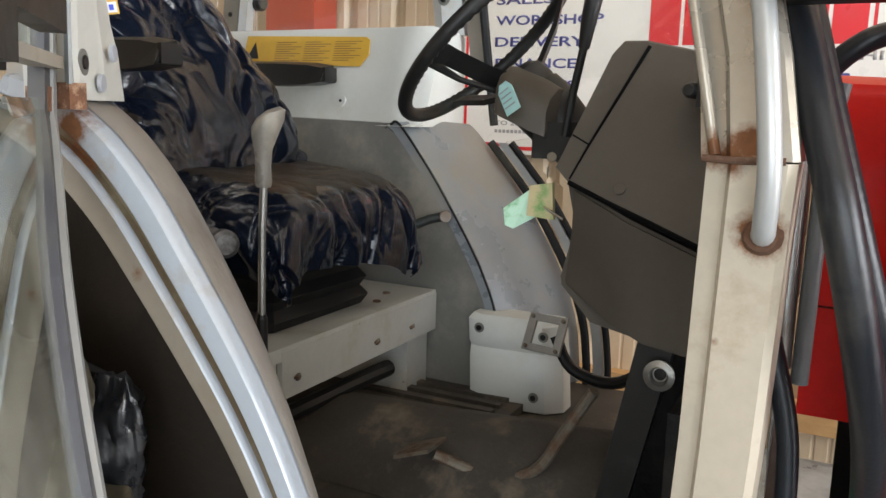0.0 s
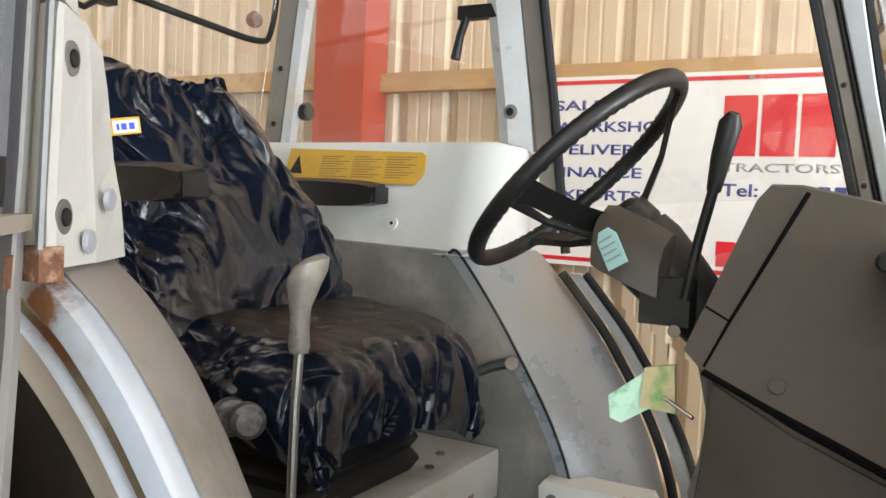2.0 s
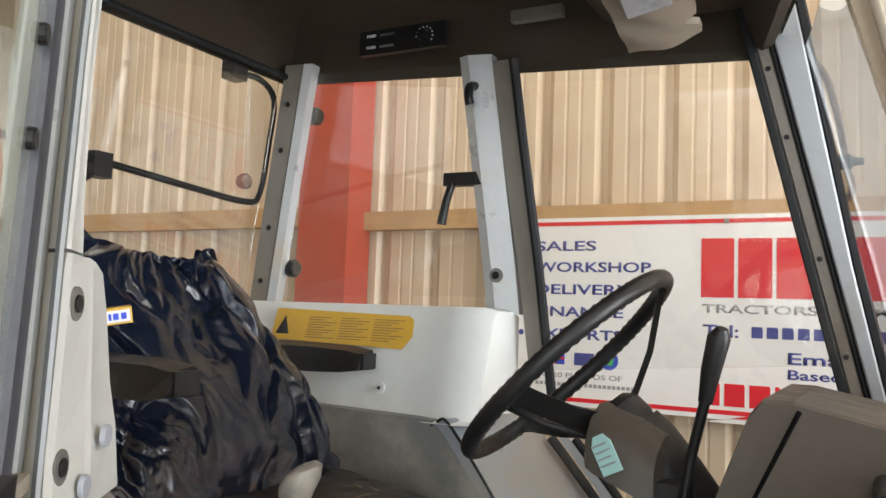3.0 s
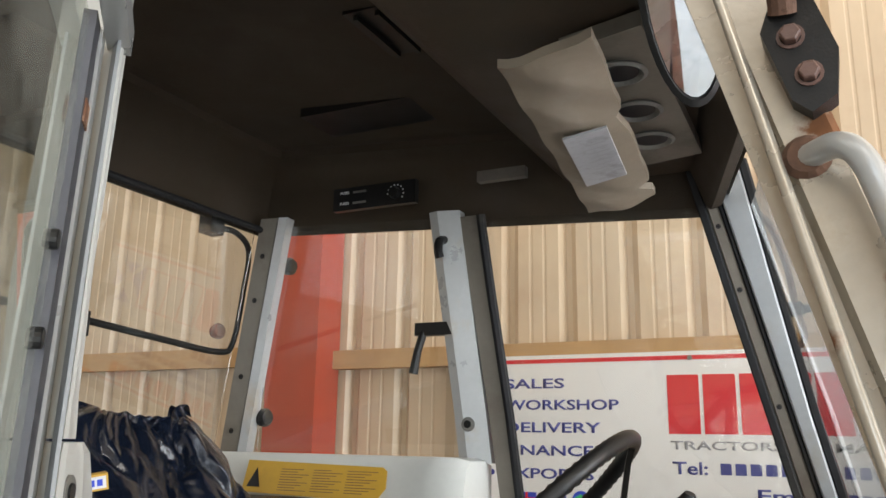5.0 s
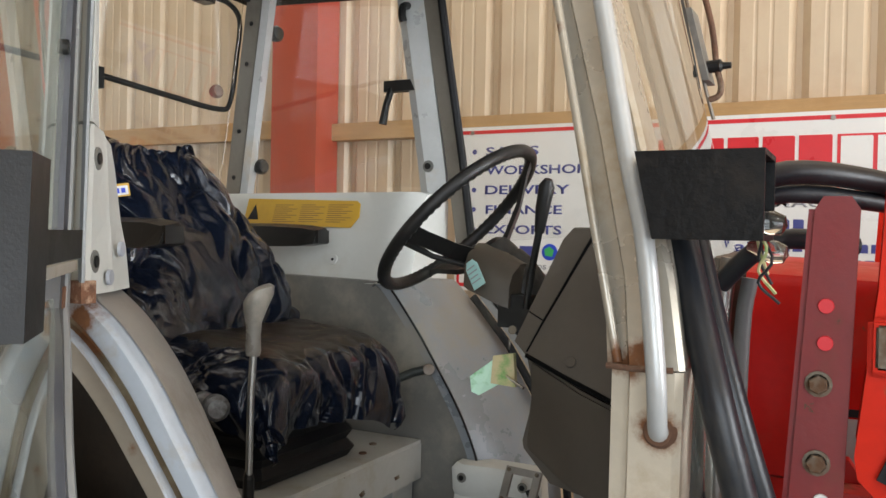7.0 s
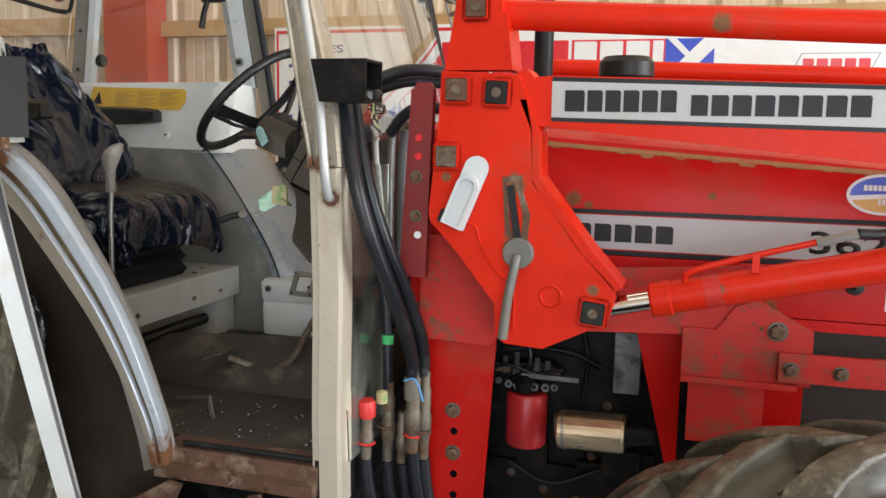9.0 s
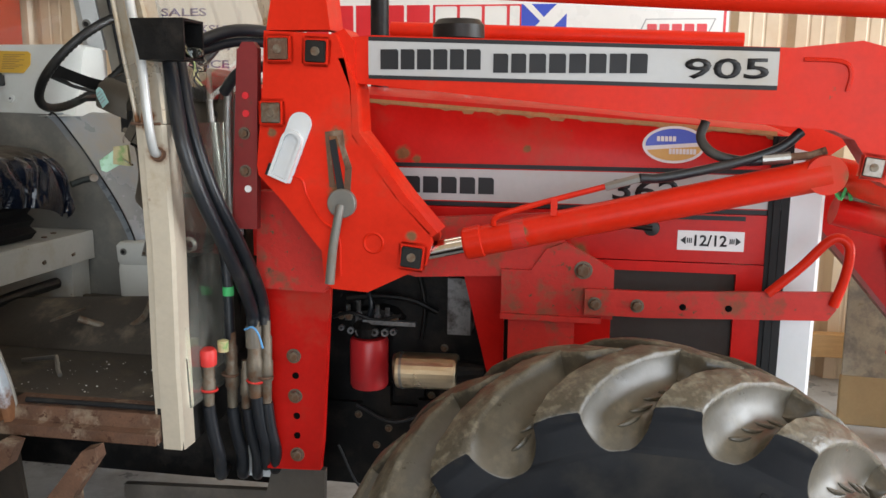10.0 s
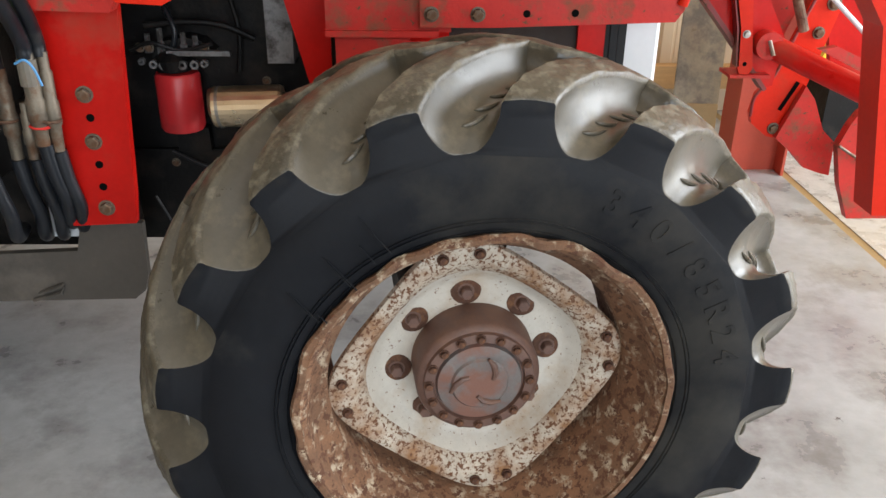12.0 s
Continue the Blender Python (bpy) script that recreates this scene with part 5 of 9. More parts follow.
# ---- inside the cab ----
def seat_plinth():
    t = thing("seat_plinth", (-1.05, 1.45, 0.84), "chipped grey-white steel seat plinth with rusty bolts", "plinth")
    part("top_plate", boxed(-1.35, -0.86, 1.07, 1.845, 1.105, 1.135), M_PLINTH, t, bevel=0.006)
    f = part("front_apron", boxed(-0.872, -0.858, 1.14, 1.845, 1.02, 1.125), M_PLINTH, t, bevel=0.003)
    part("front_apron", boxed(-0.885, -0.870, 1.06, 1.135, 1.02, 1.125), M_PLINTH, t, bevel=0.003)
    part("leg", boxed(-1.3, -0.88, 1.72, 1.835, 0.84, 1.03), M_PLINTH, t, bevel=0.004)
    part("leg", boxed(-1.3, -0.92, 1.07, 1.10, 0.84, 1.03), M_BLACKPL, t)
    for y in (1.19, 1.52, 1.70):
        put_bolt((-0.858, y, 1.06), f, BOLT_X, 0.8)
    for x, y in ((-0.92, 1.62), (-0.95, 1.72)):
        part("hole_plug", disc_solid(0.011, 0.004, (x, y, 1.135), (0, 0, 1), 14), M_RUSTY, t)
    part("pivot_tube", rod([(-0.93, 1.15, 0.94), (-0.90, 1.45, 0.955), (-0.88, 1.62, 0.96)], 0.022, 10), M_BLACKPL, t)


seat_plinth()


def creased(rows, side, seed, folds, crumples, calm=None):
    """Loose nylon over a form: long folds, and between them the sharp-ridged facets of crumpled cloth.
    A set of folds: how many, length, half width, height, lean for a place across and along, where they lie.
    A crumple: how many facets, stretch along the lean, relief, lean. calm gives how far the cloth is creased at a place."""
    form = np.array([[tuple(v) for v in r] for r in rows])
    h, w = form.shape[:2]
    n = np.cross(np.gradient(form, axis=0), np.gradient(form, axis=1)) * side
    n /= np.linalg.norm(n, axis=2, keepdims=True) + 1e-9
    along = np.linalg.norm(np.diff(form, axis=0), axis=2).mean(1)
    across = np.linalg.norm(np.diff(form, axis=1), axis=2).mean(0)
    v = np.concatenate([[0], np.cumsum(along)])[:, None] * np.ones((1, w))
    u = np.concatenate([[0], np.cumsum(across)])[None, :] * np.ones((h, 1))
    wide, tall = u.max(), v.max()
    rng = np.random.default_rng(seed)
    bend_u = u + sum(0.010 * np.sin(f * v + p) * np.cos(0.7 * f * u + q) for f, p, q in ((17, 1, 2), (31, 4, 0)))
    bend_v = v + sum(0.010 * np.sin(f * u + p) * np.cos(0.6 * f * v + q) for f, p, q in ((15, 3, 1), (29, 0, 4)))
    out = np.zeros((h, w))
    for count, lengths, widths, heights, lean, where in folds:
        for k in range(count):
            a, b = rng.uniform(where[0], where[1]), rng.uniform(where[2], where[3])
            length, half, high = rng.uniform(*lengths), rng.uniform(*widths), rng.uniform(*heights)
            turn = lean(a, b) + rng.normal(0, 0.22)
            du, dv = bend_u - a * wide, bend_v - b * tall
            l, q = du * math.sin(turn) + dv * math.cos(turn), du * math.cos(turn) - dv * math.sin(turn)
            q = q + rng.uniform(-1.2, 1.2) * l * l
            ends = np.clip(1 - (l / length) ** 2, 0, 1)
            steep = rng.uniform(0.25, 0.7)
            tent = np.clip(1 - np.where(q > 0, q / (half * steep), -q / (half * (2 - steep))) / (0.35 + 0.65 * ends), 0, 1)
            out = np.maximum(out, high * tent * ends) + 0.35 * np.minimum(out, high * tent * ends)
    for count, stretch, relief, lean in crumples:
        cell = wide * tall / count
        nearest = np.full((h, w), 9.0)
        for k in range(count):
            a, b = rng.uniform(0, 1), rng.uniform(0, 1)
            turn = lean(a, b) + rng.normal(0, 0.5)
            du, dv = bend_u - a * wide, bend_v - b * tall
            l, q = du * math.sin(turn) + dv * math.cos(turn), du * math.cos(turn) - dv * math.sin(turn)
            e = rng.uniform(1.3, stretch)
            slope = rng.normal(0, 0.35) * q / math.sqrt(cell)
            nearest = np.minimum(nearest, (q * q * e + l * l / e) / cell + slope + rng.uniform(0, 0.35))
        patch = sum(np.sin(f * u + p) * np.sin(f * 0.8 * v + q) for f, p, q in ((9, 1, 0.4), (14, 3, 2), (23, 0, 1)))
        out += relief * np.clip(nearest, -0.5, 1.3) * np.clip(0.75 + 0.4 * patch, 0.25, 1.4)
    pad = np.pad(out, 1, mode="edge")
    out = 0.6 * out + 0.1 * (pad[:-2, 1:-1] + pad[2:, 1:-1] + pad[1:-1, :-2] + pad[1:-1, 2:])
    if calm:
        out = out * calm(u / wide, v / tall)
    return [[Vector(q) for q in r] for r in (form + n * out[..., None])]


def spline_rows(stations, w=90, per=10):
    """Resamples cross-section outlines into a smooth grid."""
    dense = [smooth_line(s, max(2, w // (len(s) - 1))) for s in stations]
    rows = []
    cols = [smooth_line([d[j] for d in dense], per) for j in range(len(dense[0]))]
    return [[cols[j][i] for j in range(len(cols))] for i in range(len(cols[0]))]


def driver_seat():
    t = thing("driver_seat", (-1.1, 1.42, 1.13), "driver's seat in a crumpled black nylon cover", "seat")
    # the backrest: outlines from the foot up, near side round to the far side
    back = []
    for z, xf, y0, y1, d in ((1.46, -1.14, 1.06, 1.735, 0.16), (1.55, -1.18, 1.06, 1.735, 0.17), (1.66, -1.23, 1.07, 1.71, 0.16), (1.78, -1.30, 1.08, 1.665, 0.15), (1.88, -1.37, 1.09, 1.62, 0.14), (1.95, -1.43, 1.11, 1.585, 0.12), (1.985, -1.47, 1.16, 1.57, 0.09)):
        m = (y0 + y1) / 2
        back.append([(xf - d, y0 + 0.02, z), (xf - d * 0.5, y0, z), (xf - 0.01, y0 + 0.05, z), (xf + 0.01, (y0 + m) / 2, z), (xf - 0.012, m, z), (xf + 0.008, (m + y1) / 2, z), (xf - 0.02, y1 - 0.05, z), (xf - d * 0.5, y1, z), (xf - d, y1 - 0.02, z)])
    peak = 1.985
    back.append([(-1.50, 1.15, peak + 0.01), (-1.50, 1.18, peak + 0.018), (-1.495, 1.23, peak + 0.016), (-1.50, 1.30, peak + 0.002), (-1.50, 1.355, peak - 0.026), (-1.505, 1.42, peak - 0.024), (-1.505, 1.50, peak - 0.008), (-1.51, 1.553, peak + 0.020), (-1.54, 1.60, peak - 0.02)])
    fan = lambda a, b: (a - 0.42) * 2.0 * (1.2 - b)
    rows = creased(spline_rows(back, 300, 46), 1, 23, (
        (7, (0.16, 0.30), (0.030, 0.055), (0.016, 0.030), fan, (0.15, 0.95, 0.15, 0.9)),
        (16, (0.06, 0.16), (0.012, 0.026), (0.007, 0.014), fan, (0.05, 1.0, 0.0, 1.0)),
    ), (
        (34, 3.6, 0.024, fan),
        (150, 3.4, 0.0105, fan),
        (620, 2.6, 0.0034, lambda a, b: fan(a, b) + 0.5),
    ))
    part("backrest_cover", loft(rows, closed=False), M_COVER, t, smooth=True)
    part("backrest", loft([[(x - 0.02, y, z) for x, y in ((-1.33, 1.12), (-1.20, 1.12), (-1.20, 1.70), (-1.33, 1.70))] for z in (1.48,)] + [[(x, y, 1.90) for x, y in ((-1.55, 1.16), (-1.46, 1.16), (-1.46, 1.58), (-1.55, 1.58))]]), M_SEAT, t, bevel=0.02)
    # the cushion: outlines from the back forward and down over the front
    cush = []
    for x, z, y0, y1, drop in ((-1.24, 1.50, 1.08, 1.74, 0.16), (-1.14, 1.495, 1.07, 1.74, 0.17), (-1.02, 1.485, 1.06, 1.73, 0.18), (-0.92, 1.475, 1.07, 1.70, 0.19), (-0.86, 1.455, 1.08, 1.68, 0.20), (-0.825, 1.41, 1.09, 1.665, 0.17), (-0.815, 1.34, 1.10, 1.655, 0.11), (-0.820, 1.285, 1.12, 1.64, 0.05)):
        m = (y0 + y1) / 2
        dip = 0.10 * max(0.0, (1.42 - z) / 0.15) if z < 1.43 else 0.0
        cush.append([(x, y0 + 0.02, z - drop), (x, y0 - 0.005, z - drop * 0.5), (x, y0 + 0.03, z - 0.02), (x, y0 + 0.12, z), (x, m, z - 0.008), (x, y1 - 0.12, z - dip * 0.3), (x + dip * 0.15, y1 - 0.03, z - 0.02 - dip * 0.5), (x, y1 + 0.005, z - drop * 0.5 - dip * 0.4), (x, y1 - 0.02, z - drop - dip * 0.2)])
    down = lambda a, b: (a - 0.5) * 1.8
    rows = creased(spline_rows(cush, 300, 38), -1, 12, (
        (12, (0.06, 0.16), (0.020, 0.040), (0.010, 0.022), down, (0.25, 0.95, 0.66, 1.0)),
        (12, (0.06, 0.14), (0.014, 0.030), (0.008, 0.016), lambda a, b: 0.9, (0.0, 0.2, 0.0, 1.0)),
    ), (
        (40, 2.8, 0.020, down),
        (190, 3.0, 0.0062, down),
        (700, 2.4, 0.0020, lambda a, b: down(a, b) + 0.6),
    ), lambda a, b: 0.22 + 0.78 * np.clip(np.maximum((b - 0.52) * 7, np.maximum((0.27 - a) * 9, (a - 0.74) * 9)), 0, 1))
    cover = part("cushion_cover", loft(rows, closed=False), M_COVER, t, smooth=True)
    cover.data.materials.append(M_DUSTY)
    for p in cover.data.polygons:
        q = cover.matrix_basis @ p.center
        edge = 0.05 * noise.noise(Vector((q.x * 14, q.y * 14, 3))) + 0.03 * noise.noise(Vector((q.x * 40, q.y * 40, 7)))
        if q.z > 1.44 and p.normal.z > 0.6 and -1.20 < q.x + edge < -0.875 and 1.16 < q.y + edge < 1.64:
            p.material_index = 1
    skin = [q for r in rows for q in r]
    part("cushion", boxed(-1.22, -0.90, 1.11, 1.64, 1.32, 1.44), M_SEAT, t, bevel=0.03)
    # bellows under the cushion
    rings = []
    for k in range(9):
        z, o = 1.137 + k * 0.024, 0.015 * (k % 2) - 0.012 * k / 8
        rings.append([(x + o * sx, y + o * sy, z) for x, y, sx, sy in ((-1.26, 1.20, -1, -1), (-0.96, 1.20, 1, -1), (-0.945, 1.22, 1, -1), (-0.945, 1.58, 1, 1), (-0.96, 1.60, 1, 1), (-1.26, 1.60, -1, 1))])
    part("suspension_bellows", loft(rings), M_SEAT, t)
    for y0, y1, x1 in ((1.00, 1.075, -1.055), (1.80, 1.88, -1.23)):
        rings = [[(x, y, z) for y, z in ((y0, 1.70 + e), (y0 + 0.012, 1.765 - e), (y1 - 0.012, 1.775 - e), (y1, 1.70 + e))] for x, e in ((-1.55, 0.0), (-1.40, 0.0), (x1 - 0.06, 0.004), (x1 - 0.005, 0.012), (x1, 0.02))]
        a = part("armrest", loft(rings), M_BLACKPL, t, "black padded armrest", bevel=0.008)
        part("end_cap", boxed(x1 - 0.004, x1 + 0.006, y0 + 0.01, y1 - 0.01, 1.715, 1.755), M_BLACKPL, a, bevel=0.004)
    at = Matrix.Translation((-1.298, 1.098, 1.838)) @ Euler((radians(12), 0, 0)).to_matrix().to_4x4() @ Euler((0, 0, radians(-32))).to_matrix().to_4x4()
    bm = bmesh.new()
    box(bm, -0.02, 0.004, -0.026, 0.026, -0.015, 0.015, at)
    lab = part("maker_tag", bm, M_YELLOW, t, "small yellow-edged blue and white tag")
    bm = bmesh.new()
    box(bm, 0.002, 0.006, -0.022, 0.022, -0.011, 0.011, at)
    face = part("tag_face", bm, M_LABEL, lab, "pale blue and white face")
    bm = bmesh.new()
    for y, d in ((-0.013, 0.003), (-0.002, 0.006), (0.012, 0.006)):
        box(bm, 0.004, 0.007, y - d, y + d * 0.6, -0.006, 0.006, at)
    part("tag_mark", bm, M_BLUE, face, "blue marks")
    # scuffed dust on the cushion
    r = random.Random(11)
    bm = bmesh.new()
    for k in range(26):
        x, y, a, l = r.uniform(-1.06, -0.91), r.uniform(1.24, 1.56), r.uniform(0.5, 2.6), r.uniform(0.008, 0.032)
        d, s = Vector((math.cos(a), math.sin(a), 0)) * l, Vector((-math.sin(a), math.cos(a), 0)) * r.uniform(0.0012, 0.004)
        z = max(q.z for q in skin if abs(q.x - x) < 0.02 and abs(q.y - y) < 0.02) + 0.0015
        q = Vector((x, y, z))
        bm.faces.new([bm.verts.new(v) for v in (q - d - s, q + d - s * 0.3, q + d + s * 0.3, q - d + s)])
    part("dust_scuffs", bm, M_SCUFF, t, "dry mud scuffs on the cushion")["kind"] = "stuff"
    # adjusters by the cushion
    for x, r0 in ((-0.99, 0.03), (-0.955, 0.028)):
        part("adjuster_knob", lathe([(0, -0.012), (r0, -0.012), (r0, 0.010), (r0 - 0.008, 0.016), (0, 0.016)], (x + 0.05, 1.02, 1.37), (0.8, -0.6, 0), 18), M_ALLOY, t, "grey adjuster knob")
    part("tilt_lever", rod([(-0.90, 1.78, 1.325), (-0.87, 1.81, 1.34), (-0.825, 1.845, 1.352)], 0.013, 10), M_BLACKPL, t)
    part("lever_tip", disc_solid(0.017, 0.01, (-0.832, 1.832, 1.35), (0.6, -0.8, 0), 14), M_STEEL, t, "bright lever tip")
    return t


driver_seat()


def gear_lever():
    t = thing("gear_lever", (-0.83, 1.04, 1.0), "tall steel gear lever with a worn grey knob", "lever")
    part("shaft", rod([(-0.835, 1.045, 0.86), (-0.832, 1.042, 1.20), (-0.828, 1.04, 1.40), (-0.822, 1.04, 1.505)], 0.0075, 10), M_STEEL, t)
    part("sleeve", rod([(-0.836, 1.046, 0.86), (-0.833, 1.043, 1.225), (-0.8335, 1.043, 1.24)], [0.014, 0.012, 0.008], 10), M_BLACKPL, t)
    prof = [(0.0, -0.01), (0.014, -0.01), (0.017, 0.0), (0.015, 0.03), (0.017, 0.06), (0.026, 0.09), (0.031, 0.108), (0.027, 0.124), (0.013, 0.132), (0.0, 0.133)]
    bm = lathe(prof, (0, 0, 0), (0, 0, 1), 24)
    for v in bm.verts:
        k = max(0, (v.co.z - 0.05) / 0.08)
        v.co.x += 0.018 * k * k
        v.co.z += 0.35 * v.co.x * k
    bm.transform(Matrix.Translation((-0.824, 1.04, 1.495)) @ pose(0, 0, 0, 0, 0, 25))
    part("knob", bm, material("worn_grey_knob", (0.17, 0.155, 0.135), 0.28, vary=0.2, scale=12, stain=(0.27, 0.24, 0.2), stain_at=0.55, stain_scale=10, bump=0.05), t, "worn shiny grey knob", smooth=True)


gear_lever()


def dash():
    t = thing("dashboard", (-0.1, 1.4, 1.2), "charcoal plastic dashboard cowl on the steering column", "dashboard")
    up = [(-0.240, 1.528), (-0.268, 1.552), (-0.204, 1.745), (-0.188, 1.766), (-0.15, 1.766), (0.10, 1.715), (0.10, 1.40)]
    low = [(-0.234, 1.522), (-0.258, 1.545), (-0.236, 1.45), (-0.258, 1.36), (-0.255, 1.345), (-0.20, 1.285), (-0.09, 1.262), (0.10, 1.275), (0.10, 1.395)]

    def cowl(pts, y0, y1, top):
        rings = []
        for s, f in ((0.0, 0.0), (0.04, 0.0), (0.5, 0.0), (0.96, 0.0), (1.0, 0.0)):
            e = 0.012 if s in (0.0, 1.0) else 0.0
            ring = []
            for x, z in pts:
                inset = (0.41 * (z - 1.42) - 0.025) if top else 0.0
                yy = (y0 + inset) + (y1 - y0 - 2 * inset) * s
                cx, cz = -0.05, 1.5
                ring.append((x + (cx - x) * e, yy, z + (cz - z) * e))
            rings.append(ring)
        return loft(rings)
    part("upper_cowl", cowl(up, 1.085, 1.715, 0.62), M_DASH, t, bevel=0.006)
    lo = part("lower_cowl", cowl(low, 1.14, 1.712, 0.0), M_DASH, t, bevel=0.008)
    # folded near cheek of the lower cowl
    front = [(-0.232, 1.112, 1.522), (-0.133, 1.086, 1.478), (0.10, 1.086, 1.385), (0.10, 1.096, 1.275), (-0.02, 1.094, 1.262), (-0.098, 1.090, 1.275), (-0.165, 1.110, 1.300), (-0.250, 1.135, 1.352), (-0.240, 1.135, 1.44)]
    bm = bmesh.new()
    a = [bm.verts.new(p) for p in front]
    b = [bm.verts.new((x, 1.16, z)) for x, y, z in front]
    for i in range(len(a)):
        j = (i + 1) % len(a)
        bm.faces.new((a[j], a[i], b[i], b[j]))
    bm.faces.new((a[1], a[2], a[3], a[4], a[5]))
    mid = bm.verts.new((-0.158, 1.104, 1.365))
    for i, j in ((0, 1), (1, 5), (5, 6), (6, 7), (7, 8), (8, 0)):
        bm.faces.new((a[i], a[j], mid))
    bm.faces.new(list(reversed(b)))
    bmesh.ops.recalc_face_normals(bm, faces=bm.faces)
    part("cowl_cheek", bm, M_DASH, lo, "folded near side of the lower cowl", bevel=0.006, smooth=True)
    # raised panel joint on the near face
    on = lambda x, z, d=0.0: (x, 1.06 + 0.41 * (z - 1.42) - d, z)
    part("seam", rod([on(-0.141, 1.755), on(-0.215, 1.59), on(-0.238, 1.534)], [0.0036, 0.0024, 0.0018], 6), M_HOLE, t)
    part("seam", rod([on(-0.246, 1.606), on(-0.215, 1.591)], 0.0014, 6), M_HOLE, t)
    part("groove", rod([on(-0.238, 1.528), on(-0.164, 1.499), on(-0.094, 1.474), on(0.05, 1.42)], 0.0048, 6), M_HOLE, t, "dark gap between the cowls")
    for x, z in ((-0.151, 1.523), (-0.009, 1.465)):
        part("plug", disc_solid(0.010, 0.004, on(x, z, 0.0005), (0, -1, 0.41), 16), M_DASH, t, "round plastic screw plug")
    # fluid bottle behind a slot
    outline = [(0.012 + 0.015 * math.cos(a), 1.575 + (0.04 if math.sin(a) > 0 else -0.04) + 0.015 * math.sin(a)) for a in (2 * math.pi * k / 20 for k in range(20))]
    s = part("slot", loft([[on(x, z, -0.002) for x, z in outline], [on(x, z, 0.0015) for x, z in outline]]), M_DECALK, t, "dark slot")
    part("reservoir", rod([on(0.016, 1.545, 0.001), on(0.016, 1.61, 0.001)], 0.008, 10), M_GREYMAT, s, "pale tube behind the slot")
    part("switch", rod([(-0.045, 1.17, 1.68), (-0.045, 1.065, 1.68), (-0.045, 1.05, 1.68)], [0.012, 0.012, 0.008], 12), M_BLACKPL, t, "black toggle on the cowl")
    part("switch_body", boxed(-0.035, 0.02, 1.06, 1.18, 1.655, 1.70), M_BLACKPL, t, bevel=0.006)
    part("oil_boss", lathe([(0.010, 0), (0.024, 0), (0.026, 0.01), (0.016, 0.014), (0.012, 0.004)], (-0.067, 1.11, 1.225), (0, -1, 0), 20), M_STEEL, t, "round steel boss under the cowl")
    part("pedestal", slab([(-0.20, 0.86), (-0.10, 1.30), (0.06, 1.30), (0.02, 0.86)], "y", 1.25, 1.55), M_ENGINE, t, bevel=0.01)
    part("brace", slab([(-0.19, 0.84), (-0.14, 0.84), (-0.05, 1.27), (-0.11, 1.27)], "y", 1.12, 1.15), M_BLACKPL, t, bevel=0.003)
    return t


dash()


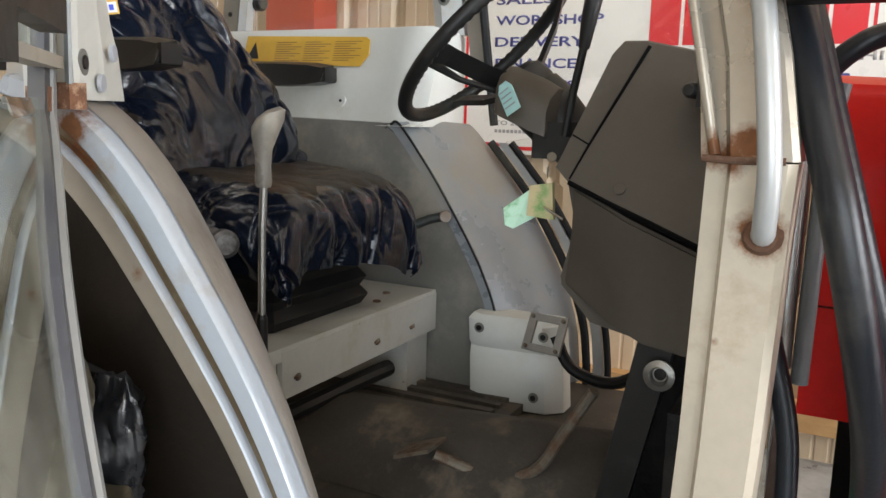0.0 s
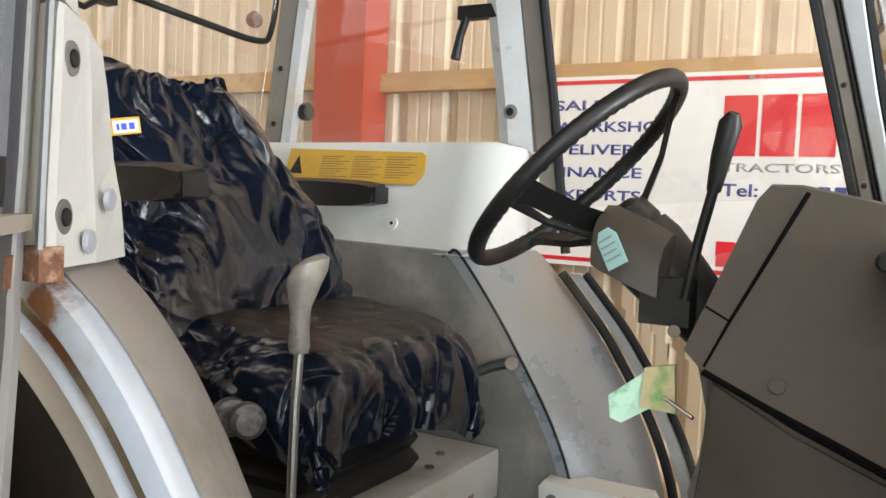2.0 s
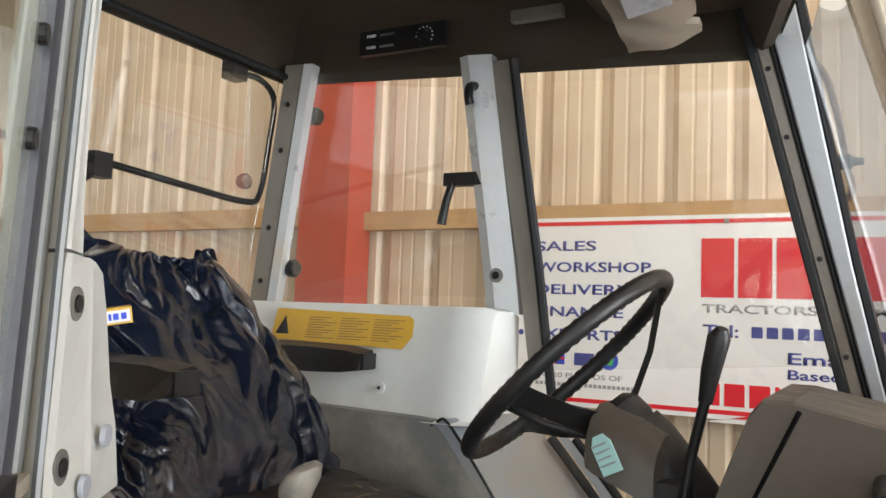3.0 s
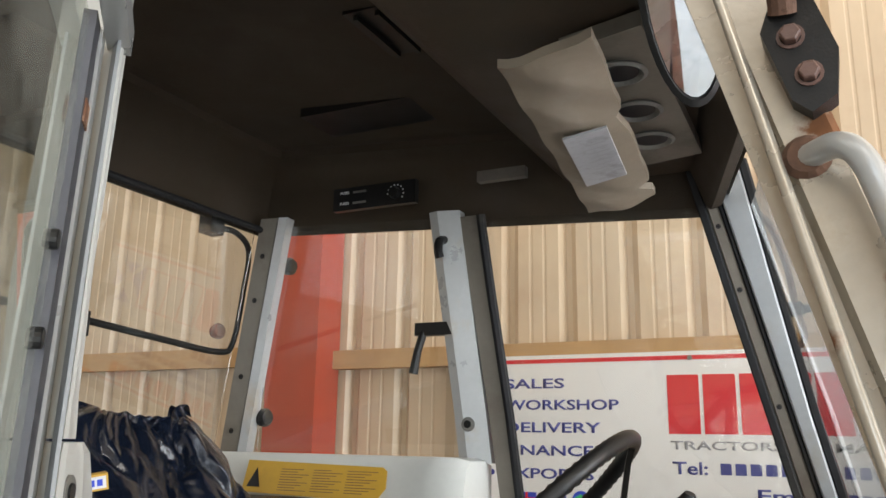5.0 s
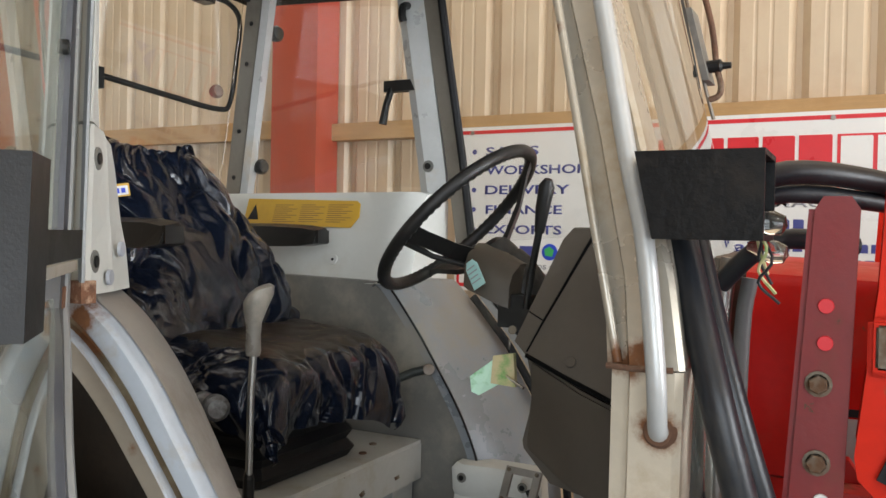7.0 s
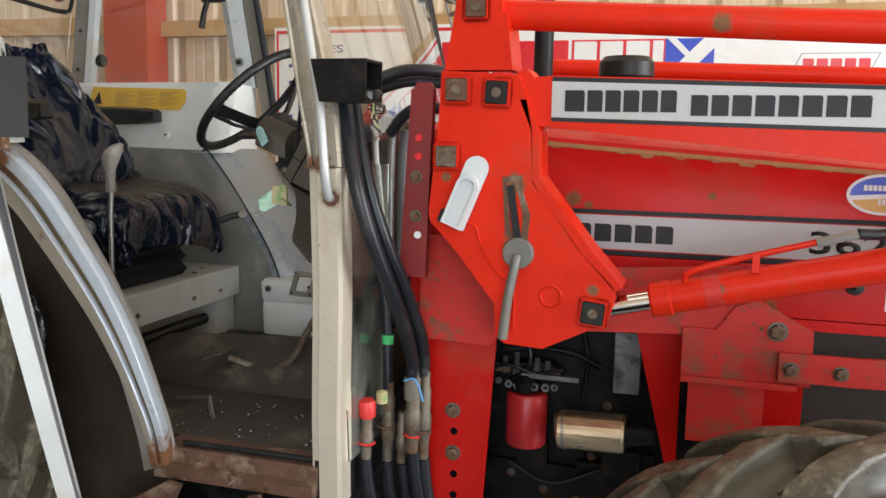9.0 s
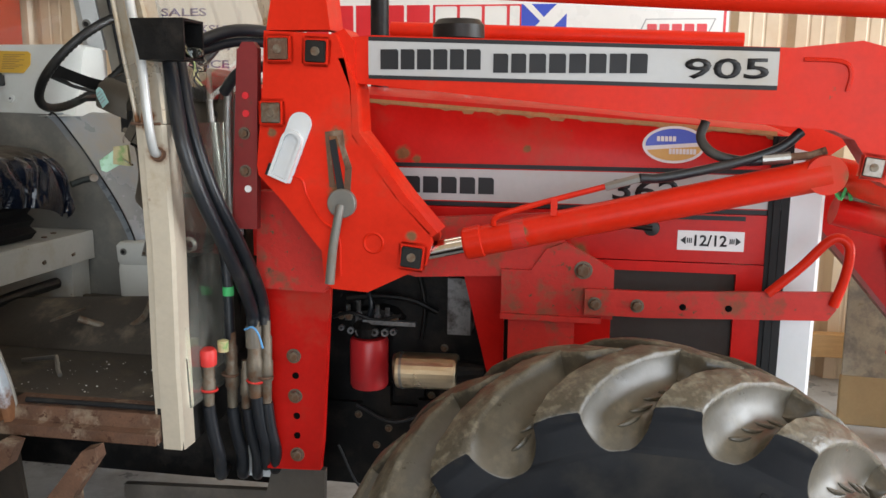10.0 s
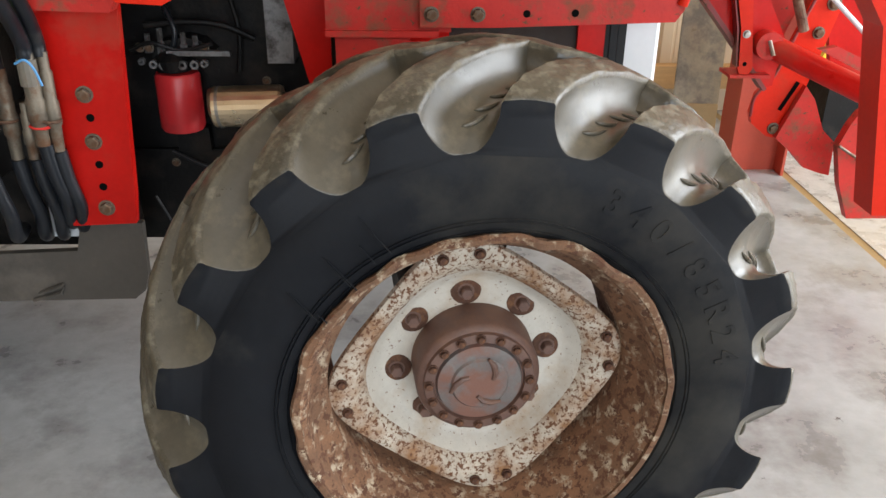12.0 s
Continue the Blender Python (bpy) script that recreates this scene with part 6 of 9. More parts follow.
def steering():
    t = thing("steering_wheel", (-0.50, 1.385, 1.78), "black three-spoke steering wheel with a finger-gripped rim", "steering wheel")
    c = Vector((-0.521, 1.387, 1.782))
    n = Vector((-0.702, -0.054, 0.71)).normalized()
    u = Vector((0, 1, 0))
    u = (u - n * u.dot(n)).normalized()
    v = n.cross(u)
    R = 0.218
    bm = bmesh.new()
    rows = []
    for k in range(144):
        a = 2 * math.pi * k / 144
        d = u * math.cos(a) + v * math.sin(a)
        bump = 0.0012 * math.cos(a * 72)
        ring = []
        for j in range(12):
            b = 2 * math.pi * j / 12
            r = 0.0145 + (bump if math.cos(b) < 0.3 else 0)
            ring.append(bm.verts.new(c + d * (R + r * math.cos(b)) + n * r * math.sin(b)))
        rows.append(ring)
    for k in range(144):
        p, q = rows[k], rows[(k + 1) % 144]
        for j in range(12):
            bm.faces.new((p[j], p[(j + 1) % 12], q[(j + 1) % 12], q[j]))
    part("rim", bm, M_BLACKPL, t, smooth=True)
    hub = c - n * 0.118
    for a in (radians(55), radians(172), radians(293)):
        d = u * math.cos(a) + v * math.sin(a)
        s = d.cross(n)
        rings = []
        for k, (f, w) in enumerate(((0.03, 0.026), (0.25, 0.024), (0.55, 0.021), (0.85, 0.021), (1.0, 0.026))):
            p = hub.lerp(c, min(1, f * 1.05) ** 1.6) + d * (R * f)
            rings.append([p + s * w - n * 0.006, p + s * w * 0.7 + n * 0.006, p - s * w * 0.7 + n * 0.006, p - s * w - n * 0.006])
        part("spoke", loft(rings), M_BLACKPL, t, bevel=0.002)
    m = Matrix.Translation(hub)
    part("hub", lathe([(0, 0.028), (0.04, 0.026), (0.055, 0.012), (0.058, -0.02), (0.05, -0.04), (0, -0.04)], hub, n, 28), M_BLACKPL, t, "rounded black hub", smooth=True)
    col = thing("steering_column", (-0.40, 1.39, 1.6), "black steering column shroud with stalks", "steering column")
    base = hub - n * 0.30
    part("shroud", lathe([(0.0, 0.0), (0.062, 0.0), (0.066, -0.03), (0.06, -0.10), (0.05, -0.17), (0.048, -0.30)], hub - n * 0.03, n, 24), M_BLACKPL, col, smooth=True)
    prof = [(1.262, 1.640), (1.266, 1.690), (1.285, 1.715), (1.335, 1.738), (1.400, 1.738), (1.450, 1.712), (1.468, 1.685), (1.470, 1.640)]
    rings = [[(-0.455 + d * 0.11, 1.366 + (y - 1.366) * k, 1.66 + (z - 1.66) * k - 0.045 * d) for y, z in prof] for d, k in ((0.0, 0.80), (0.06, 0.94), (0.18, 1.0), (0.75, 1.0), (1.0, 0.93))]
    part("cowl_hump", loft(rings), M_DASH, col, "charcoal column cowl", bevel=0.006, smooth=True)
    part("stalk", rod([hub - n * 0.05 + Vector((0, -0.05, 0)), (-0.52, 1.26, 1.70), (-0.575, 1.225, 1.735)], [0.006, 0.006, 0.011], 10), M_BLACKPL, col)
    part("switch_housing", boxed(-0.375, -0.30, 1.285, 1.33, 1.555, 1.625), M_BLACKPL, col, bevel=0.012)
    h = part("hand_lever", rod([(-0.30, 1.255, 1.60), (-0.285, 1.245, 1.68), (-0.262, 1.225, 1.765)], 0.0075, 10), M_BLACKPL, col, "long black hand lever")
    part("lever_grip", rod([(-0.264, 1.227, 1.755), (-0.255, 1.218, 1.80), (-0.243, 1.207, 1.845), (-0.238, 1.203, 1.858)], [0.010, 0.014, 0.016, 0.008], 14), M_BLACKPL, h, smooth=True)


steering()


def key_tags():
    t = thing("paper_tag", (-0.37, 1.30, 1.67), "pale blue paper tag tied to the column", "tag", "hanging tags")
    def sheet(c, w, h, turn, lean):
        m = Matrix.Translation(c) @ pose(0, 0, 0, lean, 0, turn) @ pose(0, 0, 0, 0, -24, 0)
        bm = bmesh.new()
        prism(bm, [(-w, -h), (w, -h), (w, h * 0.55), (w * 0.5, h), (-w * 0.5, h), (-w, h * 0.55)], "y", -0.0006, 0.0006, m)
        return bm
    c = Vector((-0.407, 1.235, 1.667))
    b = part("tag", sheet(c, 0.023, 0.029, -28, 12), M_TAG, t)
    bm = bmesh.new()
    m = Matrix.Translation(c) @ pose(0, 0, 0, 12, 0, -28) @ pose(0, 0, 0, 0, -24, 0)
    for k in range(4):
        box(bm, -0.020, 0.012 + 0.003 * (k % 2), -0.0014, -0.0009, 0.014 - k * 0.010, 0.0165 - k * 0.010, m)
    part("writing_bar", bm, M_SIGNGREY, b, "faint bars of writing")
    k = thing("ignition_key", (-0.32, 1.22, 1.55), "steel ignition key with paper tag and wooden fob", "key")
    part("key_bow", disc_solid(0.009, 0.003, (-0.292, 1.168, 1.565), (0.3, -1, 0.1), 18), M_BOLT, k, "steel key bow")
    part("key_ring", lathe([(0.010, -0.001), (0.012, 0), (0.010, 0.001)], (-0.297, 1.165, 1.538), (1, 0.3, 0), 18, closed=True), M_STEEL, k)
    part("fob", loft([[Vector(p) + Vector((0, d, 0)) for p in ((-0.322, 1.145, 1.515), (-0.288, 1.165, 1.520), (-0.283, 1.165, 1.455), (-0.325, 1.143, 1.462))] for d in (0, 0.012)]), M_TAN, k, "wooden fob with green marks", bevel=0.003)
    b = part("tag", loft([[Vector(p) + Vector((0, d, 0)) for p in ((-0.322, 1.16, 1.510), (-0.368, 1.14, 1.472), (-0.364, 1.14, 1.442), (-0.350, 1.145, 1.436), (-0.316, 1.165, 1.458))] for d in (0, 0.0012)]), M_TAGG, k, "pale green paper tag")
    part("screwdriver", rod([(-0.295, 1.15, 1.478), (-0.252, 1.13, 1.462)], 0.003, 8), M_CHROME, k)


key_tags()


def pedals():
    t = thing("brake_pedal", (-0.43, 1.58, 1.13), "worn steel pedal plate on a curved black arm", "pedal", "pedals")
    m = pose(-0.425, 1.56, 1.135, 64, 0, -10)
    bm = bmesh.new()
    for a, b in (((-0.05, 0.05), (0.028, 0.045)), ((-0.05, 0.05), (-0.045, -0.028)), ((-0.05, -0.03), (-0.028, 0.028)), ((0.03, 0.05), (-0.028, 0.028))):
        box(bm, a[0], a[1], b[0], b[1], -0.004, 0.004, m)
    pl = part("plate", bm, M_STEEL, t)
    for x in (-0.04, 0.04):
        for y in (-0.036, 0.036):
            part("stud", disc_solid(0.005, 0.006, m @ Vector((x, y, 0.004)), m.to_3x3() @ Vector((0, 0, 1)), 8), M_BOLT, pl)
    part("arm", rod([(-0.405, 1.575, 1.13), (-0.36, 1.57, 1.06), (-0.26, 1.56, 1.045), (-0.17, 1.55, 1.10)], 0.014, 10, 5), M_BLACKPL, t)
    t2 = thing("clutch_pedal", (-0.5, 1.2, 0.95), "worn clutch pedal with a curved steel arm", "pedal", "pedals")
    part("plate", loft([[(-0.60, 1.17, 0.935 + d), (-0.52, 1.17, 0.965 + d), (-0.52, 1.25, 0.965 + d), (-0.60, 1.25, 0.935 + d)] for d in (0, 0.008)]), M_BOLT, t2, bevel=0.002)
    part("arm", rod([(-0.54, 1.235, 0.935), (-0.47, 1.265, 0.905), (-0.40, 1.27, 0.898), (-0.325, 1.27, 0.94), (-0.278, 1.27, 1.02), (-0.22, 1.27, 1.12)], 0.012, 10, 5), M_BOLT, t2)


pedals()


def foot_panel():
    t = thing("kick_panel", (-0.62, 1.85, 0.85), "white moulded kick panel at the foot of the far mudguard", "panel")
    rings = []
    for z, x0, x1, b in ((0.845, -0.72, -0.46, 0.0), (0.98, -0.725, -0.47, 0.0), (1.005, -0.728, -0.472, 0.012), (1.02, -0.73, -0.475, 0.004), (1.08, -0.735, -0.48, 0.006), (1.095, -0.725, -0.49, 0.016)):
        rings.append([(x0, 1.80 + b, z), (x0 + 0.03, 1.785 + b, z), (x1 - 0.04, 1.80 + b, z), (x1, 1.84 + b, z), (x1, 1.90, z), (x0, 1.90, z)])
    part("body", loft(rings), M_TRIM, t, smooth=True)
    for x, z in ((-0.695, 1.06), (-0.51, 1.06), (-0.53, 0.89)):
        c = part("cap", disc_solid(0.014, 0.004, (x, 1.79, z), (0, -1, 0), 16), M_GREYMAT, t)
        part("screw", disc_solid(0.008, 0.005, (x, 1.788, z), (0, -1, 0), 10), M_BLACKPL, c)


foot_panel()


def open_door():
    """The near cab door, standing open on its rear hinges: built shut, then turned about the hinge line."""
    hx, hy, turn = -0.79, 0.578, -46
    m = Matrix.Translation((hx, hy, 0)) @ pose(0, 0, 0, 0, 0, turn) @ Matrix.Translation((0.745, -0.615, 0))

    def swing(bm):
        """Turns a shut part about the hinge line, which leans in and back above the waist."""
        bm.transform(m)
        for v in bm.verts:
            k = max(0.0, v.co.z - 1.62) / 0.82
            v.co.x -= 0.075 * k
            v.co.y += 0.085 * k
    t = thing("cab_door", (hx, hy, 0.8), "open cab door with a silver frame and dusty glass", "door")
    y = lambda z: side_y(min(z, 1.62)) - 0.002 + (0.09 * (1.62 - z) if z < 1.62 else 0.0)
    hinge = [(-0.735, 2.44), (-0.735, 2.1), (-0.733, 1.75), (-0.722, 1.62), (-0.682, 1.57)] + [(x + 0.014, z) for x, z in curve2(DOOR_EDGE, 3)]
    free = [(0.03, 0.80), (0.04, 1.2), (0.045, 1.60), (0.03, 1.70), (-0.04, 2.05), (-0.11, 2.44)]

    def bar(pts, w, d, name, mat, label="", out=0.0):
        """A frame bar; out sets it towards the outside."""
        rings = []
        for i, (x, z) in enumerate(pts):
            lift = -out
            a, b = pts[max(i - 1, 0)], pts[min(i + 1, len(pts) - 1)]
            dx, dz = b[0] - a[0], b[1] - a[1]
            l = math.hypot(dx, dz)
            nx, nz = -dz / l, dx / l
            rings.append([(x + nx * w, y(z) + lift, z + nz * w), (x - nx * w, y(z) + lift, z - nz * w), (x - nx * w, y(z) + lift + d, z - nz * w), (x + nx * w, y(z) + lift + d, z + nz * w)])
        bm = loft(rings)
        swing(bm)
        return part(name, bm, mat, t, label, bevel=0.004)
    bar(hinge, 0.016, 0.028, "hinge_stile", M_SILVER, "silver hinge-side frame", 0.030)
    bar([(x + 0.039, z) for x, z in hinge], 0.022, 0.020, "glass_seal", M_SEALGREY, "dark grey glazing seal", 0.026)
    bar(free, 0.022, 0.030, "lock_stile", M_SILVER, "silver lock-side frame", 0.030)
    bar([(-0.775, 2.45), (-0.11, 2.45)], 0.020, 0.030, "top_rail", M_SILVER)
    bar([(-0.30, 0.80), (0.03, 0.80)], 0.020, 0.030, "bottom_rail", M_SILVER)
    bar([(-0.715, 1.687), (0.035, 1.687)], 0.008, 0.03, "waist_rail", M_LIP, "beige waist rail", 0.02)
    zs = ((-0.68, 1.70), (0.03, 1.70), (-0.11, 2.43), (-0.69, 2.43))
    bm = loft([[(x, y(z) - 0.018, z) for x, z in zs], [(x, y(z) - 0.014, z) for x, z in zs]])
    swing(bm)
    part("glass", bm, M_DIRTYGLASS, t, "dusty upper glass").visible_shadow = False
    lowp = [(x + 0.045, z) for x, z in curve2(DOOR_EDGE, 3)] + [(0.02, 0.81), (0.03, 1.64), (-0.72, 1.64)]
    bm = loft([[(x, y(z) - 0.018, z) for x, z in lowp], [(x, y(z) - 0.014, z) for x, z in lowp]])
    swing(bm)
    part("glass", bm, M_DIRTYGLASS, t, "dusty lower glass").visible_shadow = False
    for z in (1.635, 2.30):
        bm = boxed(-0.740, -0.684, y(z) - 0.032, y(z) - 0.004, z - 0.012, z + 0.020)
        swing(bm)
        part("hinge", bm, M_RUSTRED, t, "rusty welded hinge", bevel=0.006)
    for z in (2.02, 2.13):
        bm = disc_solid(0.012, 0.010, (-0.655, y(z) - 0.016, z), (0, 1, 0), 14)
        swing(bm)
        part("glass_fixing", bm, M_BLACKPL, t)
    bm = boxed(-0.452, -0.02, y(1.72) + 0.022, y(1.72) + 0.048, 1.707, 1.742)
    swing(bm)
    hnd = part("pull_bar", bm, M_BLACKPL, t, "black inner pull bar", bevel=0.008)
    bm = boxed(-0.06, 0.02, y(1.72) + 0.02, y(1.72) + 0.07, 1.66, 1.80)
    swing(bm)
    part("latch", bm, M_BLACKPL, t, "black latch case", bevel=0.01)
    return t


open_door()


def plastic_bag():
    """Crumpled sheeting bunched against the inside of the open door."""
    t = thing("plastic_bag", (-0.9, 0.62, 0.9), "crumpled black polythene bag bunched behind the open door", "bag")
    rings = []
    for i in range(40):
        k = i / 39
        z = 1.232 - 0.36 * k
        x1 = -0.752 + 0.020 * math.sin(min(1.0, k * 2.6) * math.pi * 0.5) - 0.085 * max(0.0, k - 0.35) ** 1.2
        x0 = -0.96 - 0.03 * math.sin(k * 5)
        thick = 0.045 * min(1.0, (k * 6 + 0.15)) * (1 - 0.35 * k)
        ring = []
        for j in range(64):
            a = 2 * math.pi * j / 64
            p = Vector(((x0 + x1) / 2 + (x1 - x0) / 2 * math.copysign(abs(math.cos(a)) ** 0.5, math.cos(a)), 0.635 + thick * math.sin(a), z))
            fold = abs(noise.noise(Vector((p.x * 22, math.sin(a) * 2, p.z * 14)))) - 0.25
            fine = abs(noise.noise(Vector((p.x * 55, math.sin(a) * 5, p.z * 48)))) - 0.25
            p += Vector((0.35 * math.cos(a), math.sin(a), 0.5 * (1 - k))) * (0.030 * fold + 0.012 * fine)
            p.z += 0.03 * max(0.0, (-0.82 - p.x) / 0.1) * (1 - k)
            ring.append(p)
        rings.append(ring)
    part("sheeting", loft(rings), M_BAG, t, smooth=True)


plastic_bag()




# ---- the tractor's front ----
M_FLAKE = material("flaked_brown_edge", (0.36, 0.19, 0.075), 0.7, vary=0.35, scale=14, stain=(0.40, 0.08, 0.03), stain_at=0.60, stain_scale=20, bump=0.2)


def bonnet():
    t = thing("tractor", (1.0, YC, 0.6), "red tractor bonnet and engine with worn decals", "tractor")
    y0, y1 = 1.105, 2 * YC - 1.105

    def hood(z_low, xs):
        rings = []
        for x, zt in xs:
            rings.append([(x, y0, z_low), (x, y0, zt - 0.03), (x, y0 + 0.012, zt - 0.010), (x, y0 + 0.04, zt), (x, YC, zt + 0.015), (x, y1 - 0.04, zt), (x, y1 - 0.012, zt - 0.010), (x, y1, zt - 0.03), (x, y1, z_low)])
        return loft(rings)
    part("bonnet_top", hood(1.372, ((0.14, 1.705), (0.46, 1.692), (1.1, 1.648), (1.60, 1.60), (1.655, 1.585))), M_RED, t, "red bonnet, flaking along its top edge", smooth=True)
    # flaked edge along the top
    bm = bmesh.new()
    n = 150
    up, dn = [], []
    for k in range(n + 1):
        x = 0.47 + k * 1.14 / n
        zt = 1.692 - (x - 0.46) * 0.069 - 0.018
        d = 0.003 + 0.007 * noise.noise(Vector((x * 9, 1, 0))) + 0.010 * max(0, noise.noise(Vector((x * 34, 4, 2)))) + (0.009 if noise.noise(Vector((x * 16, 9, 5))) > 0.32 else 0)
        up.append(bm.verts.new((x, y0 + 0.005, zt - 0.003)))
        dn.append((bm.verts.new((x, y0 - 0.001, zt - 0.012)), bm.verts.new((x, y0 - 0.001, zt - 0.012 - max(0.001, d)))))
    for k in range(n):
        bm.faces.new((up[k], up[k + 1], dn[k + 1][0], dn[k][0]))
        bm.faces.new((dn[k][0], dn[k + 1][0], dn[k + 1][1], dn[k][1]))
    part("flaked_edge", bm, M_FLAKE, t, "brown flaked strip along the bonnet edge")
    side = part("side_panel", boxed(0.66, 1.62, y0 - 0.004, y0 + 0.02, 1.235, 1.368), M_RED, t, "red engine side panel", bevel=0.005)
    part("side_panel", boxed(0.14, 0.66, y0 + 0.004, y0 + 0.03, 1.20, 1.368), M_RED, t, bevel=0.004)
    # decal strip
    d = part("decal_strip", boxed(0.28, 1.635, y0 - 0.0015, y0, 1.385, 1.475), M_DECALW, t, "silver-white decal strip with black letter blocks")
    part("decal_line", boxed(0.28, 1.635, y0 - 0.002, y0, 1.478, 1.490), M_DECALK, t, "black pinstripe")
    part("decal_line", boxed(0.28, 1.635, y0 - 0.002, y0, 1.370, 1.382), M_DECALK, t, "black pinstripe")
    bar_parts("name_block", 0.50, 0.862, 1.405, 1.452, y0 - 0.0015, [1, 1, 1, 1, 1, 1, 1, 1][:7], M_DECALK, d, "black letter-sized blocks", gap=0.2, cut=0.006)
    part("model_number", fit_letters("362", 1.19, 1.37, 1.40, 1.458, y0 - 0.0015), M_DECALK, d, "black model number")
    part("side_line", boxed(1.30, 1.545, y0 - 0.006, y0 - 0.003, 1.352, 1.364), M_DECALK, side)
    # lower grille panel with its mesh opening
    fr = bmesh.new()
    yl = y0 - 0.006
    for x0, x1, z0, z1 in ((1.10, 1.20, 0.86, 1.232), (1.53, 1.60, 0.86, 1.232), (1.20, 1.53, 1.205, 1.232), (1.20, 1.53, 0.86, 0.94)):
        box(fr, x0, x1, yl, yl + 0.02, z0, z1)
    g = part("grille_panel", fr, M_RED, t, "red lower panel with a mesh opening")
    part("grille_back", boxed(1.19, 1.54, yl + 0.014, yl + 0.03, 0.93, 1.215), material("dark_brown_mesh", (0.028, 0.020, 0.016), 0.7, vary=0.2, scale=40, bump=0.5, bump_scale=600), g, "dark brown fine mesh")
    # catch handle on the side panel
    h = part("panel_catch", lathe([(0, 0), (0.022, 0), (0.020, 0.012), (0, 0.014)], (1.30, y0 - 0.004, 1.325), (0, -1, 0), 18), M_BLACKPL, side, "black panel catch")
    part("catch_tongue", rod([(1.30, y0 - 0.018, 1.325), (1.235, y0 - 0.02, 1.33)], [0.008, 0.005], 8), M_BLACKPL, side)
    p = part("range_sticker", boxed(1.37, 1.545, y0 - 0.0065, y0 - 0.0045, 1.268, 1.322), M_LABEL, side, "white sticker with black arrows and numerals")
    part("numerals", fit_letters("12/12", 1.415, 1.50, 1.28, 1.311, y0 - 0.0065), M_DECALK, side)
    bm = bmesh.new()
    yy = y0 - 0.0065
    for s, x in ((1, 1.378), (-1, 1.537)):
        prism(bm, [(x, 1.295), (x + s * 0.014, 1.306), (x + s * 0.014, 1.284)], "y", yy, yy - 0.0012)
        for q in (0.017, 0.022, 0.027):
            prism(bm, [(x + s * q, 1.288), (x + s * (q + 0.003), 1.288), (x + s * (q + 0.003), 1.302), (x + s * q, 1.302)], "y", yy, yy - 0.0012)
    part("arrow_marks", bm, M_DECALK, side)["kind"] = "stuff"
    # front: black rubber strip, white nose
    part("rubber_strip", boxed(1.60, 1.632, y0 - 0.008, y0 + 0.04, 0.86, 1.58), M_RUBBER, t, "ribbed black rubber strip", bevel=0.006)
    part("rubber_strip", boxed(1.612, 1.620, y0 - 0.013, y0 - 0.008, 0.86, 1.58), M_RUBBER, t)
    part("rubber_strip", boxed(1.634, 1.655, y0 - 0.004, y0 + 0.04, 0.86, 1.58), M_RUBBER, t, bevel=0.005)
    part("nose", loft([[(1.656, y, z) for y, z in ((y0, 0.84), (y0, 1.55), (y1, 1.55), (y1, 0.84))], [(1.735, y, z) for y, z in ((y0 + 0.004, 0.84), (y0 + 0.004, 1.53), (y1 - 0.004, 1.53), (y1 - 0.004, 0.84))], [(1.75, y, z) for y, z in ((y0 + 0.03, 0.84), (y0 + 0.03, 1.50), (y1 - 0.03, 1.50), (y1 - 0.03, 0.84))]]), M_WHITEP, t, "white moulded grille surround", bevel=0.008)
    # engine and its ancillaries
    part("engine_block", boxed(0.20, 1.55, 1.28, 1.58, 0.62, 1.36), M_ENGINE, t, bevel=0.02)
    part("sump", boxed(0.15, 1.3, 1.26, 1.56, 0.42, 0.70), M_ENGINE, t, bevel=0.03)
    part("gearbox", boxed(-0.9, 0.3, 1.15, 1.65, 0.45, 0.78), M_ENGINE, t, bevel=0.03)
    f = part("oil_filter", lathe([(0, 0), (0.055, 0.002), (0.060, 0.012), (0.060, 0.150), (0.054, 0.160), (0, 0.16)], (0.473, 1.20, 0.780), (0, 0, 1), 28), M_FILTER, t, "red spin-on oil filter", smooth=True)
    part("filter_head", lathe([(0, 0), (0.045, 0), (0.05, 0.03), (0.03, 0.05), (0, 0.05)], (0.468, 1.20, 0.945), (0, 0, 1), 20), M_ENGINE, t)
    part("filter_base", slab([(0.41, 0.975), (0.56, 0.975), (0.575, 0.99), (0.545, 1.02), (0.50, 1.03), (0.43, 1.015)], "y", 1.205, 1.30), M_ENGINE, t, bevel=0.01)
    part("filter_rail", boxed(0.46, 0.625, 1.17, 1.19, 0.988, 1.001), M_ALLOY, t, "dull alloy rail", bevel=0.003)
    for x, z, q in ((0.425, 0.968, 0.011), (0.452, 0.965, 0.013), (0.50, 0.966, 0.012), (0.532, 0.967, 0.012), (0.558, 0.970, 0.010), (0.395, 0.975, 0.009)):
        part("mounting_lug", lathe([(q * 0.45, 0.0), (q, 0.0), (q, 0.014), (q * 0.45, 0.014)], (x, 1.172, z), (0, -1, 0), 12, closed=True), M_ALLOY, t, "dull alloy lug")
    part("fuel_pipe", rod([(0.36, 1.19, 1.0), (0.42, 1.18, 1.02), (0.50, 1.18, 1.0), (0.58, 1.18, 1.02)], 0.006, 8, 4), M_BLACKPL, t)
    for x in (0.385, 0.41, 0.555):
        put_bolt((x, 1.196, 1.005), t, BOLT_Y, 0.7)
    s = part("starter", rod([(0.575, 1.13, 0.862), (0.582, 1.13, 0.863), (0.755, 1.13, 0.868), (0.762, 1.13, 0.868)], [0.050, 0.054, 0.054, 0.05], 28), M_STARTER, t, "bright cylindrical starter motor")
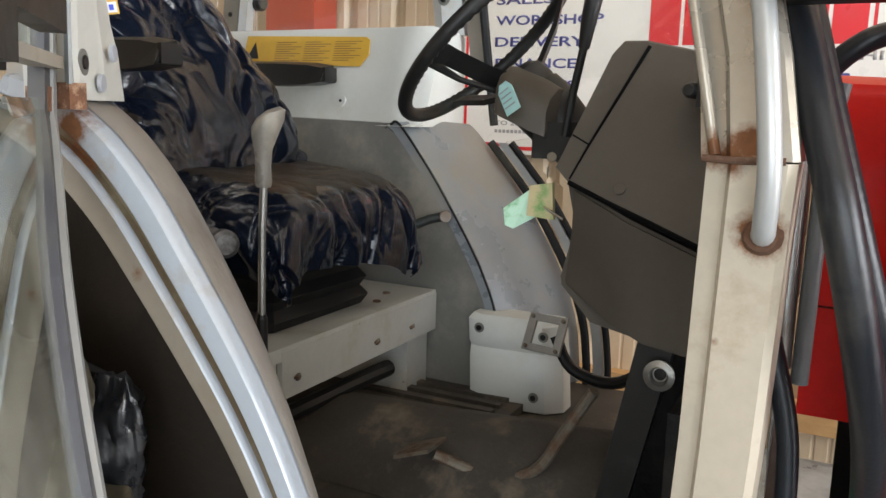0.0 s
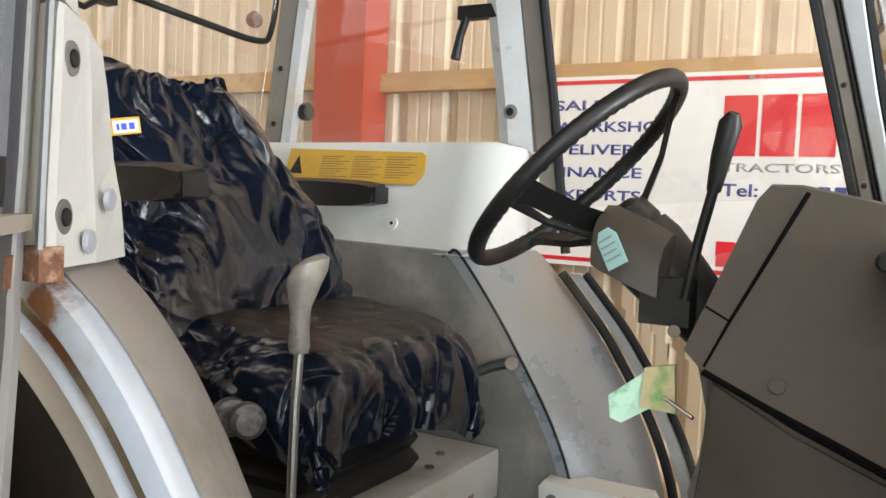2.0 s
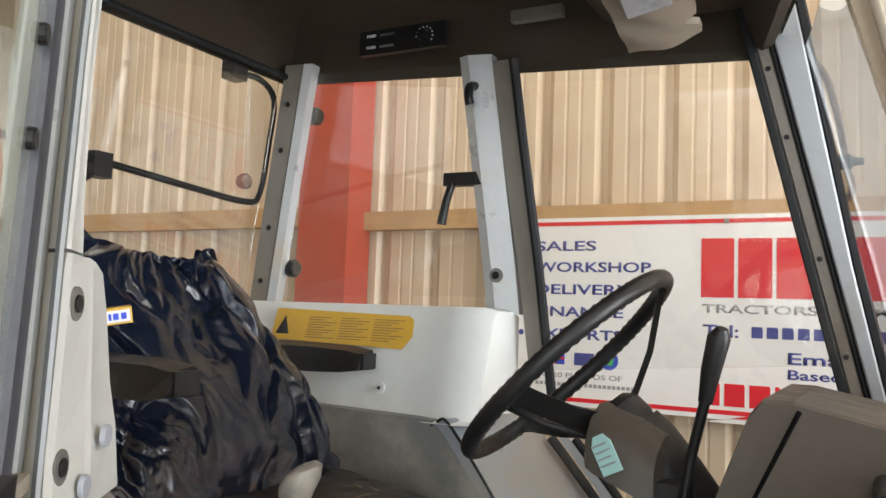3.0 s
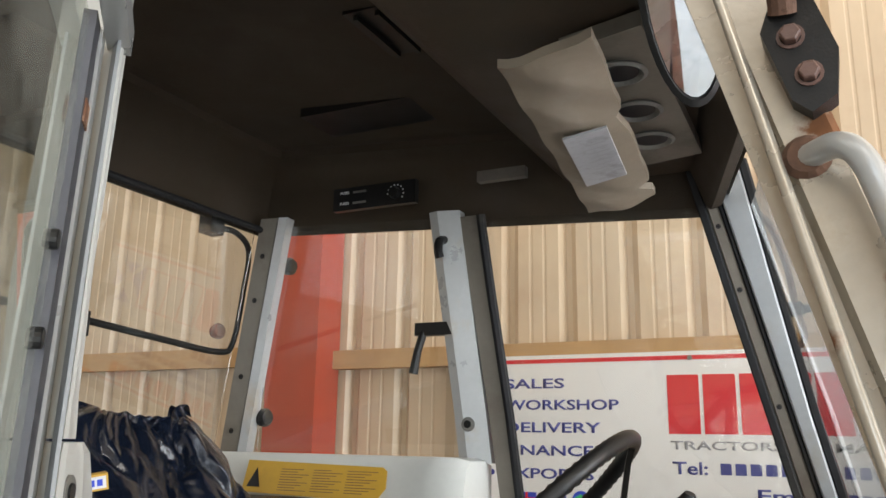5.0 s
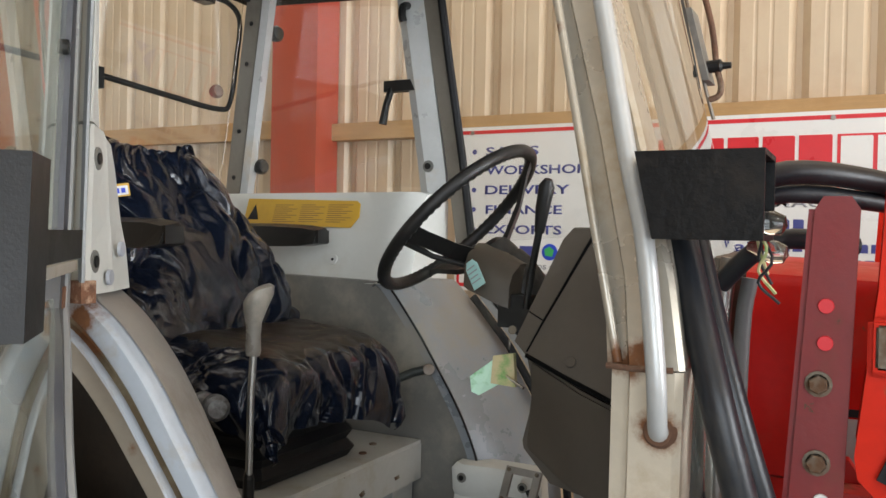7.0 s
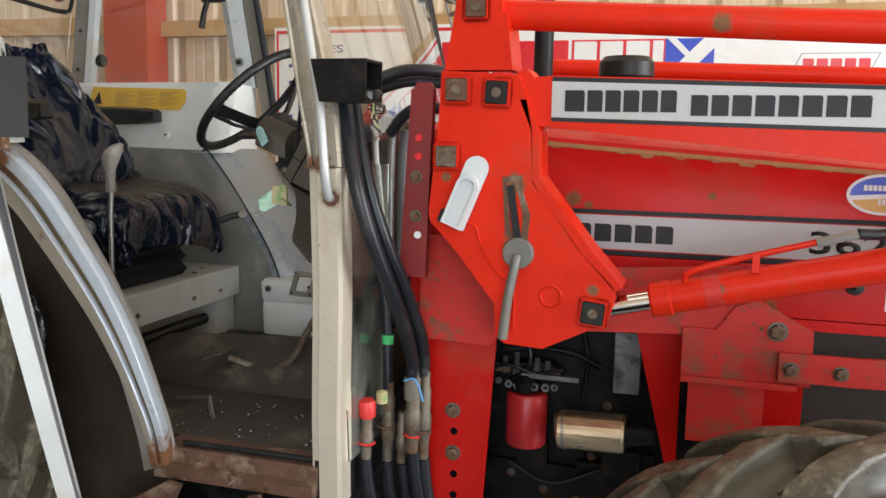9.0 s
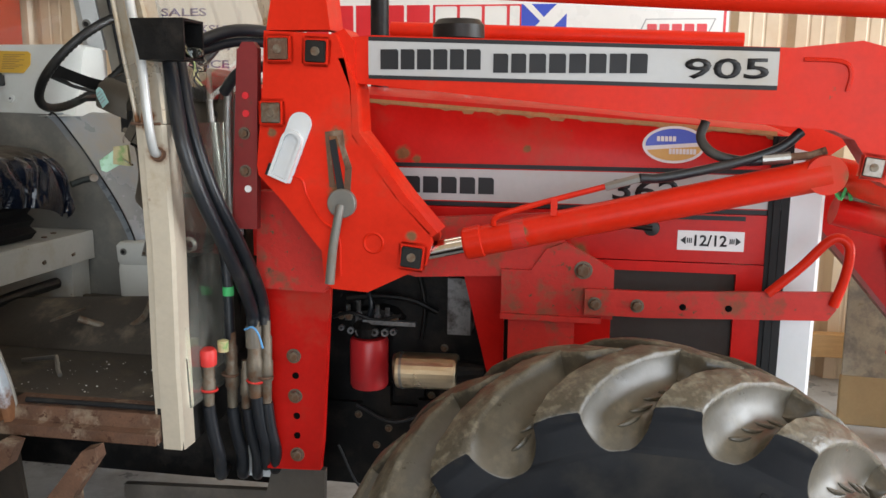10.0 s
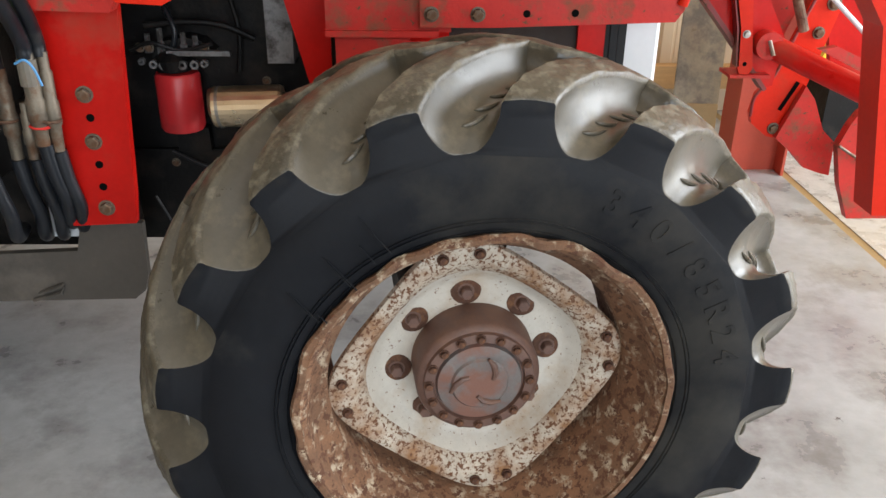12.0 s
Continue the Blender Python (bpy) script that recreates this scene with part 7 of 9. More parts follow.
    part("starter_band", rod([(0.592, 1.13, 0.8625), (0.600, 1.13, 0.863)], 0.0555, 28), M_STEEL, s)
    part("starter_nose", rod([(0.76, 1.13, 0.868), (0.84, 1.14, 0.87)], [0.035, 0.025], 16), M_ENGINE, t)
    part("injector_pump", boxed(0.720, 0.790, 1.19, 1.32, 0.965, 1.14), M_ALLOY, t, bevel=0.012)
    part("bracket_arm", boxed(0.70, 0.80, 1.17, 1.22, 0.72, 0.80), M_ENGINE, t, bevel=0.01)
    for k, (x, z) in enumerate(((0.55, 0.74), (0.62, 0.66), (0.44, 0.70), (0.75, 0.70))):
        part("casting_boss", boxed(x, x + 0.09, 1.24, 1.30, z, z + 0.07), M_ENGINE, t, bevel=0.012)
    part("wiring", rod([(0.40, 1.1, 0.62), (0.46, 1.12, 0.48), (0.55, 1.15, 0.42), (0.70, 1.2, 0.40)], 0.004, 6, 6), M_HOSE, t)
    for x, y, z, h in ((0.405, 1.205, 0.99, 0.05), (0.44, 1.20, 0.985, 0.07), (0.50, 1.20, 0.985, 0.06), (0.53, 1.205, 0.99, 0.045)):
        part("filter_union", lathe([(0, 0), (0.012, 0), (0.012, h * 0.4), (0.008, h * 0.5), (0.008, h), (0, h)], (x, y, z), (0, 0, 1), 6), M_ALLOY, t)
    for k, pts in enumerate((((0.40, 1.21, 1.06), (0.50, 1.21, 1.07), (0.60, 1.22, 1.06), (0.68, 1.24, 1.02)), ((0.45, 1.22, 1.12), (0.48, 1.20, 1.05), (0.47, 1.20, 1.0)), ((0.60, 1.25, 1.20), (0.64, 1.24, 1.05), (0.63, 1.24, 0.93)), ((0.42, 1.24, 0.70), (0.55, 1.22, 0.66), (0.72, 1.24, 0.72), (0.85, 1.26, 0.70)), ((0.38, 1.26, 1.22), (0.52, 1.25, 1.17), (0.70, 1.26, 1.19)))):
        part("engine_pipe", rod(pts, 0.009 - 0.001 * k, 10, 5), M_HOSE if k % 2 else M_ENGINE, t, smooth=True)
    for x, z in ((0.42, 0.66), (0.52, 0.62), (0.62, 0.60), (0.48, 0.56), (0.66, 0.74), (0.70, 0.90), (0.84, 0.95)):
        put_bolt((x, 1.262, z), t, BOLT_Y, 0.7)
    # far-side air cleaner and exhaust on the bonnet
    p = thing("pre_cleaner", (0.68, 1.575, 1.70), "black mushroom air pre-cleaner standing on the bonnet", "air cleaner")
    part("cap", lathe([(0, 0.035), (0.07, 0.030), (0.085, 0.012), (0.086, -0.03), (0.08, -0.035), (0, -0.035)], (0.685, 1.575, 1.90), (0, 0, 1), 32), M_BLACKPL, p, smooth=True)
    part("bowl", rod([(0.685, 1.575, 1.86), (0.685, 1.575, 1.87), (0.685, 1.575, 1.70)], [0.078, 0.078, 0.05], 24), M_DIRTYGLASS, p, "cloudy clear bowl")
    e = thing("exhaust_stack", (0.435, 1.50, 1.70), "black upright exhaust pipe rising from the bonnet", "exhaust")
    part("pipe", rod([(0.435, 1.50, 1.68), (0.435, 1.50, 2.9)], 0.030, 20), M_ENGINE, e, smooth=True)
    part("clamp", rod([(0.435, 1.50, 1.74), (0.435, 1.50, 1.77)], 0.034, 20), M_STEEL, e)
    return t


bonnet()


def sticker(x, z, rx, rz, y, parent, turn=0.0):
    """Oval sticker in gold, blue and white; its names are plain bars."""
    def oval(a, b, yy, lo=0, hi=360, n=40):
        return [(x + a * math.cos(radians(lo + (hi - lo) * k / n)), yy, z + b * math.sin(radians(lo + (hi - lo) * k / n))) for k in range(n)]
    w = part("sticker", loft([oval(rx, rz, y), oval(rx, rz, y - 0.0012)]), M_LABEL, parent, "oval white, blue and gold sticker")
    part("sticker_blue", loft([[(px, y - 0.0012 - d, pz) for px, _, pz in oval(rx * 0.9, rz * 0.86, y, 10, 190)] for d in (0, 0.001)]), M_BLUE, w)
    part("sticker_gold", loft([[(px, y - 0.0012 - d, pz) for px, _, pz in oval(rx * 0.9, rz * 0.86, y, 200, 360)] for d in (0, 0.001)]), M_GOLD, w)
    bar_parts("sticker_bar", x - rx * 0.55, x + rx * 0.05, z + rz * 0.18, z + rz * 0.45, y - 0.0022, [1] * 5, M_LABEL, w, gap=0.3, cut=0.001)
    bar_parts("sticker_bar", x - rx * 0.15, x + rx * 0.7, z - rz * 0.5, z - rz * 0.22, y - 0.0022, [1] * 8, M_LABEL, w, gap=0.3, cut=0.001)


M_COLLAR = material("grey_lock_paint", (0.16, 0.155, 0.14), 0.45, metal=0.2, vary=0.15, stain=(0.16, 0.13, 0.10), stain_at=0.6, stain_scale=12, bump=0.08)


def loader():
    t = thing("front_loader", (0.3, 0.9, 0.6), "orange-red front loader with worn paint on the tractor", "front loader")
    # side plate that carries the arm
    out = [(0.335, 1.825), (0.515, 1.815), (0.535, 1.76), (0.55, 1.69), (0.553, 1.58), (0.575, 1.545), (0.67, 1.42), (0.745, 1.345), (0.752, 1.32), (0.735, 1.262), (0.68, 1.235), (0.59, 1.19), (0.50, 1.195), (0.478, 1.21), (0.472, 1.29), (0.455, 1.31), (0.375, 1.41), (0.312, 1.475), (0.308, 1.50), (0.328, 1.69)]
    pl = part("side_plate", slab(out, "y", 0.742, 0.765), M_ARM, t, "orange-red side plate with pin sockets", bevel=0.006)
    part("edge_flange", slab([(0.535, 1.76), (0.565, 1.69), (0.57, 1.585), (0.69, 1.43), (0.765, 1.345), (0.75, 1.335), (0.66, 1.43), (0.553, 1.575), (0.548, 1.69), (0.52, 1.76)], "y", 0.742, 0.86), M_ARM, t, bevel=0.004)
    part("back_plate", slab([(x, z) for x, z in out], "y", 0.86, 0.88), M_ARM, t, bevel=0.004)
    # slot in the plate, with worn paint round it
    part("slot", slab([(0.497, 1.565), (0.512, 1.568), (0.535, 1.43), (0.518, 1.43)], "y", 0.7355, 0.7425), M_DECALK, pl, "dark slot")
    part("worn_patch", slab([(0.485, 1.585), (0.53, 1.59), (0.535, 1.55), (0.552, 1.50), (0.545, 1.40), (0.53, 1.395), (0.535, 1.50), (0.515, 1.575), (0.495, 1.575), (0.51, 1.45), (0.495, 1.45)], "y", 0.7395, 0.742), M_RUSTY, pl, "paint worn to rust round the slot")
    bead = [(0.36, 1.475), (0.42, 1.47), (0.435, 1.43), (0.47, 1.37), (0.515, 1.33), (0.52, 1.23)]
    part("weld_bead", rod([(x, 0.741, z) for x, z in bead], 0.004, 6, 4), M_ARM, pl)
    part("logo_ring", lathe([(0.020, 0), (0.024, 0.003), (0.028, 0)], (0.605, 0.742, 1.315), (0, -1, 0), 20), M_ARM, pl, "faint cast roundel")

    def socket(x, z, s, y, parent, mat=M_BOLT, turn=0.0):
        m = Matrix.Translation((x, y, z)) @ pose(0, 0, 0, 0, turn, 0)
        bm = bmesh.new()
        box(bm, -s * 1.35, s * 1.35, -0.012, 0.0, -s * 1.35, s * 1.35, m)
        b = part("socket_frame", bm, M_ARM, parent, bevel=0.008)
        bm = bmesh.new()
        box(bm, -s, s, -0.016, -0.011, -s, s, m)
        q = part("pin_plate", bm, mat, parent, "square pin plate, bare and oily", bevel=0.004)
        part("pin_end", disc_solid(s * 0.42, 0.003, (x, y - 0.016, z), (0, -1, 0), 16), M_BOLT, q)
    socket(0.374, 1.781, 0.026, 0.742, pl, M_RUSTY)
    socket(0.468, 1.775, 0.026, 0.742, pl, M_BLACKPL, 3)
    socket(0.352, 1.629, 0.025, 0.742, pl, M_BOLT)
    socket(0.703, 1.285, 0.026, 0.742, pl, M_BLACKPL, 6)
    # lock handle with its round collar
    k = part("lock_collar", disc_solid(0.036, 0.016, (0.528, 0.742, 1.412), (0, -1, 0), 28), M_COLLAR, t, "grey steel lock collar")
    part("lock_handle", rod([(0.528, 0.722, 1.408), (0.525, 0.715, 1.385), (0.512, 0.71, 1.31), (0.502, 0.708, 1.215)], [0.010, 0.011, 0.011, 0.012], 12, 4), M_COLLAR, t, "grey steel lock handle", smooth=True)
    # white plastic document holder: a round-ended trough
    m = Matrix.Translation((0.402, 0.736, 1.548)) @ pose(0, 0, 0, 0, 22, 0)
    def capsule(w, h0, h1, n=12):
        return [(-w, h0), (w, h0)] + [(w * math.cos(math.pi * k / n), h1 + w * math.sin(math.pi * k / n)) for k in range(n + 1)]
    bm = bmesh.new()
    prism(bm, capsule(0.026, -0.085, 0.06), "y", -0.006, 0.004, m)
    hd = part("white_holder", bm, M_WHITEP, t, "white plastic holder bolted to the plate", bevel=0.002)
    outer, inner = capsule(0.026, -0.085, 0.015), capsule(0.019, -0.079, 0.014)
    ring = lambda pts, y: [m @ Vector((a, y, h)) for a, h in pts]
    part("pocket", loft([ring(outer, -0.006), ring(outer, -0.024), ring(inner, -0.024), ring(inner, -0.012)]), M_WHITEP, hd, bevel=0.0)
    bm = bmesh.new()
    prism(bm, [(-0.04, -0.09), (-0.022, -0.09), (-0.022, -0.06), (-0.04, -0.06)], "y", -0.003, 0.004, m)
    part("hole", bm, M_DECALK, hd)
    # top of the tower
    part("tower_top", slab([(0.34, 1.826), (0.482, 1.826), (0.474, 1.95), (0.47, 2.02), (0.40, 2.05), (0.372, 2.02), (0.362, 1.95)], "y", 0.745, 0.80), M_ARM, t, bevel=0.006)
    socket(0.415, 1.965, 0.024, 0.745, t, M_RUSTY)
    part("tower_rib", slab([(0.482, 1.826), (0.50, 1.826), (0.485, 1.95), (0.474, 1.95)], "y", 0.745, 0.86), M_ARM, t)
    # upright bolted to the tractor
    up = part("upright", slab([(0.235, 0.605), (0.395, 0.612), (0.405, 0.70), (0.432, 1.15), (0.43, 1.25), (0.30, 1.45), (0.235, 1.45)], "y", 0.935, 0.96), M_RED, t, "red upright with bolts and holes", bevel=0.004)
    part("gusset", slab([(0.24, 1.155), (0.432, 1.15), (0.48, 1.24), (0.40, 1.42), (0.25, 1.42)], "y", 0.88, 0.935), M_REDWORN, t, "worn red gusset", bevel=0.004)
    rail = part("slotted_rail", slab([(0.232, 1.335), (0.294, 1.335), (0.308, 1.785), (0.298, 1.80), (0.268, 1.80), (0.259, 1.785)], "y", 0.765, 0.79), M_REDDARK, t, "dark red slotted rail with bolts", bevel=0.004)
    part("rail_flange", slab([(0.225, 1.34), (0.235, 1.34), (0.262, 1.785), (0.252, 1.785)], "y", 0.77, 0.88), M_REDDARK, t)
    for x, z in ((0.323, 0.950), (0.325, 0.832), (0.328, 0.656)):
        put_bolt((x, 0.935, z), up, BOLT_Y, 1.15, "bolt")
    for x, z in ((0.327, 0.892), (0.328, 0.772), (0.328, 0.713)):
        part("hole", disc_solid(0.010, 0.002, (x, 0.9352, z), (0, -1, 0), 16, 0.0005), M_HOLE, up, "dark bolt hole")
    for z in (1.577, 1.483):
        put_bolt((0.268, 0.765, z), rail, BOLT_Y, 0.85)
    for z, mt in ((1.67, M_SIGNRED), (1.626, M_SIGNRED), (1.438, M_LABEL)):
        part("hole_plug", disc_solid(0.009, 0.004, (0.274, 0.765, z), (0, -1, 0), 14), mt, rail)
    # main arm
    arm = [(0.525, 1.705), (0.525, 1.81), (0.60, 1.815), (1.56, 1.785), (1.70, 1.80), (2.20, 1.66), (2.42, 1.42), (2.40, 0.70), (2.215, 0.70), (2.133, 1.148), (2.072, 1.235), (2.036, 1.335), (1.98, 1.35), (1.90, 1.43), (1.88, 1.49), (1.79, 1.475), (1.765, 1.49), (1.70, 1.585), (1.655, 1.605), (1.56, 1.612), (1.30, 1.632)]
    a = part("arm", slab(arm, "y", 0.77, 0.86), M_ARM, t, "orange-red boxed loader arm", bevel=0.008)
    part("arm_root", slab([(0.515, 1.70), (0.555, 1.72), (0.555, 1.80), (0.53, 1.83), (0.505, 1.82)], "y", 0.762, 0.87), M_ARM, t, bevel=0.004)
    d = part("arm_decal", slab([(0.588, 1.713), (1.528, 1.692), (1.528, 1.785), (0.588, 1.812)], "y", 0.7685, 0.77), M_DECALK, t, "black-edged silver decal on the arm")
    part("decal_face", slab([(0.588, 1.722), (1.528, 1.702), (1.528, 1.776), (0.588, 1.802)], "y", 0.7675, 0.7685), M_DECALW, d, "silver decal with black letter blocks")
    bar_parts("name_block", 0.618, 0.86, 1.735, 1.782, 0.7675, [1.3, 1, 1, 1, 1, 1], M_DECALK, d, "black letter-sized blocks", gap=0.18, cut=0.004)
    bar_parts("name_block", 0.89, 1.243, 1.728, 1.772, 0.7675, [0.9, 0.9, 1, 1, 1, 1, 1, 1], M_DECALK, d, "black letter-sized blocks", gap=0.18, cut=0.004)
    part("model_number", fit_letters("905", 1.325, 1.508, 1.716, 1.762, 0.7675), M_DECALK, d, "bold black model number")
    part("knee_bead", rod([(1.58, 0.7685, 1.76), (1.66, 0.7685, 1.755), (1.68, 0.7685, 1.73), (1.675, 0.7685, 1.69)], 0.005, 6, 4), M_ARM, a)
    socket(1.742, 1.525, 0.022, 0.77, t, M_STEEL, 8)
    pv = part("pivot_tube", lathe([(0.040, 0.0), (0.040, 0.012), (0.050, 0.012), (0.052, 0.0)], (2.135, 0.77, 1.318), (0, -1, 0), 32), M_WHITEP, t, "white-edged pivot tube")
    part("bore", disc_solid(0.040, 0.004, (2.135, 0.77, 1.318), (0, -1, 0), 28), M_HOLE, pv)
    sticker(1.86, 1.645, 0.075, 0.052, 0.7695, t)
    # the link tube of the far arm, seen over the bonnet
    part("far_link", rod([(0.36, 1.99, 1.936), (1.66, 1.99, 1.890)], 0.031, 24), M_ARM, t, "orange-red link tube of the far arm", smooth=True)
    # lift cylinder
    c0, c1 = Vector((0.703, 0.79, 1.285)), Vector((1.72, 0.79, 1.522))
    dirn = (c1 - c0).normalized()
    part("ram_rod", rod([c0, c0 + dirn * 0.16], 0.022, 20), M_CHROME, t, "bright chrome ram rod", smooth=True)
    cy = part("ram_cylinder", rod([c0 + dirn * 0.125, c0 + dirn * 0.130, c0 + dirn * 0.17, c0 + dirn * 0.172, c0 + dirn * 0.98], [0.036, 0.040, 0.040, 0.037, 0.037], 28), M_ARM, t, "red hydraulic ram with chipped paint", smooth=True)
    part("ram_band", rod([c0 + dirn * 0.245, c0 + dirn * 0.28], 0.0376, 28), M_REDWORN, t)
    part("ram_eye", rod([c0 + dirn * 0.97 + Vector((0, -0.03, 0)), c0 + dirn * 0.97 + Vector((0, 0.03, 0))], 0.045, 24), M_ARM, t)
    part("rod_eye", rod([c0 + Vector((0, -0.022, 0)), c0 + Vector((0, 0.03, 0))], 0.034, 20), M_BLACKPL, t)
    part("feed_pipe", rod([c0 + dirn * 0.20 + Vector((0, -0.02, 0.035)), c0 + dirn * 0.21 + Vector((0, -0.025, 0.055)), c0 + dirn * 0.30 + Vector((0, -0.02, 0.065)), c0 + dirn * 0.48 + Vector((0, -0.015, 0.075))], 0.007, 10, 4), M_ARM, t)
    part("feed_bracket", boxed(1.035, 1.05, 0.76, 0.785, 1.395, 1.435), M_ARM, t)
    part("pipe_union", rod([c0 + dirn * 0.47 + Vector((0, -0.015, 0.073)), c0 + dirn * 0.55 + Vector((0, -0.015, 0.078))], 0.011, 6), M_STEEL, t, "steel pipe union")
    part("ram_hose", rod([c0 + dirn * 0.55 + Vector((0, -0.015, 0.078)), (1.30, 0.79, 1.49), (1.45, 0.80, 1.525), (1.55, 0.81, 1.56), (1.60, 0.82, 1.60)], 0.0115, 10, 5), M_HOSE, t, smooth=True)
    part("ram_hose", rod([(1.39, 0.85, 1.62), (1.38, 0.84, 1.58), (1.41, 0.82, 1.545), (1.48, 0.81, 1.53), (1.56, 0.80, 1.54)], 0.0115, 10, 5), M_HOSE, t, smooth=True)
    part("hose_ferrule", rod([(1.515, 0.803, 1.535), (1.575, 0.798, 1.542)], 0.0135, 12), M_STEEL, t, "zinc hose ferrule")
    part("hose_elbow", rod([(1.575, 0.798, 1.542), (1.62, 0.795, 1.548), (1.65, 0.79, 1.56)], 0.009, 8), M_RUSTY, t)
    # levelling rod above the arm
    part("levelling_rod", rod([(0.46, 0.80, 1.955), (0.52, 0.80, 1.952), (1.9, 0.80, 1.875)], 0.034, 20), M_ARM, t, "long red levelling rod", smooth=True)
    # cross brace and far side, mirrored
    mir = lambda z: 2 * YC - z
    part("far_arm", slab([p for p in arm if p[0] < 1.95 or p[1] > 1.5] , "y", mir(0.77), mir(0.86)), M_ARM, t, bevel=0.008)
    part("far_side_plate", slab(out, "y", mir(0.742), mir(0.86)), M_ARM, t, bevel=0.006)
    part("far_upright", slab([(0.235, 0.605), (0.395, 0.612), (0.432, 1.15), (0.43, 1.45), (0.235, 1.80)], "y", mir(0.935), mir(0.96)), M_ARM, t)
    part("far_ram", rod([(0.85, mir(0.79), 1.32), (1.69, mir(0.79), 1.515)], 0.037, 16), M_ARM, t, smooth=True)
    part("cross_tube", rod([(2.02, 0.80, 1.42), (2.02, mir(0.80), 1.42)], 0.06, 20), M_ARM, t, smooth=True)
    # subframe rail, bracket and side guard
    part("subframe_rail", slab([(0.43, 1.23), (0.60, 1.34), (1.03, 1.37), (1.07, 1.29), (1.02, 1.20), (0.66, 1.18)], "y", 1.0, 1.03), M_REDWORN, t, "brown-red worn subframe rail", bevel=0.003)
    br = part("bracket", slab([(0.90, 1.09), (1.20, 1.09), (1.20, 1.225), (1.07, 1.295), (1.02, 1.275), (0.98, 1.215), (0.90, 1.215)], "y", 0.985, 1.005), M_REDWORN, t, "worn red side bracket", bevel=0.003)
    part("bracket_lip", boxed(0.90, 1.17, 0.97, 1.06, 1.08, 1.095), M_REDWORN, t, bevel=0.003)
    part("bracket_leg", boxed(0.92, 1.10, 1.0, 1.06, 0.92, 1.08), M_REDWORN, t, bevel=0.004)
    put_bolt((1.119, 0.985, 1.222), br, BOLT_Y, 1.35)
    bar = part("guard_bar", slab([(1.125, 1.105), (1.30, 1.105), (1.735, 1.12), (1.755, 1.15), (1.745, 1.195), (1.30, 1.175), (1.125, 1.175)], "y", 0.965, 0.978), M_REDWORN, t, "worn red flat guard bar", bevel=0.002)
    for x, z in ((1.152, 1.136), (1.262, 1.136)):
        put_bolt((x, 0.965, z), bar, BOLT_Y, 1.0)
    for x, z in ((1.378, 1.138), (1.493, 1.14)):
        part("hole", disc_solid(0.009, 0.0015, (x, 0.965, z), (0, -1, 0), 14, 0.0004), M_HOLE, bar)
    part("guard_loop", rod([(1.585, 0.96, 1.185), (1.66, 0.955, 1.26), (1.715, 0.95, 1.325), (1.745, 0.95, 1.335), (1.768, 0.95, 1.31), (1.765, 0.955, 1.24), (1.745, 0.96, 1.16)], 0.0125, 12, 5), M_ARM, t, "red bent guard loop", smooth=True)
    part("brace_plate", slab([(0.775, 1.20), (0.90, 1.20), (0.90, 0.80), (0.875, 0.80)], "y", 1.09, 1.10), M_RED, t, "red brace plate", bevel=0.002)
    # hidden mudguard bracket under the cab
    lp = part("step_plate", slab([(-0.24, 0.50), (0.22, 0.52), (0.24, 0.60), (0.40, 0.60), (0.395, 0.45), (0.38, 0.40), (0.35, 0.375), (-0.24, 0.365)], "y", 0.962, 0.985), M_GREYPLATE, t, "grey-brown lower step plate", bevel=0.004)
    part("plate_clip", rod([(0.10, 0.955, 0.395), (0.17, 0.95, 0.425), (0.16, 0.95, 0.40), (0.08, 0.955, 0.375)], 0.006, 6), M_GREYPLATE, lp)
    # white patch standing for bright floor in the gap above the step plate
    part("white_plate", boxed(0.15, 0.24, 1.0, 1.005, 0.545, 0.64), M_WHITEP, t)
    return t


loader()
sticker(1.347, 1.553, 0.083, 0.050, 1.1045, bpy.data.objects["tractor"])


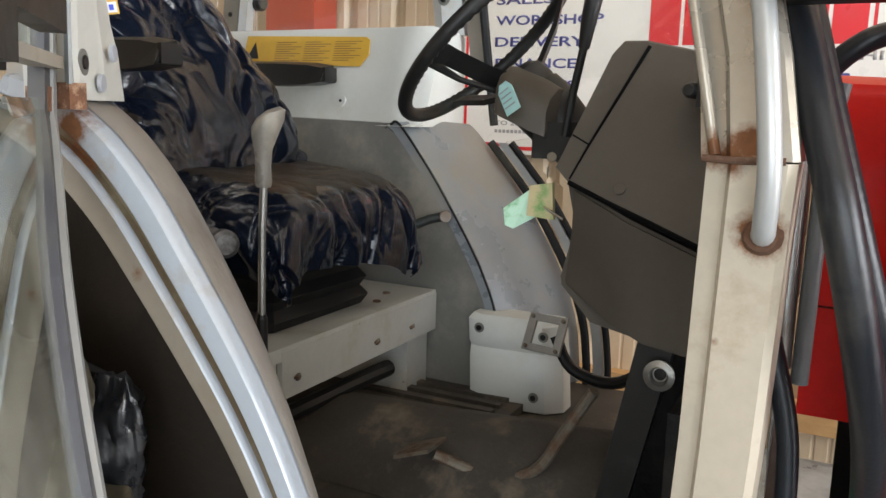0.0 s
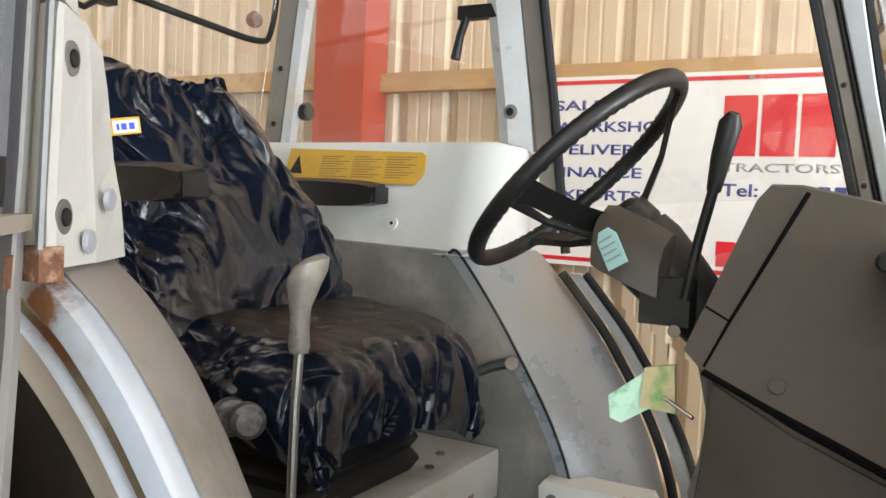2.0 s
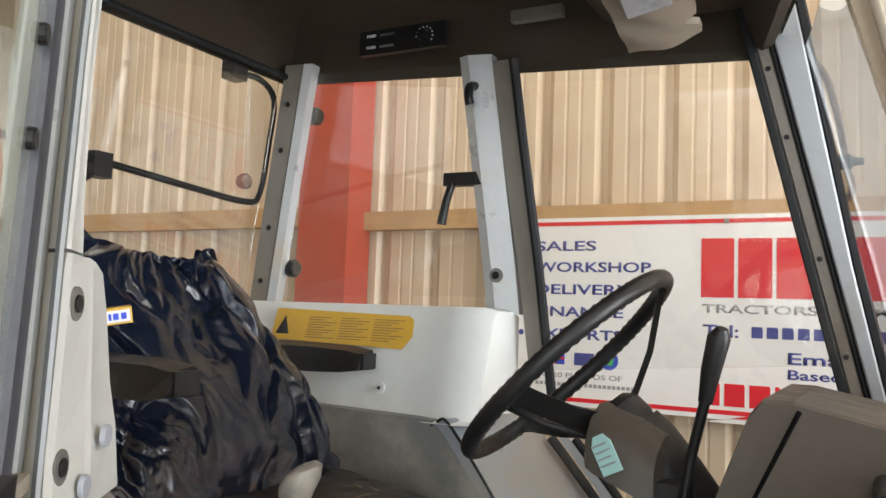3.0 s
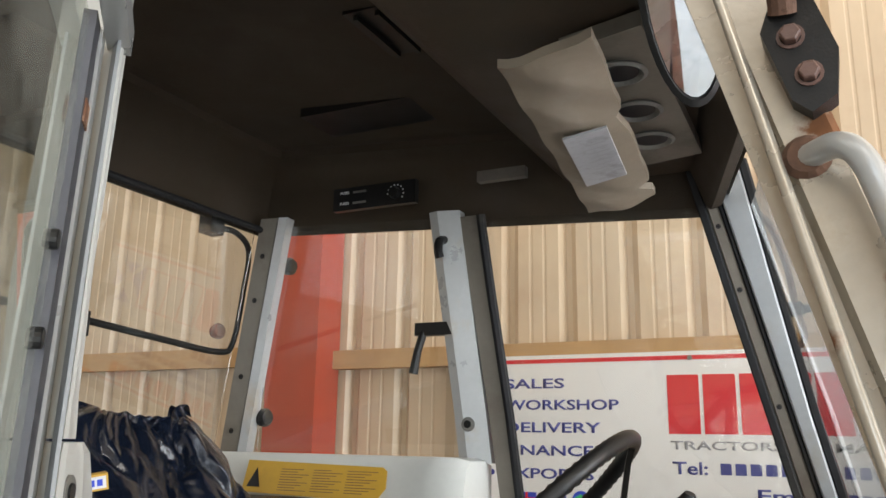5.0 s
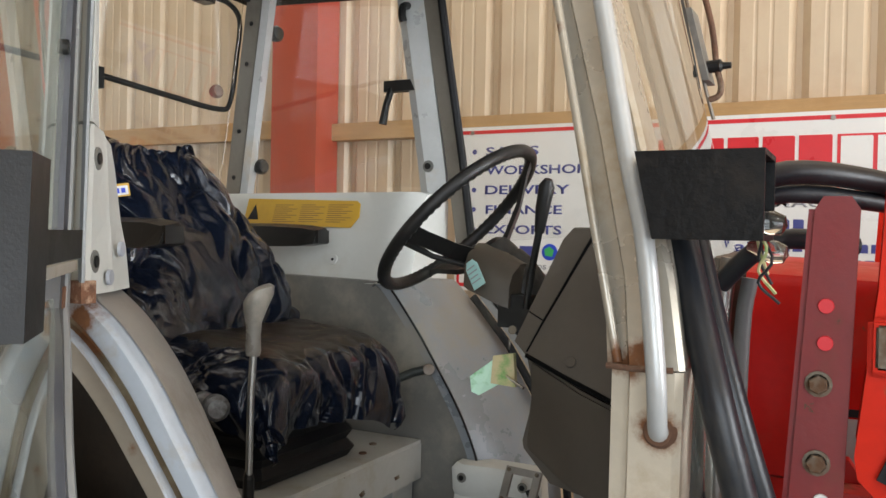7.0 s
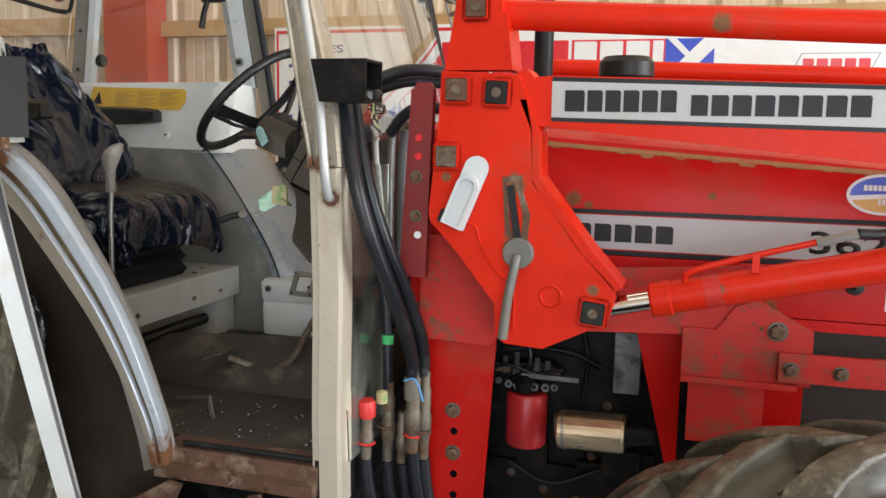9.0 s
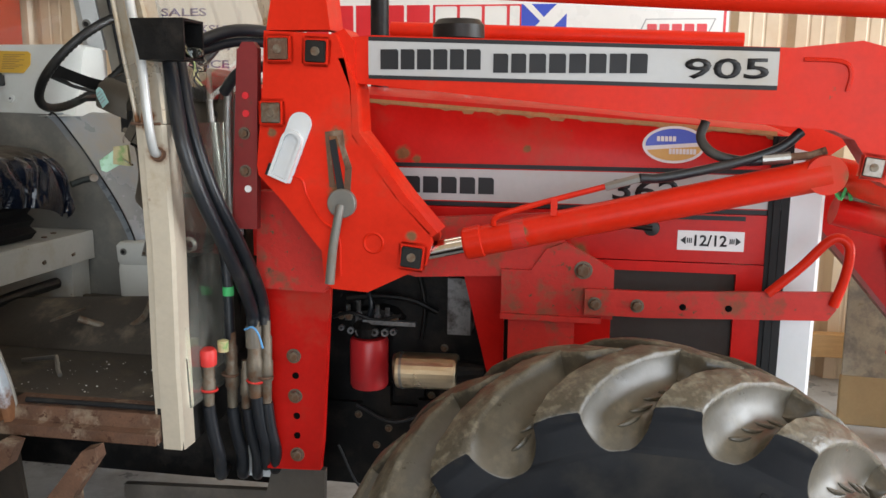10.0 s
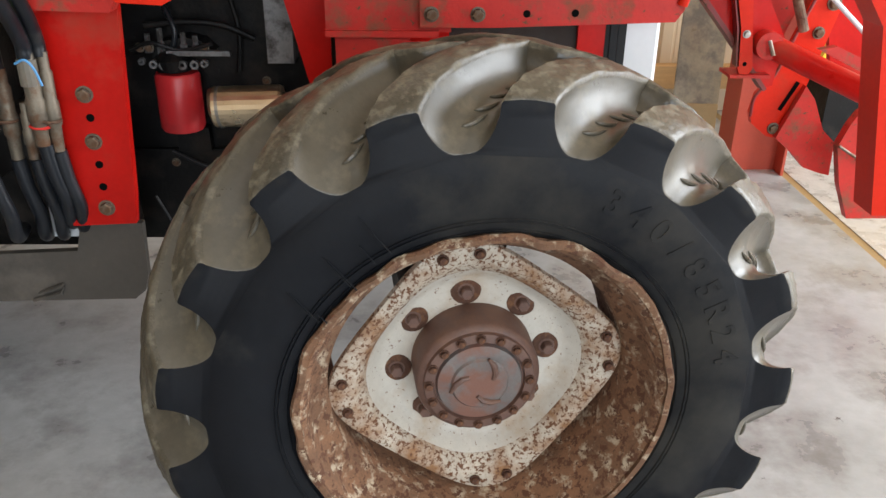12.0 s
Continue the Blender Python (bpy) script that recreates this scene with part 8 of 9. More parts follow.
def bucket_end():
    """The front of the loader: far arm, levelling links, crowd rams and implement carrier."""
    t = thing("implement_carrier", (2.4, 1.9, 0.4), "red loader linkage and implement carrier with bolts", "loader linkage")
    part("far_link_arm", slab([(1.90, 1.36), (2.03, 1.36), (2.12, 1.30), (2.32, 1.13), (2.47, 0.875), (2.455, 0.70), (2.43, 0.69), (2.27, 0.89), (2.09, 1.09), (1.94, 1.26)], "y", 1.99, 2.04), M_RED, t, "broad red diagonal arm", bevel=0.006)
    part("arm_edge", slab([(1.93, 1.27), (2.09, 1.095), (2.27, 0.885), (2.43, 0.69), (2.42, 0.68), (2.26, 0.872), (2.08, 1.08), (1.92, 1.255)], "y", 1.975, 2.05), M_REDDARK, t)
    ln = part("upright_link", slab([(2.212, 1.165), (2.278, 1.186), (2.30, 1.086), (2.350, 0.772), (2.338, 0.752), (2.305, 0.752), (2.292, 0.78), (2.276, 0.918)], "y", 1.945, 1.965), M_ARM, t, "upright flat link with a bright bolt", bevel=0.004)
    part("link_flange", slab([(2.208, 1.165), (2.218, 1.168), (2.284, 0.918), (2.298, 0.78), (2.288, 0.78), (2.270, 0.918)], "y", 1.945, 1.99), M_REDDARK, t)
    put_bolt((2.307, 1.945, 0.898), ln, BOLT_Y, 0.8, "bolt", "bright zinc bolt").data = bolt_mesh("bolt_zinc", 0.0135, 0.014, (0, -1, 0), M_STEEL)
    part("hole", disc_solid(0.008, 0.0015, (2.318, 1.945, 0.79), (0, -1, 0), 14, 0.0004), M_HOLE, ln)
    part("locking_pin", rod([(2.212, 1.93, 1.20), (2.222, 1.93, 1.165), (2.214, 1.92, 1.145)], 0.010, 10), M_STEEL, t, "steel locking pin")
    part("base_plate", boxed(2.27, 2.42, 1.94, 2.06, 0.738, 0.750), M_REDWORN, t, bevel=0.003)
    sl = part("slotted_link", slab([(2.621, 1.035), (2.70, 0.985), (2.705, 0.955), (2.638, 0.68), (2.562, 0.48), (2.54, 0.462), (2.511, 0.468), (2.445, 0.52), (2.432, 0.56), (2.445, 0.64), (2.50, 0.70), (2.555, 0.864)], "y", 2.09, 2.12), M_ARM, t, "slotted red carrier link", bevel=0.006)
    part("slot", slab([(2.592, 0.69), (2.606, 0.684), (2.552, 0.572), (2.538, 0.578)], "y", 2.086, 2.0905), M_HOLE, sl)
    part("link_rim", rod([(2.61, 2.088, 1.02), (2.552, 2.088, 0.86), (2.50, 2.088, 0.71), (2.44, 2.088, 0.63), (2.435, 2.088, 0.55)], 0.006, 8, 4), M_REDDARK, sl)
    for x, z, k in ((2.534, 0.501, 1.3), (2.638, 0.876, 1.3), (2.675, 0.985, 1.5)):
        put_bolt((x, 2.088, z), sl, BOLT_Y, k)
    part("carrier_plate", slab([(2.617, 0.68), (2.66, 0.63), (2.718, 0.506), (2.776, 0.454), (2.782, 0.316), (2.74, 0.325), (2.671, 0.349), (2.60, 0.42), (2.535, 0.472)], "y", 2.05, 2.08), M_REDWORN, t, "grimy brown-red carrier plate", bevel=0.006)
    part("side_cheek", slab([(2.70, 0.494), (2.73, 0.58), (2.757, 0.628), (2.80, 0.65), (3.0, 0.60), (3.05, 0.20), (2.80, 0.20), (2.74, 0.34)], "y", 1.88, 1.92), M_REDWORN, t, bevel=0.008)
    part("chain", rod([(2.70, 1.87, 0.50), (2.80, 1.87, 0.44), (2.95, 1.87, 0.36)], 0.006, 6), M_BOLT, t)
    part("crowd_ram", rod([(1.95, 1.75, 1.316), (2.45, 1.75, 1.205), (2.62, 1.75, 1.165)], 0.050, 24), M_RED, t, "red crowd ram under the knee", smooth=True)
    part("crowd_ram", rod([(2.395, 1.98, 0.858), (2.44, 1.95, 0.84), (2.72, 1.74, 0.722), (3.0, 1.54, 0.60)], 0.043, 24), M_RED, t, "red lower ram", smooth=True)
    part("ram_eye", rod([(2.395, 1.93, 0.858), (2.395, 2.03, 0.858)], 0.05, 20), M_REDWORN, t)
    part("ram_pin", rod([(2.385, 1.92, 0.88), (2.40, 1.90, 0.83)], 0.008, 8), M_STEEL, t)
    part("feed_pipe", rod([(1.94, 1.70, 1.375), (2.1, 1.70, 1.345), (2.45, 1.70, 1.27)], 0.011, 10), M_BOLT, t, smooth=True)
    part("feed_pipe", rod([(1.96, 1.72, 1.40), (2.2, 1.72, 1.35), (2.45, 1.72, 1.30)], 0.010, 10), M_RUSTY, t, smooth=True)
    part("hose", rod([(1.80, 1.5, 1.47), (1.92, 1.66, 1.44), (2.02, 1.72, 1.40), (2.2, 1.74, 1.38), (2.35, 1.74, 1.36)], 0.012, 10, 5), M_HOSE, t)
    part("green_cord", rod([(1.93, 1.69, 1.39), (1.95, 1.68, 1.36), (1.97, 1.69, 1.40), (1.985, 1.69, 1.355)], 0.006, 6, 4), M_GREEN, t, "green cord round the pipes")
    part("ram_rod", rod([(2.436, 2.0, 1.16), (2.465, 2.0, 1.08)], 0.020, 14), M_CHROME, t, "short bright ram rod")
    part("ram_sleeve", rod([(2.462, 2.0, 1.09), (2.54, 2.0, 0.90)], 0.018, 12), M_RUSTY, t)
    part("pin_lever", rod([(2.373, 1.80, 1.171), (2.531, 1.80, 1.041), (2.657, 1.80, 0.934)], 0.009, 10), M_WHITEP, t, "thin white pin lever", smooth=True)
    part("decal_bar", slab([(2.464, 0.896), (2.525, 0.907), (2.80, 0.79), (2.80, 0.74)], "y", 1.70, 1.73), M_REDWORN, t, "worn flat bar with a pale decal", bevel=0.004)
    part("back_plate", slab([(2.31, 1.22), (2.52, 1.20), (2.60, 1.02), (2.52, 0.80), (2.46, 0.88), (2.33, 1.12)], "y", 2.16, 2.18), M_REDWORN, t)
    part("knuckle", slab([(2.66, 1.06), (2.80, 1.08), (2.92, 0.80), (2.86, 0.66), (2.74, 0.72)], "y", 2.14, 2.17), M_RED, t, bevel=0.006)


bucket_end()


# ---- hoses beside the cab ----
def hoses():
    t = thing("hydraulic_hoses", (0.15, 0.9, 0.6), "bundle of black hydraulic hoses with quick couplers", "hoses")
    lines = [
        ([(0.10, 0.70, 1.82), (0.128, 0.665, 1.73), (0.155, 0.635, 1.64), (0.182, 0.61, 1.55), (0.208, 0.63, 1.44), (0.23, 0.70, 1.31), (0.236, 0.80, 1.18), (0.228, 0.875, 1.09), (0.225, 0.885, 1.05)], 0.0185),
        ([(0.11, 0.74, 1.82), (0.140, 0.70, 1.72), (0.170, 0.67, 1.62), (0.200, 0.66, 1.52), (0.228, 0.68, 1.42), (0.252, 0.75, 1.30), (0.262, 0.84, 1.17), (0.254, 0.895, 1.09), (0.252, 0.90, 1.05)], 0.0155),
        ([(0.08, 1.02, 1.80), (0.03, 0.95, 1.70), (0.06, 0.92, 1.55), (0.10, 0.90, 1.40), (0.14, 0.90, 1.25), (0.148, 0.90, 1.12), (0.15, 0.90, 1.0)], 0.014),
    ]
    for pts, r in lines:
        part("hose", rod(pts, r, 12, 6), M_HOSE, t, smooth=True)
    part("steel_pipe", rod([(0.075, 0.98, 1.74), (0.085, 0.97, 1.60), (0.11, 0.97, 1.30), (0.10, 0.98, 0.90)], 0.010, 10, 5), M_STEEL, t, smooth=True)
    part("steel_pipe", rod([(0.13, 1.0, 1.72), (0.12, 1.0, 1.60), (0.12, 1.0, 1.30)], 0.013, 10, 4), M_STEEL, t, smooth=True)
    part("steel_pipe", rod([(0.16, 1.0, 1.69), (0.15, 1.0, 1.60), (0.145, 1.0, 1.28)], 0.012, 10, 4), M_CARD, t, smooth=True)
    part("tape", rod([(0.1485, 0.90, 1.125), (0.149, 0.90, 1.15)], 0.0155, 12), M_GREEN, t, "green tape band")

    def coupler(x, y, z, h, mat, r=0.018):
        prof = [(0, 0), (r * 0.75, 0), (r * 0.8, h * 0.25), (r, h * 0.28), (r, h * 0.5), (r * 0.85, h * 0.53), (r * 0.85, h * 0.8), (r * 0.65, h * 0.83), (r * 0.65, h), (0, h)]
        return part("coupler", lathe(prof, (x, y, z), (0.02, 0, 1), 16), mat, t, "greasy steel quick coupler", smooth=True)
    coupler(0.225, 0.885, 0.84, 0.22, M_BOLT, 0.023)
    coupler(0.15, 0.90, 0.80, 0.22, M_BOLT, 0.019)
    coupler(0.253, 0.90, 0.82, 0.24, M_BOLT, 0.018)
    coupler(0.19, 0.90, 0.80, 0.14, M_BOLT, 0.016)
    coupler(0.128, 0.80, 0.84, 0.14, M_BOLT, 0.018)
    part("dust_cap", lathe([(0, 0), (0.022, 0), (0.024, 0.036), (0.019, 0.045), (0, 0.047)], (0.131, 0.80, 0.955), (0, -0.1, 1), 18), M_REDCAP, t, "red plastic dust cap", smooth=True)
    part("dust_cap", lathe([(0, 0), (0.015, 0), (0.015, 0.03), (0, 0.035)], (0.160, 0.83, 0.985), (0, 0, 1), 14), M_TAN, t, "tan plastic plug")
    for x, z in ((0.128, 0.885), (0.15, 0.90), (0.225, 0.885), (0.252, 0.90)):
        part("clip_ring", lathe([(0.022, -0.004), (0.026, 0), (0.022, 0.004)], (x, 0.80 if x < 0.14 else 0.89, z), (0.1, 0, 1), 16, closed=True), M_REDCAP if z < 0.9 else M_RUSTY, t, "wire retaining ring")
    for x, y, z, s in ((0.126, 0.80, 0.84, 0.017), (0.15, 0.90, 0.80, 0.018), (0.195, 0.90, 0.80, 0.016), (0.228, 0.89, 0.84, 0.019), (0.253, 0.90, 0.82, 0.017)):
        part("hose", rod([(x, y, z), (x + 0.005, y + 0.01, z - 0.08), (x + 0.012, y + 0.03, z - 0.16), (x - 0.01, y + 0.08, z - 0.24), (x - 0.05, y + 0.2, z - 0.27)], s, 12, 5), M_HOSE, t, smooth=True)
    part("cord", rod([(0.21, 0.86, 1.04), (0.235, 0.855, 1.05), (0.25, 0.86, 1.03), (0.262, 0.86, 0.99)], 0.003, 6, 4), M_BLUECORD, t, "blue twine")
    part("label_band", rod([(0.2255, 0.885, 0.985), (0.2255, 0.885, 1.045)], 0.022, 14), M_FRAME, t, "dirty grey label band")
    # hoses from the lamp over to the loader
    part("hose", rod([(0.14, 0.78, 1.80), (0.22, 0.85, 1.835), (0.32, 0.95, 1.83), (0.42, 1.0, 1.80)], 0.016, 12, 5), M_HOSE, t, smooth=True)
    part("hose", rod([(0.14, 0.80, 1.78), (0.22, 0.88, 1.81), (0.34, 0.98, 1.80)], 0.013, 12, 5), M_HOSE, t, smooth=True)
    part("hose", rod([(0.12, 0.98, 1.68), (0.17, 0.96, 1.73), (0.22, 0.97, 1.75), (0.30, 1.02, 1.74)], 0.015, 12, 5), M_HOSE, t, smooth=True)


hoses()


def work_lamp():
    t = thing("work_lamp", (0.16, 0.58, 1.75), "broken black work lamp housing with bare bulbs", "lamp")
    x0, x1, y0, y1, z0, z1 = 0.098, 0.226, 0.545, 0.645, 1.745, 1.836

    def rect(top, foot, i):
        """A ring of the housing whose back leans: x at the top and at the foot, and the inset."""
        return [(foot, y0 + i, z0 + i), (foot, y1 - i, z0 + i), (top, y1 - i, z1 - i), (top, y0 + i, z1 - i)]
    part("housing", loft([rect(x0 + 0.006, x0 + 0.026, 0.006), rect(x1, x1, 0.006), rect(x1, x1, 0.0), rect(x0, x0 + 0.020, 0.0)]), M_ENGINE, t, bevel=0.002)
    for y, z in ((0.60, 1.765), (0.62, 1.735)):
        part("bulb", lathe([(0, 0.022), (0.010, 0.018), (0.013, 0.006), (0.009, -0.010), (0.006, -0.02), (0, -0.02)], (0.222, y, z), (1, 0, -0.2), 14), M_GLASS, t, "bare clear bulb", smooth=True)
    for k in range(5):
        part("wire", rod([(0.19, 0.59 + k * 0.008, 1.785), (0.205 + 0.006 * k, 0.60, 1.77 - 0.01 * k), (0.215, 0.61, 1.75 - 0.012 * k), (0.22 + 0.004 * k, 0.615, 1.72 - 0.01 * k)], 0.0018, 5, 4), M_TAN if k % 2 else M_HOSE, t)


work_lamp()


def far_mirror_arm():
    t = thing("mirror_arm", (-0.15, 2.4, 2.3), "rusty bent mirror arm with a grey mirror", "mirror arm")
    part("arm", rod([(-0.26, 2.16, 2.50)] + [(-0.258, 2.45, 2.651), (-0.224, 2.45, 2.605), (-0.185, 2.45, 2.551), (-0.160, 2.45, 2.469), (-0.146, 2.45, 2.397), (-0.135, 2.45, 2.308), (-0.120, 2.45, 2.246), (-0.127, 2.45, 2.213), (-0.155, 2.45, 2.201)], 0.010, 10, 5), M_RUSTY, t, smooth=True)
    part("brace", rod([(-0.26, 2.16, 2.56)] + [(-0.279, 2.45, 2.708), (-0.244, 2.45, 2.568), (-0.207, 2.45, 2.402), (-0.173, 2.45, 2.258), (-0.140, 2.45, 2.138)], 0.006, 8, 4), M_STEEL, t)
    clamp = Vector((-0.135, 2.45, 2.308))
    part("clamp", lathe([(0, -0.03), (0.020, -0.03), (0.022, 0.012), (0.012, 0.02), (0.010, 0.045), (0, 0.046)], clamp, (1, 0, 0), 14), M_BLACKPL, t, "black clamp with a bolt")
    edge = [(-0.220, 2.45, 2.493), (-0.188, 2.45, 2.365), (-0.160, 2.45, 2.257)]
    part("mirror_back", loft([[(x - 0.010, y - 0.05, z), (x + 0.010, y - 0.05, z), (x + 0.012, y + 0.06, z), (x - 0.012, y + 0.06, z)] for x, y, z in edge]), M_GREYMAT, t, "grey mirror shell seen edge-on", bevel=0.006)


far_mirror_arm()


def step():
    t = thing("cab_step", (-0.25, 0.5, 0.4), "rusty steel cab step brackets under the sill", "step")
    part("bracket", slab([(-0.52, 0.64), (-0.50, 0.70), (-0.34, 0.79), (-0.30, 0.785), (-0.33, 0.72), (-0.45, 0.64)], "y", 0.58, 0.62), M_RUSTY, t, bevel=0.008)
    part("bracket", slab([(-0.22, 0.64), (-0.10, 0.79), (-0.065, 0.80), (-0.06, 0.77), (-0.15, 0.64)], "y", 0.56, 0.60), M_RUSTY, t, bevel=0.008)
    part("tread", boxed(-0.52, -0.12, 0.50, 0.68, 0.42, 0.445), M_RUSTY, t, bevel=0.006)
    part("hanger", boxed(-0.50, -0.46, 0.60, 0.615, 0.42, 0.68), M_RUSTY, t, bevel=0.004)
    part("hanger", boxed(-0.18, -0.14, 0.60, 0.615, 0.42, 0.68), M_RUSTY, t, bevel=0.004)


step()


# ---- wheels ----
TRACTOR = bpy.data.objects["tractor"]
M_GAP = material("worn_tread_rubber", (0.070, 0.062, 0.046), 0.33, spec=0.5, vary=0.3, scale=8, stain=(0.13, 0.11, 0.075), stain_at=0.64, stain_scale=11, stain_soft=0.12, bump=0.08, bump_scale=90, rough_stain=0.5, coarse_bump=0.05)


def tyre_wheel(name, cx, cy, R, width, r_rim, n_lug, label, turn):
    """A cleated tyre on the y axis, the outer side towards -y."""
    c = (cx, cy, R)
    w = width / 2
    h = 0.05 * R / 0.6
    prof = [(r_rim - 0.004, -w * 0.80), (r_rim + 0.004, -w * 0.90), (r_rim + 0.022, -w * 0.965), ((r_rim + R) / 2 - 0.05, -w), (R - h * 2.54, -w), (R - h * 2.42, -w * 0.985), (R - h * 2.20, -w * 0.93), (R - h * 1.86, -w * 0.80), (R - h * 1.46, -w * 0.58), (R - h * 1.12, -w * 0.30), (R - h, 0)]
    prof = [(a - (0.05 * h if a > R - h * 2.5 else 0.0), b) for a, b in prof]
    prof += [(a, -b) for a, b in reversed(prof[:-1])]
    t = part(name, lathe(prof, c, (0, 1, 0), 136), M_TYRE, TRACTOR, label, smooth=True)
    t.data.materials.append(M_GAP)
    for p in t.data.polygons:
        r = math.hypot(p.center.x - cx, p.center.z - R)
        p.material_index = 1 if r > R - h * 2.50 else 0
    for rr in (r_rim + 0.014, r_rim + 0.030, r_rim + 0.036):
        part("bead_line", lathe([(rr - 0.002, -0.003), (rr, 0.002), (rr + 0.002, -0.003)], (cx, cy - w * (0.945 if rr < r_rim + 0.02 else 0.975), R), (0, -1, 0), 72), M_TYRE, t)
    pitch = math.pi / n_lug

    stations = ((0.0, 0.98, 2.52), (0.012, 0.90, 2.46), (0.07, 0.72, 2.16), (0.2, 0.42, 1.72), (0.4, 0.14, 1.36), (0.65, -0.02, 1.14), (0.97, -0.06, 1.0), (1.0, 0.10, 1.0))

    def at(s):
        """Height of the lug's top and of the floor beside it, in lug heights below the crown."""
        for (s0, t0, f0), (s1, t1, f1) in zip(stations, stations[1:]):
            if s <= s1:
                e = (s - s0) / (s1 - s0)
                return t0 + (t1 - t0) * e, f0 + (f1 - f0) * e
        return stations[-1][1:]

    def sweep(s):
        return 0.10 + 0.38 * s ** 1.15

    def lug(sign):
        """One lug with half of the smooth floor on either side of it."""
        rings = []
        for s in (0.0, 0.012, 0.035, 0.07, 0.11, 0.15, 0.2, 0.26, 0.33, 0.4, 0.48, 0.56, 0.65, 0.73, 0.81, 0.89, 0.97, 1.0):
            top, floor = at(s)
            y = sign * (-w * 1.0008 + s * w * 1.12)
            a = sweep(s)
            k = 0.40 - 0.04 * s
            curve = [(1.0, 1.0), (0.95, 1.0)] + [(0.90 - (0.90 - k) * math.sin(g), 0.06 + 0.94 * math.cos(g) ** 1.15) for g in (math.pi / 2 * e / 9 for e in range(10))] + [(k - 0.03, 0.01), (0.24, 0.0), (0.12, -0.015), (0.0, -0.015)]
            half = [(q * pitch, top + (floor - top) * e) for q, e in curve]
            pts = [(a - q, R - d * h) for q, d in half] + [(a + q, R - d * h) for q, d in reversed(half[:-1])]
            ring = []
            for g, r in pts:
                if 0.0 < s < 1.0:
                    depth = (R - r) / h - top
                    r += (0.0028 if depth < 0.12 else 0.0) * (noise.noise(Vector((g * 60, s * 16, sign))) + 0.6 * noise.noise(Vector((g * 120, s * 34, sign + 4))))
                ring.append((r * math.sin(g), y, r * math.cos(g)))
            rings.append(ring)
        bm = loft(rings)
        bmesh.ops.recalc_face_normals(bm, faces=bm.faces)
        me = bpy.data.meshes.new("lug")
        bm.to_mesh(me)
        bm.free()
        for mt in (M_LUG, M_TYRE, M_GAP):
            me.materials.append(mt)
        me.polygons.foreach_set("use_smooth", [True] * len(me.polygons))
        for p in me.polygons:
            if abs(p.center.y) > w * 1.0005 and p.center.y * sign < 0:
                p.material_index = 1
            elif (R - math.hypot(p.center.x, p.center.z)) / h - at(max(0, min(1, (p.center.y * sign + w * 1.0008) / (w * 1.12))))[0] > 0.2:
                p.material_index = 2
        me.set_sharp_from_angle(angle=radians(48))
        return me
    for sign, me in ((1, lug(1)), (-1, lug(-1))):
        for k in range(n_lug):
            a = 2 * math.pi * (k + (0.5 if sign < 0 else 0.0)) / n_lug + turn
            o = new("lug", me)
            o.parent = t
            o.matrix_parent_inverse = world_of(t).inverted()
            o.matrix_basis = Matrix.Translation(c) @ Matrix.Rotation(a, 4, "Y")
    # short raised bars on the floor between the lugs
    bm = bmesh.new()
    for k in range(n_lug):
        for s in (0.17, 0.30, 0.44, 0.58):
            a = 2 * math.pi * k / n_lug + turn + sweep(s) + pitch * 0.98
            y = -w * 1.0008 + s * w * 1.12
            line = []
            for x in (-0.021, -0.016, -0.009, 0.0, 0.009, 0.016, 0.021):
                yy = y + 0.35 * x + 9 * x * x
                r = R - h * at((yy + w * 1.0008) / (w * 1.12))[1] + 0.0015
                line.append(Matrix.Translation(c) @ Matrix.Rotation(a, 4, "Y") @ Vector((x, yy, math.sqrt(r * r - x * x))))
            tube(bm, line, [0.001, 0.003, 0.0042, 0.0047, 0.0042, 0.003, 0.001], 8)
    part("tread_bar", bm, M_GAP, t, "short raised bars between the lugs")["kind"] = "stuff"
    return t, c, w


